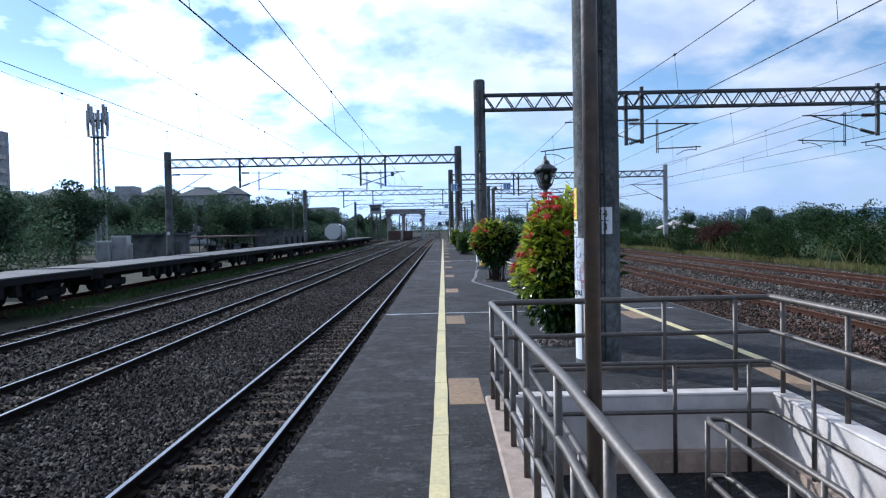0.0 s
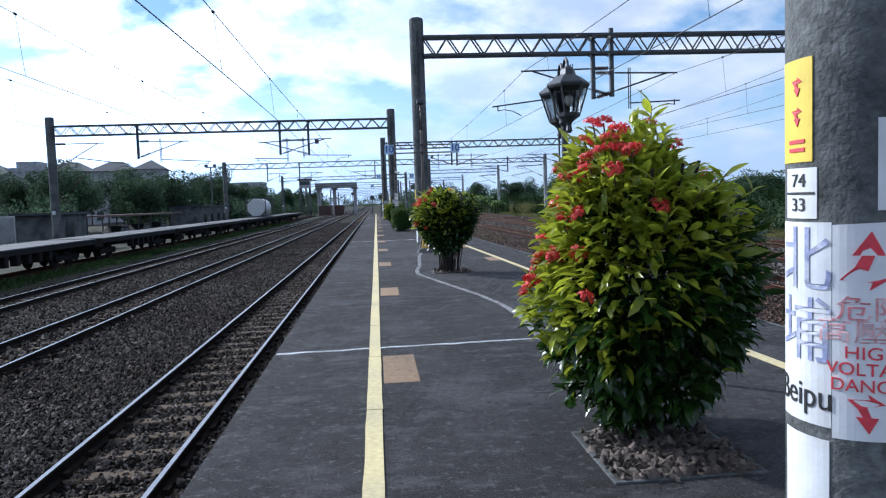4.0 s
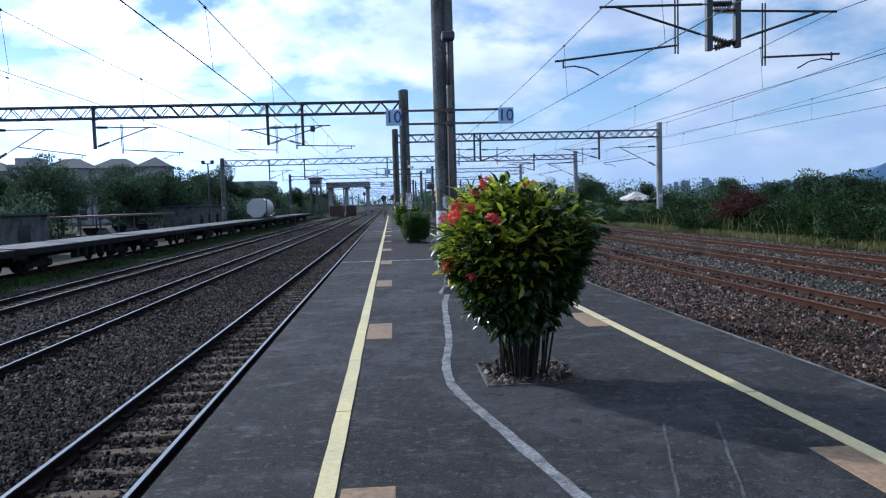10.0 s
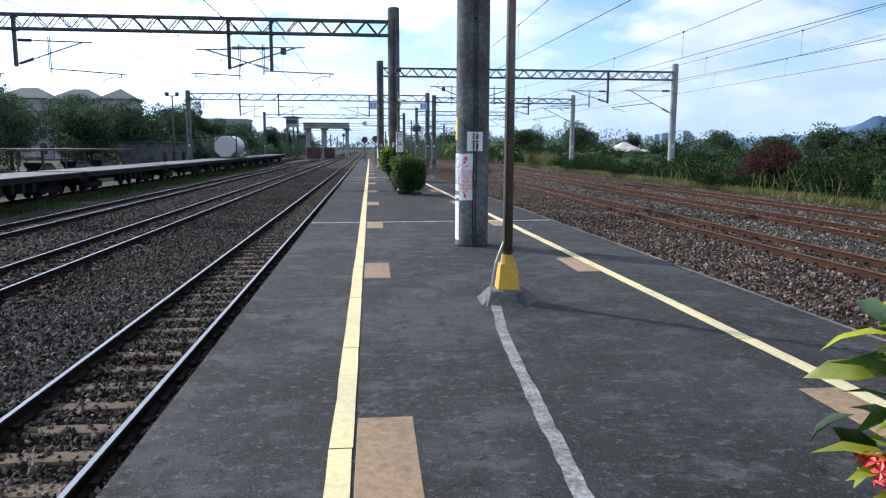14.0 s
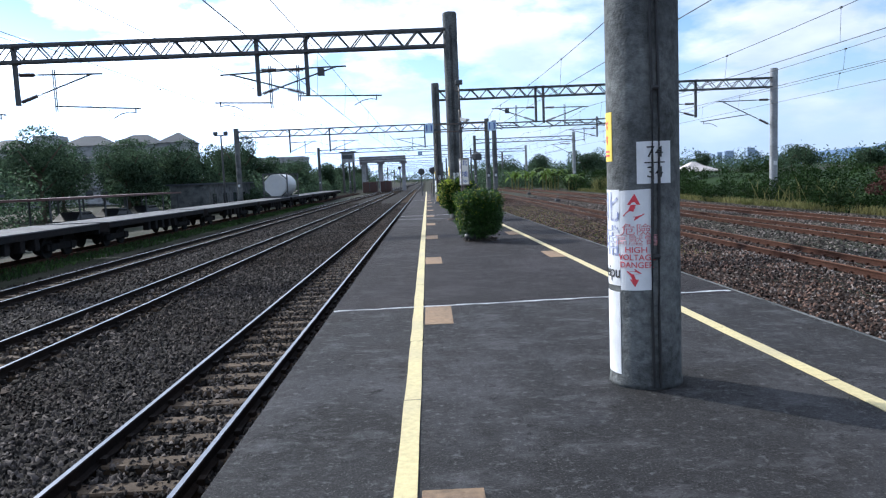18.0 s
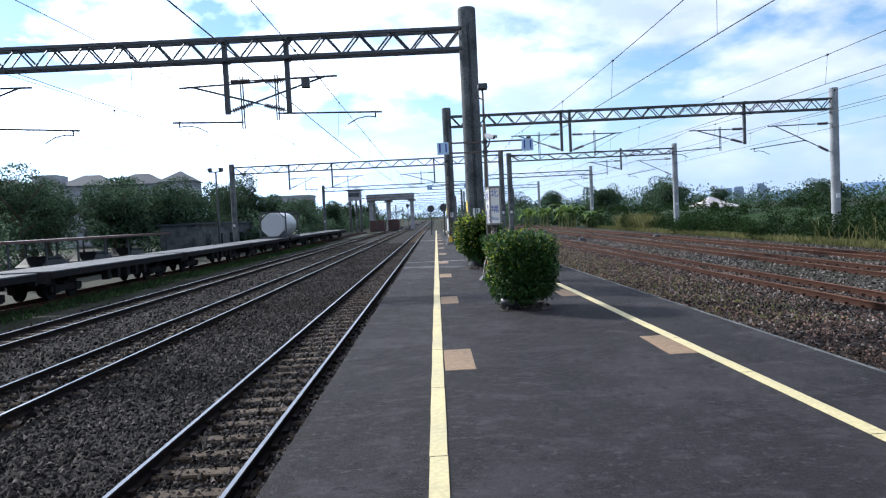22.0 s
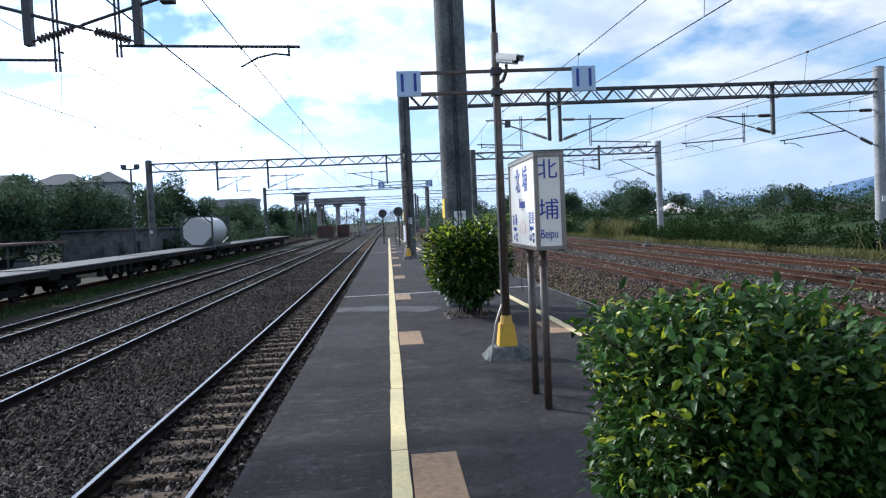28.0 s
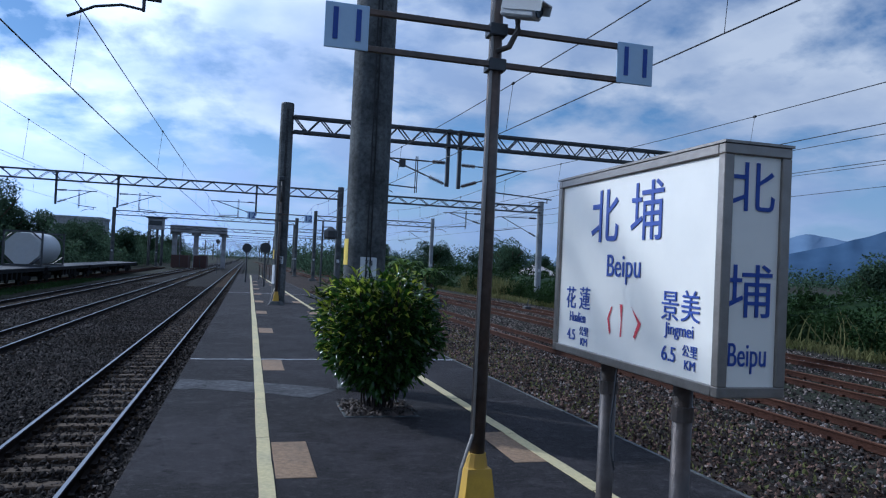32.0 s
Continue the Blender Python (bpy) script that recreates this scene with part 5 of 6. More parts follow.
part("bracket", pipe(bmesh.new(), [(0.0, -0.04, -0.12), (0.06, -0.1, -0.1), (0.1, -0.14, 0.0), (0.1, -0.13, 0.07)], 0.02, 8), STEEL, cc_)

# ---- station name box ----
bx = thing("station_sign", "white light box with blue station name on two posts", "station sign", (1.12, 44.08, 0))
BW, BL, B0, B1_ = 0.235, 1.17, 1.32, 2.07
part("panel", boxes((0.012, 0.03, B0 + 0.03, BW - 0.012, BL - 0.03, B1_ - 0.03)), LIGHT_PANEL, bx, "white acrylic panel")
part("side_panel", boxes((0.03, 0.012, B0 + 0.03, BW - 0.03, 0.029, B1_ - 0.03)), LIGHT_PANEL, bx)
fr = []
for z in (B0, B1_ - 0.032):
    fr += [(0, 0, z, BW, 0.033, z + 0.032), (0, BL - 0.033, z, BW, BL, z + 0.032), (0, 0.033, z, 0.033, BL - 0.033, z + 0.032), (BW - 0.033, 0.033, z, BW, BL - 0.033, z + 0.032)]
for x, y in ((0, 0), (BW - 0.033, 0), (0, BL - 0.033), (BW - 0.033, BL - 0.033)):
    fr.append((x, y, B0 + 0.032, x + 0.033, y + 0.033, B1_ - 0.032))
for f in fr:
    part("frame_bar", boxes(f, bevel=0.003), ALU, bx)
part("lid", boxes((-0.004, -0.004, B1_, BW + 0.004, BL + 0.004, B1_ + 0.008)), ALU, bx)
for y in (0.34, 0.86):
    part("post", tube(bmesh.new(), (BW / 2, y, 0), (BW / 2, y, B0), 0.033, seg=12), BROWN_POLE, bx, "brown steel post", smooth=True)
    part("post_collar", tube(bmesh.new(), (BW / 2, y, B0 - 0.14), (BW / 2, y, B0 - 0.09), 0.038, seg=12), BROWN_POLE, bx)


def face_text(text, h, u, v, mat=INK_BLUE, squeeze=1.0, bold=0.0):
    """Lettering on the long face: u along it from the far end, v from its foot, in parts of it."""
    letters("face_text", text, h, mat, bx, pose(0.0095, BL * (1 - u), B0 + (B1_ - B0) * v, 90, 0, -90), squeeze, None, bold)


face_text("北", 0.165, 0.362, 0.742, bold=0.001)
face_text("埔", 0.165, 0.626, 0.745)
face_text("Beipu", 0.088, 0.497, 0.50, squeeze=0.95)
face_text("花", 0.072, 0.130, 0.309)
face_text("蓮", 0.072, 0.240, 0.312)
face_text("Hualien", 0.042, 0.188, 0.211, squeeze=0.85)
face_text("4.5", 0.046, 0.143, 0.109)
face_text("公里", 0.030, 0.242, 0.137)
face_text("KM", 0.032, 0.245, 0.081)
face_text("景", 0.078, 0.768, 0.327)
face_text("美", 0.078, 0.865, 0.331)
face_text("Jingmei", 0.042, 0.816, 0.235, squeeze=0.95)
face_text("6.5", 0.050, 0.769, 0.124)
face_text("公里", 0.030, 0.868, 0.151)
face_text("KM", 0.031, 0.870, 0.095)
for u, pts in ((0.408, [(0.03, 0.05), (0, 0), (0.02, -0.06), (0.03, -0.05), (0.015, 0.0), (0.035, 0.045)]), (0.497, [(-0.012, 0.06), (0.008, 0.06), (0.006, -0.06), (-0.004, -0.06), (0.001, 0.0)]),
               (0.593, [(-0.035, 0.05), (0.03, 0), (-0.01, -0.06), (-0.02, -0.05), (0.008, 0.0), (-0.045, 0.06)])):
    bm = bmesh.new()
    f = bm.faces.new([bm.verts.new((x, y, 0)) for x, y in pts])
    bmesh.ops.triangulate(bm, faces=[f])
    ob = part("red_arrow", bm, INK_RED, bx, "peeling red arrow")
    ob.matrix_basis = pose(0.0095, BL * (1 - u), B0 + 0.75 * 0.235, 90, 0, -90)
for txt, h, v, sq in (("北", 0.118, 0.817, 1.0), ("埔", 0.124, 0.403, 1.0), ("Beipu", 0.072, 0.164, 0.62)):
    letters("side_text", txt, h, INK_BLUE, bx, pose(BW / 2 - 0.012, 0.0095, B0 + 0.75 * v, 90, 0, 0), sq)
part("loose_wire", pipe(bmesh.new(), [(0.02, 0.62, B0), (0.0, 0.6, B0 - 0.12), (-0.02, 0.58, B0 - 0.2), (-0.03, 0.55, B0 - 0.3), (-0.02, 0.54, B0 - 0.36)], 0.004, 5), CABLE, bx)

# ---- bushes on the platform ----


def flower_mesh(seed):
    """A domed head of many small four-petalled florets."""
    rng = np.random.default_rng(seed)
    bm = bmesh.new()
    for k in range(58):
        d = Vector(rng.normal(0, 1, 3))
        d.z = abs(d.z) * 0.8 + 0.12
        d.normalize()
        p = Vector((d.x * 0.062, d.y * 0.062, d.z * 0.045)) * (0.7 + 0.5 * rng.random())
        s = d.orthogonal().normalized()
        u = d.cross(s)
        t = rng.random() * 1.57
        root = bm.verts.new(p * 0.3)
        for w in range(4):
            a = t + w * 1.57
            e = s * math.cos(a) + u * math.sin(a)
            f = s * -math.sin(a) + u * math.cos(a)
            l = 0.0135 * (0.8 + 0.5 * rng.random())
            v = [bm.verts.new(q) for q in (p, p + e * l * 0.55 + f * 0.0042 + d * 0.001, p + e * l - d * 0.002, p + e * l * 0.55 - f * 0.0042 + d * 0.001)]
            bm.faces.new(v)
            if w == 0:
                bm.faces.new((root, v[0], v[1]))
    return mesh_of(bm, "flower_head", FLOWER)


FLOWERS = [flower_mesh(k) for k in (1, 2, 3)]


def big_leaf(seed, mat):
    rng = np.random.default_rng(seed)
    bm = bmesh.new()
    rows = []
    for i, (t, w) in enumerate(((0, 0.05), (0.18, 0.6), (0.42, 1.0), (0.68, 0.85), (0.88, 0.4), (1.0, 0.02))):
        z = -0.18 * t * t + 0.05 * t
        rows.append([bm.verts.new((w * 0.5 * s * 0.30, t, z + (0.05 * w if s else 0))) for s in (-1, 0, 1)])
    for a, b in zip(rows, rows[1:]):
        for k in range(2):
            bm.faces.new((a[k], a[k + 1], b[k + 1], b[k]))
    return mesh_of(bm, "leaf", mat, True)


LEAF_MESHES = [big_leaf(k, m) for k, m in ((1, LEAF_Y), (2, LEAF_D), (3, LEAF_D))]


def bush(x, y, base_r, r, z_low, z_top, label, seed, n, leaf, bright, flowers, big=0, boxy=False, stems=16, sprigs=0, taper=0.0, side_y=0.05):
    """A many-stemmed shrub: woody stems from a narrow foot, leaves round the shoots, flower heads on top."""
    rng = np.random.default_rng(seed)
    b = thing("bush", label, "bush", (x, y, 0), group="platform bushes")
    zc, zh = (z_low + z_top) / 2, (z_top - z_low) / 2
    lobes = rng.normal(0, 1, (26, 3))
    lobes /= np.linalg.norm(lobes, axis=1, keepdims=True)

    def shell(d, f):
        """Surface point in direction d, uneven by lobes."""
        bumps = np.max(np.clip(d @ lobes.T, 0, 1) ** 10, axis=1, keepdims=True)
        if boxy:
            k = (0.84 + 0.24 * bumps) / np.power(np.sum(np.abs(d) ** 4.4, axis=1, keepdims=True), 1 / 4.4)
        else:
            k = 0.80 + 0.28 * bumps
        p = d * k * f * np.array((r, r, zh))
        if boxy:
            p[:, :2] *= (0.84 + 0.2 * np.clip((p[:, 2:] + zh) / (2 * zh), 0, 1))
        else:
            p[:, :2] *= (0.78 + 0.26 * np.clip((p[:, 2:] + zh) / (2 * zh), 0, 1) ** 0.7)
        p[:, :2] *= 1 - taper * np.clip(p[:, 2:] / zh, 0, 1)
        return p + np.array((0, 0, zc))

    bm = bmesh.new()
    for k in range(stems):
        a = 6.283 * k / stems + rng.random()
        e = Vector((r * rng.uniform(0.2, 0.85) * math.cos(a), r * rng.uniform(0.2, 0.85) * math.sin(a), z_top - rng.uniform(0.1, 0.6) * zh))
        f = Vector((base_r * math.cos(a) * rng.random(), base_r * math.sin(a) * rng.random(), 0))
        m1 = f.lerp(e, 0.4) + Vector((0, 0, 0.12 * z_top))
        pipe(bm, [f, f.lerp(m1, 0.5) + Vector((0.01, 0.01, 0.03)), m1, m1.lerp(e, 0.6) + Vector((0, 0, 0.04)), e], 0.010 if leaf > 0.07 else 0.008, 5)
    tagged(part("woody_core", bm, STEM, b, "dark woody stems"), kind="stuff")
    d = rng.normal(0, 1, (n, 3))
    d /= np.linalg.norm(d, axis=1, keepdims=True)
    f = (1 + (0.075 if boxy else 0.05) * rng.normal(0, 1, (n, 1))) * (1 - 0.55 * rng.random((n, 1)) ** 2.2)
    p = shell(d, f)
    out = d * np.array((1, 1, 0.55)) * (0.6 if boxy else 1.0) + rng.normal(0, 0.8 if boxy else 0.45, (n, 3)) + np.array((0, 0, 0.15))
    # Yellow leaves favour top, skin and sun side: sunlight put into leaf colour.
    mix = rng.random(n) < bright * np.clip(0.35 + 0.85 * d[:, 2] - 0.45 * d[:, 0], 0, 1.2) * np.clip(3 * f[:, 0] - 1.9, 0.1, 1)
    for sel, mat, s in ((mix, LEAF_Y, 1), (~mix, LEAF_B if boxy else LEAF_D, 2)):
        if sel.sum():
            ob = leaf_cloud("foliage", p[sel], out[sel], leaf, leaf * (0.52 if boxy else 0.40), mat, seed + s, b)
            tagged(ob, "yellow-green leaves set where the sun falls" if s == 1 else "dark green leaves", kind="stuff")
    if big:
        d = rng.normal(0, 1, (big, 3))
        d[:, 0] -= 0.5
        d[:, 1] -= 0.7
        d[:, 2] += 0.25
        d /= np.linalg.norm(d, axis=1, keepdims=True)
        p = shell(d, rng.uniform(0.93, 1.08, (big, 1)))
        for q, w in zip(p, d):
            # Likewise brighter high up and towards -x, as if the sun lit them.
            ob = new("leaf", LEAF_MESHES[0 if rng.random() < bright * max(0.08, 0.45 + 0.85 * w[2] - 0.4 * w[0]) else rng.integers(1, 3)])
            ob.parent = b
            az = math.atan2(w[1], w[0]) + rng.normal(0, 0.6)
            ob.matrix_basis = Matrix.LocRotScale(Vector(q), Euler((rng.normal(0.15, 0.4), rng.normal(0, 0.4), az - math.pi / 2)), Vector([leaf * rng.uniform(0.8, 1.25)] * 3))
    for k in range(sprigs):
        d = np.array([[rng.normal(-0.25, 0.6), rng.normal(-0.25, 0.6), rng.uniform(0.15, 1.0)]])
        d /= np.linalg.norm(d)
        p0, p1 = Vector(shell(d, 0.85)[0]), Vector(shell(d, rng.uniform(1.12, 1.28))[0]) + Vector((0, 0, 0.06))
        part("sprig", pipe(bmesh.new(), [p0, p0.lerp(p1, 0.5) + Vector((0, 0, 0.015)), p1], 0.004, 5), BARK, b)
        for i in range(9):
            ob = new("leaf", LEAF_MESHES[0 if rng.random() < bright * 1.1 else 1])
            ob.parent = b
            ob.matrix_basis = Matrix.LocRotScale(p0.lerp(p1, 0.4 + 0.6 * i / 8), Euler((rng.normal(0.25 + 0.06 * i, 0.2), rng.normal(0, 0.3), i * 2.4 + rng.random())), Vector([leaf * rng.uniform(0.8, 1.3)] * 3))
    for k in range(flowers):
        d = np.array([[rng.normal(-0.25, 0.6), rng.normal(-0.25, 0.55), rng.uniform(0.45, 1.1)]] if k % 4 else [[rng.normal(-0.9, 0.2), rng.normal(side_y, 0.4), rng.uniform(-0.3, 0.55)]])
        d /= np.linalg.norm(d)
        q = shell(d, 1.10)[0] + np.array((0, 0, 0.03))
        ob = new("flower_head", FLOWERS[k % 3])
        ob.parent = b
        ob.matrix_basis = Matrix.LocRotScale(Vector(q), Euler((d[0][1] * -0.8, d[0][0] * 0.8, k)), Vector([rng.uniform(0.75, 1.15)] * 3))
        tubes = tube(bmesh.new(), Vector(q) * 0.93 + Vector((0, 0, 0.02)), Vector(q), 0.005, seg=5)
        part("flower_stalk", tubes, BARK, b)
    return b


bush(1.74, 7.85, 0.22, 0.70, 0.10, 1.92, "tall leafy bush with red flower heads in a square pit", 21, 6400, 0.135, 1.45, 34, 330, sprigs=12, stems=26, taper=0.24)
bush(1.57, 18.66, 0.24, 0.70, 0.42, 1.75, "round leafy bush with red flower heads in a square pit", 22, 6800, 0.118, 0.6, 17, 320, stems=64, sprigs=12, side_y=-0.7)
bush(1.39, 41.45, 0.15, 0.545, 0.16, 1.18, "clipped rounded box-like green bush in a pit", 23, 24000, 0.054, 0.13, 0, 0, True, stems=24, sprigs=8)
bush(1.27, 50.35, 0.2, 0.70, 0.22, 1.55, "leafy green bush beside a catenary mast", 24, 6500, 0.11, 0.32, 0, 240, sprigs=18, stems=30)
PEBBLE = material("pebble", (0.12, 0.095, 0.08), 0.8, var=0.3, scale=14, bump=0.3, second=(0.07, 0.05, 0.042), amount=0.8, island=0.5)
MULCH = material("pit_mulch", (0.05, 0.04, 0.032), 0.95, var=0.5, scale=30, bump=0.8, bscale=50)
LITTER = material("leaf_litter", (0.075, 0.06, 0.05), 0.9, var=0.3, scale=20, bump=0, island=0.6)
for k, (x, y, s) in enumerate(((1.70, 7.42, 0.4), (1.64, 18.82, 0.40), (1.40, 41.45, 0.40), (1.27, 50.35, 0.38))):
    pit = thing("planting_pit", "square planting pit with dark soil and dry leaves", "planting pit", (x, y, 0), group="planting pits")
    part("soil", boxes((-s, -s, -0.02, s, s, 0.008)), MULCH, pit)
    rng = np.random.default_rng(40 + k)
    n = 420
    p = np.stack([rng.uniform(-s, s, n), rng.uniform(-s, s, n), rng.uniform(0.008, 0.05, n)], 1)
    q = rng.normal(0, 1, (n, 3))
    q[:, 2] *= 0.35
    tagged(leaf_cloud("litter", p, q, 0.06, 0.03, LITTER, 60 + k, pit), kind="stuff")
    if k != 2:
        pebbles = stones("gravel", 190, lambda r, m: (r.uniform(-s, s, m), r.uniform(-s, s, m)), lambda u, v: np.full(len(u), 0.012), PEBBLE, (0.022, 0.055), "grey-brown pebbles in the planting pit", 160 + k)
        del pebbles["category"]
        pebbles.parent = pit
    for xa, ya, xb, yb in () if k == 2 else ((-s - 0.03, -s - 0.03, s + 0.03, -s), (-s - 0.03, s, s + 0.03, s + 0.03), (-s - 0.03, -s, -s, s), (s, -s, s + 0.03, s)):
        part("pit_edge", boxes((xa, ya, -0.03, xb, yb, 0.012), bevel=0.004), CONCRETE, pit)
pot = solid("plant_pot", lathe(bmesh.new(), [(0.10, 0), (0.14, 0.04), (0.16, 0.10), (0.15, 0.16), (0.10, 0.20)], 20), POT_BLACK, "black rounded pot in the planting pit", "pot", (1.17, 41.28, 0.008), smooth=True)

# ---- undergrowth on the right ----


def thicket(name, label, n, xr, yr, hfun, leaf, mat, seed):
    """Dense undergrowth: leaves in clumps through an uneven volume, thickest at its skin."""
    rng = np.random.default_rng(seed)
    m = n // 90
    y = rng.uniform(*yr, m)
    x = xr[0] + (xr[1] - xr[0]) * rng.random(m) ** 1.5 + 0.6 * np.sin(y * 0.4)
    c = np.stack([x, y, -1.0 + (hfun(x, y) + 0.75) * rng.random(m) ** 0.55], 1)
    k = rng.integers(0, m, n)
    d = rng.normal(0, 1, (n, 3))
    d /= np.linalg.norm(d, axis=1, keepdims=True)
    p = c[k] + d * rng.uniform(0.28, 0.62, m)[k][:, None] * rng.random((n, 1)) ** 0.4 * (leaf / 0.17) ** 0.6
    p[:, 2] = np.maximum(p[:, 2], -0.95)
    return tagged(leaf_cloud(name, p, d + np.array((0, 0, 0.35)), leaf, leaf * 0.6, mat, seed, plain=True), label, "undergrowth", kind="stuff")


def hedge_h(x, y):
    """The thicket's top: uneven, higher towards its back and near y = 40."""
    return 0.30 + 0.26 * np.sin(y * 0.31) + 0.24 * np.sin(y * 0.83 + 1) + 0.22 * np.sin(x * 1.7 + y * 0.43) + 0.16 * np.sin(y * 2.3 + x) + 0.15 * (x - 21) * (1 + 0.4 * np.exp(-((y - 42) / 14) ** 2)) + 0.35 * np.exp(-((y - 42) / 14) ** 2)


thicket("undergrowth", "dense dark green undergrowth beside the sidings", 150000, (20.9, 30.0), (8, 112), hedge_h, 0.17, LEAF_HEDGE, 71)
thicket("undergrowth", "dense dark green undergrowth further along", 40000, (20.5, 34.0), (112, 260), lambda x, y: hedge_h(x, y) * 0.8 + 0.5, 0.32, LEAF_HEDGE, 72)
# the thicket's dark core, so that no sky shows through its foot
cm = bmesh.new()
rows = [[cm.verts.new((x + 0.5 * math.sin(y * 0.4), y, z)) for x, z in ((22.3, -1.1), (22.9, 0.05 + 0.25 * math.sin(y * 0.31)), (25.5, 0.7 + 0.3 * math.sin(y * 0.31)), (34, 0.9), (36, -1.1))] for y in np.arange(4, 262, 3.0)]
for a, b in zip(rows, rows[1:]):
    for k in range(4):
        cm.faces.new((a[k], a[k + 1], b[k + 1], b[k]))
solid("undergrowth_core", cm, LEAF_HEDGE, "dark inner mass of the undergrowth", "undergrowth", kind="structure")


def blades(name, label, n, xf, yr, h, mat, seed):
    rng = np.random.default_rng(seed)
    y = rng.uniform(*yr, n)
    x = xf[0] + (xf[1] - xf[0]) * rng.random(n)
    p = np.stack([x, y, np.full(n, -0.95)], 1)
    d = rng.normal(0, 0.25, (n, 3)) + np.array((0, 0, 1.0))
    return tagged(leaf_cloud(name, p, d, h, 0.05, mat, seed, None, 0.18), label, "grass", kind="stuff")


blades("dry_grass", "tall dry yellow-green grass at the edge of the sidings", 9000, (20.0, 21.2), (6, 120), 0.42, DRY_GRASS, 81)
blades("bare_stalks", "pale bare stalks along the foot of the undergrowth", 150, (20.8, 21.4), (24, 70), 1.5, DRY_GRASS, 85)
blades("reed_clump", "tall pale reed clump beside the sidings", 2600, (20.2, 22.6), (24, 30), 1.7, DRY_GRASS, 86)
blades("reed_clump", "pale reed clump below the banana plants", 900, (20.4, 22.0), (100, 112), 1.7, DRY_GRASS, 82)
blades("platform_weeds", "short weeds in the ballast beside the platform", 5200, (4.0, 8.2), (44, 80), 0.11, DRY_GRASS, 83)
blades("siding_grass", "low green grass by the flat wagons", 9000, (-14.0, -12.2), (20, 110), 0.16, LEAF_HEDGE, 84)


def banana_plant(x, y, h, seed):
    """A clump of broad arching leaves on pale stems."""
    rng = np.random.default_rng(seed)
    t = thing("banana_plant", "pale green banana plant with broad arching leaves", "banana plant", (x, y, -1.0), group="banana plants")
    for k in range(3):
        part("stem", tube(bmesh.new(), (0.5 * k - 0.5, 0.2 * k, 0), (0.6 * k - 0.6, 0.2 * k, h * 0.55), 0.11, 0.07, 8), DRY_GRASS, t)
    for k in range(15):
        a = rng.uniform(0, 6.283)
        bm = bmesh.new()
        rows_ = []
        L = h * rng.uniform(0.5, 0.75)
        up = rng.uniform(0.5, 1.3)
        for i in range(7):
            u = i / 6
            o = Vector((math.cos(a) * L * u * 0.75, math.sin(a) * L * u * 0.75, h * 0.5 + L * (up * u - 0.95 * u * u)))
            wd = 0.30 * math.sin(math.pi * min(1, 0.12 + 0.86 * u))
            sd = Vector((-math.sin(a), math.cos(a), 0)) * wd
            rows_.append([bm.verts.new(o - sd), bm.verts.new(o - Vector((0, 0, 0.06))), bm.verts.new(o + sd)])
        for p, q in zip(rows_, rows_[1:]):
            for i in range(2):
                bm.faces.new((p[i], p[i + 1], q[i + 1], q[i]))
        f = part("leaf", bm, LEAF_BANANA, t, smooth=True)
        f.location = (0.55 * (k % 3) - 0.55, 0.2 * (k % 3), 0)
    return t


for k, (x, y, h) in enumerate(((17.4, 128, 4.6), (19.2, 131, 4.2), (16.0, 136, 4.4), (20.4, 124, 3.4), (14.6, 142, 4.0))):
    banana_plant(x, y, h, 120 + k)

k = 0
for x, y, h, w in ((36, 66, 5.5, 5), (44, 84, 6.5, 6), (33, 131, 7.5, 7), (39, 150, 9, 9), (30, 160, 8, 8), (80, 232, 9, 8), (60, 120, 6, 6), (72, 160, 7, 7), (26, 190, 8, 8), (22, 215, 9, 9), (45, 215, 10, 10), (64, 240, 10, 10), (90, 200, 8, 9), (100, 140, 6, 6), (35, 250, 10, 10), (80, 100, 5, 6), (60, 76, 4.5, 6), (48, 52, 4.2, 5), (38, 40, 3.8, 5), (30, 28, 3.4, 4)):
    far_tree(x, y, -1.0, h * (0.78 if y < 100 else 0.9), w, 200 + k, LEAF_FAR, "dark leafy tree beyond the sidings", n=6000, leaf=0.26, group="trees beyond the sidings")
    k += 1

far_tree(23.0, 57.0, -1.0, 3.1, 5.0, 150, LEAF_RED, "withered reddish shrub among the undergrowth", n=9000, leaf=0.13, group="")

# ---- left side: trees, houses, tower ----
for x, y, h, w in ((-27, 36, 6.0, 7), (-31, 46, 6.5, 8), (-33, 62, 7.5, 8), (-30, 100, 6.5, 5), (-29.5, 96, 7.2, 7), (-32, 104, 8, 8), (-41, 106, 8.4, 9), (-36, 112, 8.6, 9), (-46, 112, 8.6, 10), (-29, 114, 8.0, 7), (-29, 108, 8, 8), (-26, 127, 9.0, 8), (-31, 134, 9.4, 9), (-38, 96, 9, 9), (-44, 80, 8, 9), (-42, 60, 7, 8), (-38, 44, 6.5, 8), (-36, 28, 6, 8), (-30, 20, 5.5, 7), (-48, 104, 9, 10),
                   (-24, 130, 6.5, 7), (-30, 140, 7.5, 8), (-23, 150, 6.2, 7), (-27, 165, 7, 8), (-22, 180, 6.5, 7), (-30, 195, 8, 9), (-23, 215, 7, 8), (-28, 240, 8, 9), (-22, 270, 8, 9), (-56, 90, 8, 10), (-62, 110, 9, 10)):
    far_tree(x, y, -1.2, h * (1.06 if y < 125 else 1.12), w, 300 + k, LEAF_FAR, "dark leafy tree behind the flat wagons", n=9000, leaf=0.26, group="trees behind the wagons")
    k += 1
thicket_l = np.random.default_rng(90)
n = 60000
py = thicket_l.uniform(20, 260, n)
px = -28 - 22 * thicket_l.random(n) ** 1.2
az_ = np.degrees(np.arctan2(px, py + 2))
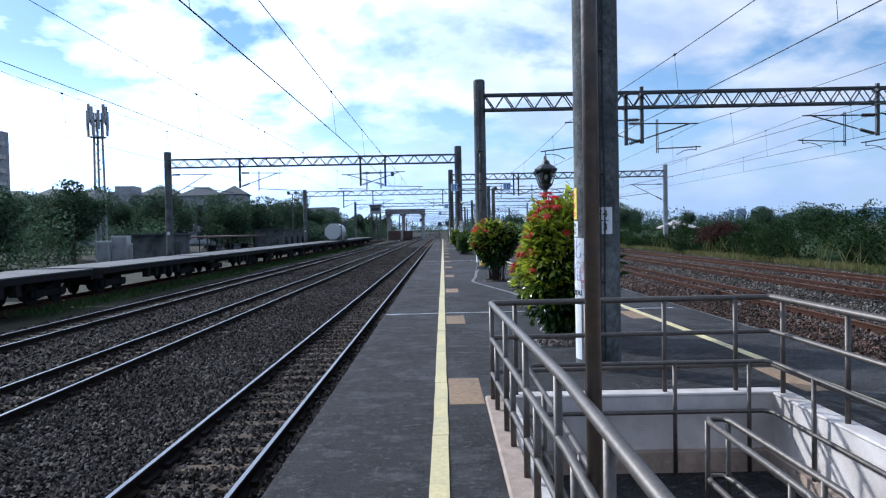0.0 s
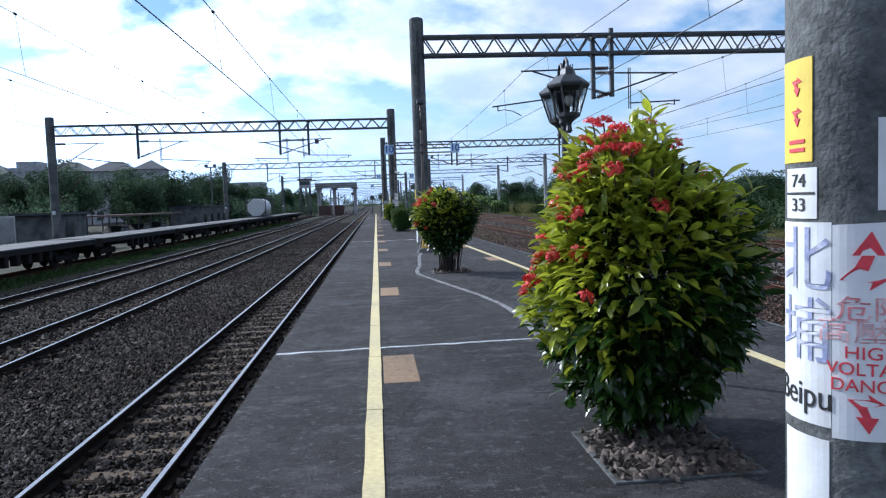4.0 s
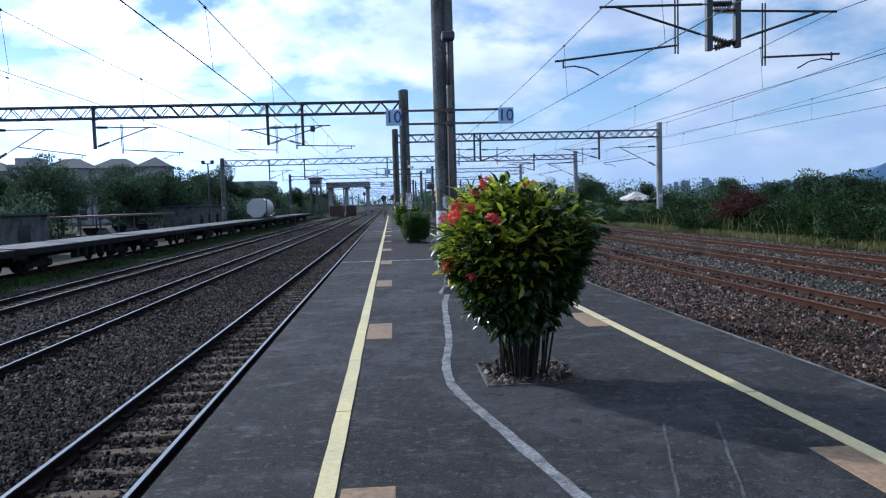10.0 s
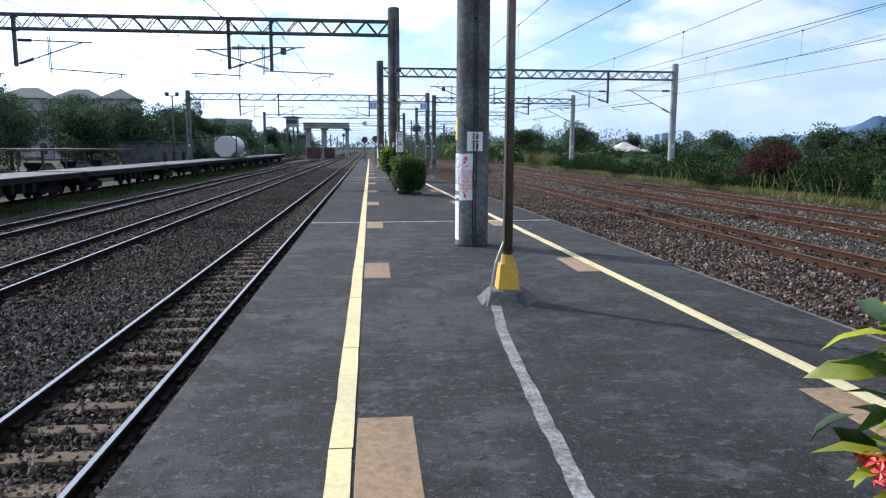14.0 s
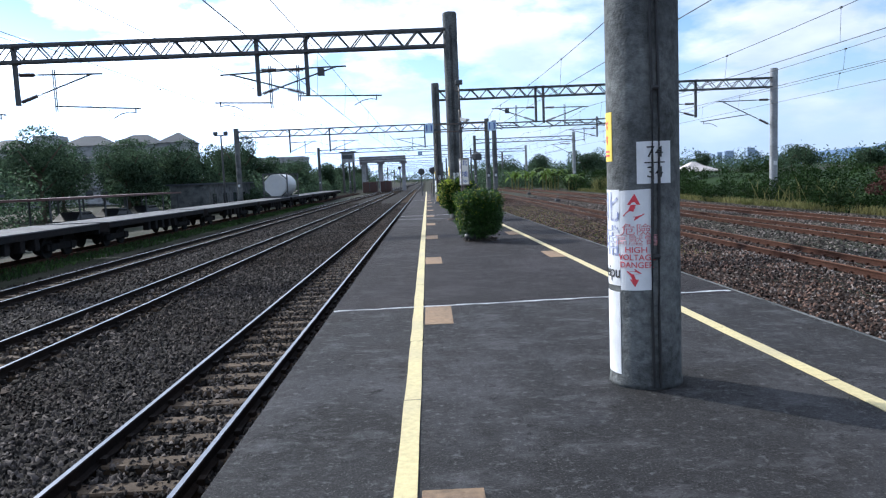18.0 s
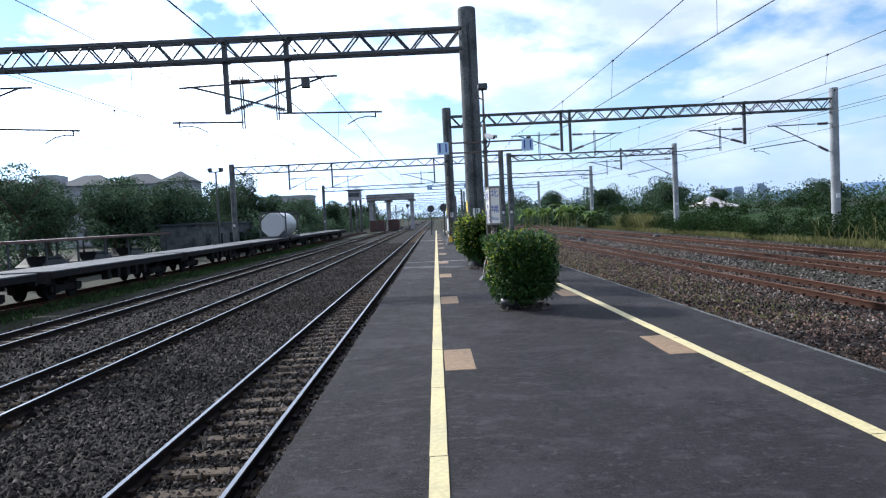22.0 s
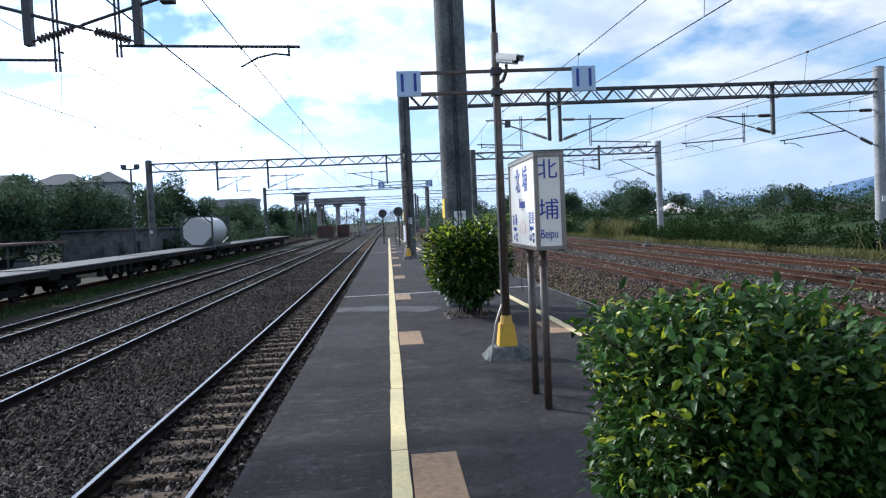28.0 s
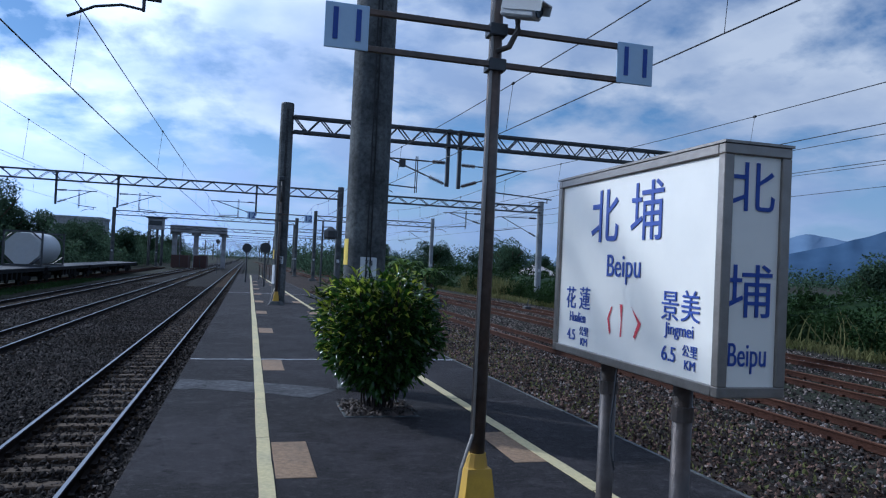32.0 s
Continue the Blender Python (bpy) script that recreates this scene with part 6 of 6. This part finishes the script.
gap = ((np.abs(az_ + 25.0) < 2.2) & (py < 84)) | ((np.abs(az_ + 18.9) < 1.5) & (py < 150))
px, py = px[~gap], py[~gap]
n = len(px)
pz = -1.2 + (4.2 + 0.8 * np.sin(py * 0.25)) * thicket_l.random(n) ** 0.8
tagged(leaf_cloud("shrubs", np.stack([px, py, pz], 1), thicket_l.normal(0, 1, (n, 3)) + np.array((0.5, -0.3, 0.4)), 0.36, 0.24, LEAF_FAR, 91, plain=True), "dark shrubs and low trees behind the wagons", "shrubs", kind="stuff")


def house(x, y, w, d, h, rz, label, flat=False):
    """A three-storey house: hipped or flat roof, cornices, balconies and arched windows."""
    b = thing("house", label, "house", (x, y, -1.2), rz, group="houses")
    part("wall", boxes((-w / 2, -d / 2, 0, w / 2, d / 2, h)), HOUSE_WALL, b)
    if flat:
        part("parapet", boxes((-w / 2 - 0.2, -d / 2 - 0.2, h, w / 2 + 0.2, d / 2 + 0.2, h + 0.9)), HOUSE_WALL, b)
        part("roof_room", boxes((-w / 3, -d / 3, h + 0.9, w / 3, d / 3, h + 2.4)), HOUSE_WALL, b)
    else:
        bm = bmesh.new()
        e = 0.6
        lo = [bm.verts.new((sx * (w / 2 + e), sy * (d / 2 + e), h)) for sx, sy in ((-1, -1), (1, -1), (1, 1), (-1, 1))]
        hi = [bm.verts.new((sx * max(0.05, w * 0.5 - 3.2), 0, h + 2.4)) for sx in (-1, 1)]
        bm.faces.new((lo[0], lo[1], hi[1], hi[0]))
        bm.faces.new((lo[1], lo[2], hi[1]))
        bm.faces.new((lo[2], lo[3], hi[0], hi[1]))
        bm.faces.new((lo[3], lo[0], hi[0]))
        bm.faces.new(lo[::-1])
        part("roof", bm, ROOF_DARK, b, "dark hipped roof")
    cols = (-0.25, 0.25) if w < 8 else (-0.32, 0, 0.32)
    for s in range(4 if h > 13 else 3):
        zz_ = 1.0 + s * 3.3
        for k in cols:
            xx = k * w
            bm = bmesh.new()
            box(bm, xx - 0.95, -d / 2 - 0.10, zz_ - 0.1, xx + 0.95, -d / 2, zz_ + 1.5)
            tube(bm, (xx, -d / 2 - 0.10, zz_ + 1.5), (xx, -d / 2, zz_ + 1.5), 0.95, seg=20)
            f = part("window", bm, HOUSE_WALL, b, "arched window in a pale surround")
            bm = bmesh.new()
            box(bm, xx - 0.75, -d / 2 - 0.14, zz_, xx + 0.75, -d / 2 - 0.104, zz_ + 1.5)
            tube(bm, (xx, -d / 2 - 0.14, zz_ + 1.5), (xx, -d / 2 - 0.104, zz_ + 1.5), 0.75, seg=20)
            part("pane", bm, WINDOW_DARK, f)
        part("balcony", boxes((-w * 0.28, -d / 2 - 1.0, zz_ - 0.6, w * 0.28, -d / 2 - 0.16, zz_ - 0.35), (-w * 0.28, -d / 2 - 1.0, zz_ - 0.35, w * 0.28, -d / 2 - 0.9, zz_ + 0.35)), HOUSE_WALL, b)
        part("cornice", boxes((-w / 2 - 0.15, -d / 2 - 0.15, 3.35 + s * 3.3, w / 2 + 0.15, d / 2 + 0.15, 3.5 + s * 3.3)), PLASTER, b)
    return b


for x, w, h, flat in ((-52.5, 6.2, 12.4, False), (-60.6, 9.4, 12.2, False), (-70.8, 9.6, 12.4, False), (-79.5, 7.0, 12.6, True), (-88.0, 9.0, 12.2, False), (-98.0, 9.2, 12.4, False), (-108.5, 9.2, 12.2, False), (-119.0, 9.2, 12.4, True)):
    house(x, 180, w, 10, h, 8, "pale three-storey house with a flat roof behind trees" if flat else "pale three-storey house with a dark hipped roof behind trees", flat)
hut = thing("hut", "small pale hut with a low hipped roof", "hut", (67, 204, -1.0))
part("wall", boxes((-4.2, -4, -0.2, 4.2, 4, 1.5)), HOUSE_WALL, hut)
bm = bmesh.new()
lathe(bm, [(7.4, 1.45), (7.4, 1.6), (3.0, 2.9), (0.5, 4.0)], 4)
bmesh.ops.rotate(bm, verts=bm.verts, matrix=Matrix.Rotation(radians(45), 3, "Z"))
part("roof", bm, PLASTER, hut, "pale hipped roof")
apt = thing("apartment_block", "tall grey apartment block far behind the trees", "building", (-108, 165, -1.2))
part("wall", boxes((-4, -6, 0, 4, 6, 28)), HOUSE_WALL, apt)
for s in range(8):
    part("balcony", boxes((3.9, -3, 2 + s * 3.2, 5.0, 3, 3.0 + s * 3.2)), PLASTER, apt)

# Lighter than the other steel: haze over the distant mast put into its grey.
MAST_GREY = material("mast_grey", (0.30, 0.32, 0.34), 0.6, 0.2, var=0.1)
tw = thing("mobile_mast", "grey three-legged mobile phone mast with antennas", "antenna mast", (-41.5, 85, -1.2))
for k in range(3):
    a = k * 2.094
    part("leg", tube(bmesh.new(), (0.72 * math.cos(a), 0.72 * math.sin(a), 0), (0.5 * math.cos(a), 0.5 * math.sin(a), 17.6), 0.13, seg=8), MAST_GREY, tw)
bm = bmesh.new()
for i in range(15):
    for k in range(3):
        a, b = k * 2.094, (k + 1) * 2.094
        z = i * 1.12
        tube(bm, (0.66 * math.cos(a), 0.66 * math.sin(a), z), (0.62 * math.cos(b), 0.62 * math.sin(b), z + 1.1), 0.03, seg=4)
part("bracing", bm, MAST_GREY, tw)
for z in (14.6, 16.6):
    part("platform", tube(bmesh.new(), (0, 0, z), (0, 0, z + 0.12), 0.95, seg=12), MAST_GREY, tw)
for k in range(12):
    a = k * 0.5236
    an = part("antenna", boxes((-0.17, -0.09, -1.15, 0.17, 0.09, 1.15), bevel=0.02), MAST_GREY, tw)
    an.matrix_basis = pose(1.15 * math.cos(a), 1.15 * math.sin(a), 15.9 + 0.75 * (k % 3), 0, 0, math.degrees(a) + 90)

# low sheds beyond the wagons
for x, y, w, d, h in ((-24.5, 112, 4, 26, 3.1), (-24.5, 60.5, 3, 5, 2.7), (-24, 30, 2.2, 1.2, 2.4)):
    b = thing("shed", "low grey trackside shed behind the wagons", "shed", (x, y, -1.2), group="sheds")
    part("wall", boxes((-w / 2, -d / 2, 0, w / 2, d / 2, h)), CONCRETE, b)
    part("roof", boxes((-w / 2 - 0.3, -d / 2 - 0.3, h, w / 2 + 0.3, d / 2 + 0.3, h + 0.15)), ROOF_DARK, b)
    for q in range(int(d / 4)):
        part("door", boxes((w / 2, -d / 2 + 1.2 + 4 * q, 0.0, w / 2 + 0.04, -d / 2 + 2.6 + 4 * q, 2.1)), WINDOW_DARK, b)

# shrubs that fill the foot of the trees further along both sides of the line
for name_, n, xa, xb, ya, yb, h, seed in (("shrubs", 26000, -27, -19.5, 112, 330, 5.0, 93), ("shrubs", 12000, 9.5, 20, 150, 330, 4.0, 94)):
    rng = np.random.default_rng(seed)
    py, px = ya + (yb - ya) * rng.random(n) ** 1.3, rng.uniform(xa, xb, n)
    pz = -1.2 + h * (0.75 + 0.25 * np.sin(py * 0.21) + 0.15 * np.sin(py * 0.57 + px)) * rng.random(n) ** 0.7
    tagged(leaf_cloud(name_, np.stack([px, py, pz], 1), rng.normal(0, 1, (n, 3)) + np.array((0, -0.4, 0.4)), 0.42, 0.28, LEAF_FAR, seed, plain=True), "dark shrubs below the trees along the line", "shrubs", kind="stuff")
# pale equipment cabinets beside the mast
for x, y, w, h in ((-34.5, 71, 1.3, 2.2), (-33.0, 71.4, 1.6, 2.7), (-31.6, 71.6, 0.8, 1.9)):
    b = thing("equipment_cabinet", "pale grey trackside equipment cabinet", "cabinet", (x, y, -1.2), group="equipment cabinets")
    part("body", boxes((-w / 2, -0.5, 0.1, w / 2, 0.5, h), bevel=0.03), TANK_WHITE, b)
    part("plinth", boxes((-w / 2 - 0.05, -0.55, 0, w / 2 + 0.05, 0.55, 0.1)), CONCRETE, b)
    part("door", boxes((-w / 2 + 0.08, -0.52, 0.2, w / 2 - 0.08, -0.5, h - 0.15)), HOUSE_WALL, b)

# open car port with parked cars beyond the wagons
RED_ROOF = material("red_brown_sheet", (0.10, 0.05, 0.045), 0.7, var=0.2, scale=4, bump=0.2)
CAR_DARK = material("dark_car_paint", (0.02, 0.022, 0.026), 0.55, 0.0, var=0.1)
cp = thing("car_port", "long low car port with a red-brown sheet roof on posts", "car port", (-25.2, 69, -1.2))
part("roof", boxes((-1.9, 0, 2.35, 1.9, 24, 2.5)), RED_ROOF, cp)
for q in range(7):
    for x in (-1.7, 1.7):
        part("post", tube(bmesh.new(), (x, 0.4 + 3.85 * q, 0), (x, 0.4 + 3.85 * q, 2.36), 0.07, seg=8), DARK_STEEL, cp)


def parked_car(y, label):
    c = thing("car", label, "car", (-25.0, y, -1.2), group="parked cars")
    bm = bmesh.new()
    prof = [(-2.1, 0.3), (2.1, 0.3), (2.15, 0.62), (1.95, 0.82), (1.1, 0.92), (0.45, 1.42), (-1.0, 1.45), (-1.85, 0.98), (-2.15, 0.85)]
    sides = [[bm.verts.new((x * (0.82 if v > 1 else 1), u, v)) for u, v in prof] for x in (-0.82, 0.82)]
    bm.faces.new(sides[0])
    bm.faces.new(sides[1][::-1])
    for i in range(len(prof)):
        j = (i + 1) % len(prof)
        bm.faces.new((sides[0][j], sides[0][i], sides[1][i], sides[1][j]))
    part("body", bm, CAR_DARK, c)
    part("side_window", boxes((0.70, -1.3, 0.98, 0.74, 0.6, 1.34)), WINDOW_DARK, c)
    for x in (-0.75, 0.75):
        for u in (-1.35, 1.35):
            part("wheel", tube(bmesh.new(), (x - 0.1, u, 0.32), (x + 0.1, u, 0.32), 0.32, seg=14), CAR_DARK, c)
    return c


for y in (76.0, 82.5, 88.5):
    parked_car(y, "dark parked car under the car port")

# trackside light mast
lm = thing("light_mast", "thin mast with two floodlights behind the wagons", "light mast", (-21.7, 102, -1.2))
part("shaft", tube(bmesh.new(), (0, 0, 0), (0, 0, 8.3), 0.12, 0.08, 10), DARK_STEEL, lm)
part("bar", boxes((-0.7, -0.05, 8.2, 0.7, 0.05, 8.3)), DARK_STEEL, lm)
for s in (-0.55, 0.55):
    part("floodlight", boxes((s - 0.2, -0.25, 8.3, s + 0.2, 0.1, 8.65), bevel=0.03), DARK_STEEL, lm)

# concrete portal over the tracks, with a cabin beside it
ob_ = thing("overbridge", "grey concrete portal bridge far down the line", "bridge", (0, 200, -1.1))
# HOUSE_WALL is paler than CONCRETE: it puts haze over the portal into the colour.
part("deck", boxes((-16.0, -2.0, 7.1, -4.9, 2.0, 8.0), bevel=0.05), HOUSE_WALL, ob_)
part("parapet", boxes((-16.0, -2.1, 8.0, -4.9, -1.95, 8.5)), HOUSE_WALL, ob_)
for x in (-15.2, -11.0, -5.5):
    part("pier", boxes((x - 0.45, -0.8, 0, x + 0.45, 0.8, 7.1), (x - 0.9, -1.0, 6.6, x + 0.9, 1.0, 7.1)), HOUSE_WALL, ob_)
cab = thing("signal_cabin", "small dark cabin raised on posts beside the line", "cabin", (-18.2, 194, -1.1))
part("room", boxes((-1.4, -1.4, 7.2, 1.4, 1.4, 9.4)), HOUSE_WALL, cab)
part("roof", boxes((-1.8, -1.8, 9.4, 1.8, 1.8, 9.65)), ROOF_DARK, cab)
part("window", boxes((-1.2, -1.44, 8.0, 1.2, -1.40, 8.9)), WINDOW_DARK, cab)
for sx in (-1.2, 1.2):
    for sy in (-1.2, 1.2):
        part("post", tube(bmesh.new(), (sx, sy, 0), (sx, sy, 7.2), 0.14, seg=8), DARK_STEEL, cab)
RED_BOX = material("red_brown_box", (0.07, 0.034, 0.028), 0.7, var=0.2, scale=3, bump=0.15)
for x, y, w in ((-12.6, 186, 3.0), (-9.4, 192, 2.4)):
    b = thing("freight_box", "red-brown freight container standing beside the tracks", "container", (x, y, -1.15), group="freight boxes")
    part("body", boxes((-w / 2, -3, 0.15, w / 2, 3, 2.5), bevel=0.04), RED_BOX, b)
    part("door_bar", boxes((-0.06, -3.04, 0.3, 0.06, -3.0, 2.4)), DARK_STEEL, b)
    for k in (-1, 1):
        part("skid", boxes((k * w * 0.35 - 0.1, -2.8, 0, k * w * 0.35 + 0.1, 2.8, 0.15)), DARK_STEEL, b)
flats = thing("apartment_block", "pale low apartment block behind the trees", "building", (-42, 236, -1.2))
part("wall", boxes((-7, -5, 0, 7, 5, 10.0)), HOUSE_WALL, flats)
part("parapet", boxes((-7.2, -5.2, 10.0, 7.2, 5.2, 10.6)), HOUSE_WALL, flats)
for s in range(3):
    for k in range(5):
        part("window", boxes((-5.6 + 2.6 * k, -5.05, 1.3 + 3.1 * s, -4.4 + 2.6 * k, -5.0, 2.5 + 3.1 * s)), WINDOW_DARK, flats)

# signals and small things far along the platform
for x, y, h in ((-0.36, 90, 2.0), (0.66, 84, 2.0), (-4.6, 150, 4.5)):
    s = thing("signal_post", "dark round railway signal on a thin post", "signal", (x, y, 0 if y < 100 else -1.1), group="signals")
    part("shaft", tube(bmesh.new(), (0, 0, 0), (0, 0, h), 0.05, seg=8), DARK_STEEL, s)
    hd = part("head", tube(bmesh.new(), (0, -0.05, h + 0.2), (0, 0.02, h + 0.2), 0.30, seg=20), DARK_STEEL, s)
    part("hood", tube(bmesh.new(), (0, -0.22, h + 0.2), (0, -0.05, h + 0.2), 0.11, seg=12), DARK_STEEL, hd)
s = thing("siren", "dark bell-shaped loudspeaker on a thin mast", "loudspeaker", (4.0, 86, -0.9))
part("shaft", tube(bmesh.new(), (0, 0, 0), (0, 0, 4.9), 0.06, seg=8), DARK_STEEL, s)
part("horn", lathe(bmesh.new(), [(0.36, 3.85), (0.42, 3.95), (0.42, 4.35), (0.2, 4.5), (0.06, 4.6)], 12, (0.5, 0, 0)), DARK_STEEL, s)
part("arm", tube(bmesh.new(), (0, 0, 4.55), (0.5, 0, 4.58), 0.03, seg=6), DARK_STEEL, s)
for x, y in ((12.4, 111), (11.3, 85.6), (20.8, 110), (16.8, 84.5)):
    s = thing("point_lever", "small dark point lever beside the siding", "point lever", (x, y, -0.95), group="point levers")
    part("box", boxes((-0.2, -0.25, 0, 0.2, 0.25, 0.3), bevel=0.03), DARK_STEEL, s)
    part("lever", tube(bmesh.new(), (0, 0, 0.25), (0.1, 0, 0.75), 0.03, seg=6), DARK_STEEL, s)
# thin rail posts near the platform's far end
for k in range(7):
    solid("marker_post", tube(bmesh.new(), (0, 0, 0), (0, 0, 1.1), 0.035, seg=8), BROWN_POLE, "thin brown post near the platform end", "post", (0.55 + 0.25 * k, 96 + 0.3 * k, 0), group="marker posts")

# far woods that close the view along the line
def far_woods(name, n, xr, yr, h, leaf, seed, mat):
    rng = np.random.default_rng(seed)
    x, y = rng.uniform(*xr, n), rng.uniform(*yr, n)
    top = h * (0.62 + 0.22 * np.sin(x * 0.11 + seed) + 0.16 * np.sin(x * 0.29 + y * 0.05) + 0.12 * np.sin(y * 0.17 + seed))
    z = -1.2 + top * rng.random(n) ** 0.7
    return tagged(leaf_cloud(name, np.stack([x, y, z], 1), rng.normal(0, 1, (n, 3)) + np.array((0, -0.4, 0.3)), leaf, leaf * 0.6, mat, seed, plain=True), "dark far woods beside the line", "woods", kind="stuff")


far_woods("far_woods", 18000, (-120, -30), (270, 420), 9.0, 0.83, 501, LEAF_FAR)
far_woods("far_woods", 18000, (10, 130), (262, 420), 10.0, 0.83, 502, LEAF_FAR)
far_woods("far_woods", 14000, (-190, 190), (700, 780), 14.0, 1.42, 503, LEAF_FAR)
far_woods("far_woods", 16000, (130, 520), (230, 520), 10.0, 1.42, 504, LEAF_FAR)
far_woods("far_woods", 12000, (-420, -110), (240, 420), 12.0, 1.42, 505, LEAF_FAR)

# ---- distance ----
# Nearer ridge: darker blue, with less of the painted haze.
RIDGE = material("hazy_ridge", (0.055, 0.095, 0.165), 1.0, var=0.15, scale=0.006, bump=0, second=(0.065, 0.105, 0.175), amount=0.8, stain=0.003, spec=0)


def mountains(name, mat, label, d, knots, rough, seed):
    """A ridge round the horizon. knots: (azimuth, elevation) in degrees; rough: the unevenness of its crest."""
    bm = bmesh.new()
    rows_ = []
    for i in range(221):
        az = knots[0][0] + (knots[-1][0] - knots[0][0]) * i / 220
        el = float(np.interp(az, [k[0] for k in knots], [k[1] for k in knots])) + rough * (noise.noise(Vector((az * 0.8, seed, 0))) + 0.5 * noise.noise(Vector((az * 2.6, seed, 4))))
        h = d * math.tan(radians(max(0.05, el)))
        a = radians(az)
        row = []
        for u in (0, 0.25, 0.5, 0.75, 1.0):
            dd = d * (0.9 + 0.1 * u) * (1 + 0.012 * noise.noise(Vector((az * 0.9, u * 3, seed))))
            row.append(bm.verts.new((dd * math.sin(a), dd * math.cos(a), -10 + (h + 10) * u ** 1.2)))
        rows_.append(row)
    for p, q in zip(rows_, rows_[1:]):
        for k in range(4):
            bm.faces.new((p[k], q[k], q[k + 1], p[k + 1]))
    return solid(name, bm, mat, label, "mountains", kind="structure", smooth=True)


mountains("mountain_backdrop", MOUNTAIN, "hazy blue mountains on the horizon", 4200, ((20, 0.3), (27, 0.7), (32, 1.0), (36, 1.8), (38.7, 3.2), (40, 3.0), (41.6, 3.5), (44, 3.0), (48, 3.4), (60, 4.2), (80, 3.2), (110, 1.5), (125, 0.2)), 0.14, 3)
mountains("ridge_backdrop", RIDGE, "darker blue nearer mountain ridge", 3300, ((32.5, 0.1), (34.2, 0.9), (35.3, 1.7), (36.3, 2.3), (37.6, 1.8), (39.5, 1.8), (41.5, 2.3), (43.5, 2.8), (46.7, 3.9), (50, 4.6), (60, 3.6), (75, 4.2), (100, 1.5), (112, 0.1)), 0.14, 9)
# Backlit blocks would be dark; this pale blue has the haze painted in.
SKYLINE = material("hazy_block", (0.30, 0.38, 0.50), 1.0, var=0.08, scale=0.05, bump=0, spec=0)
rng = np.random.default_rng(7)
for i in range(34):
    a = radians(rng.uniform(2, 24) if i < 24 else rng.uniform(21.5, 24.5))
    d = rng.uniform(1500, 2200)
    w, h = rng.uniform(10, 22), rng.uniform(10, 30) if i < 24 else rng.uniform(26, 40)
    b = thing("far_building", "pale hazy block on the skyline", "building", (d * math.sin(a), d * math.cos(a), -1.3), group="skyline")
    part("wall", boxes((-w / 2, -6, 0, w / 2, 6, h)), SKYLINE, b)
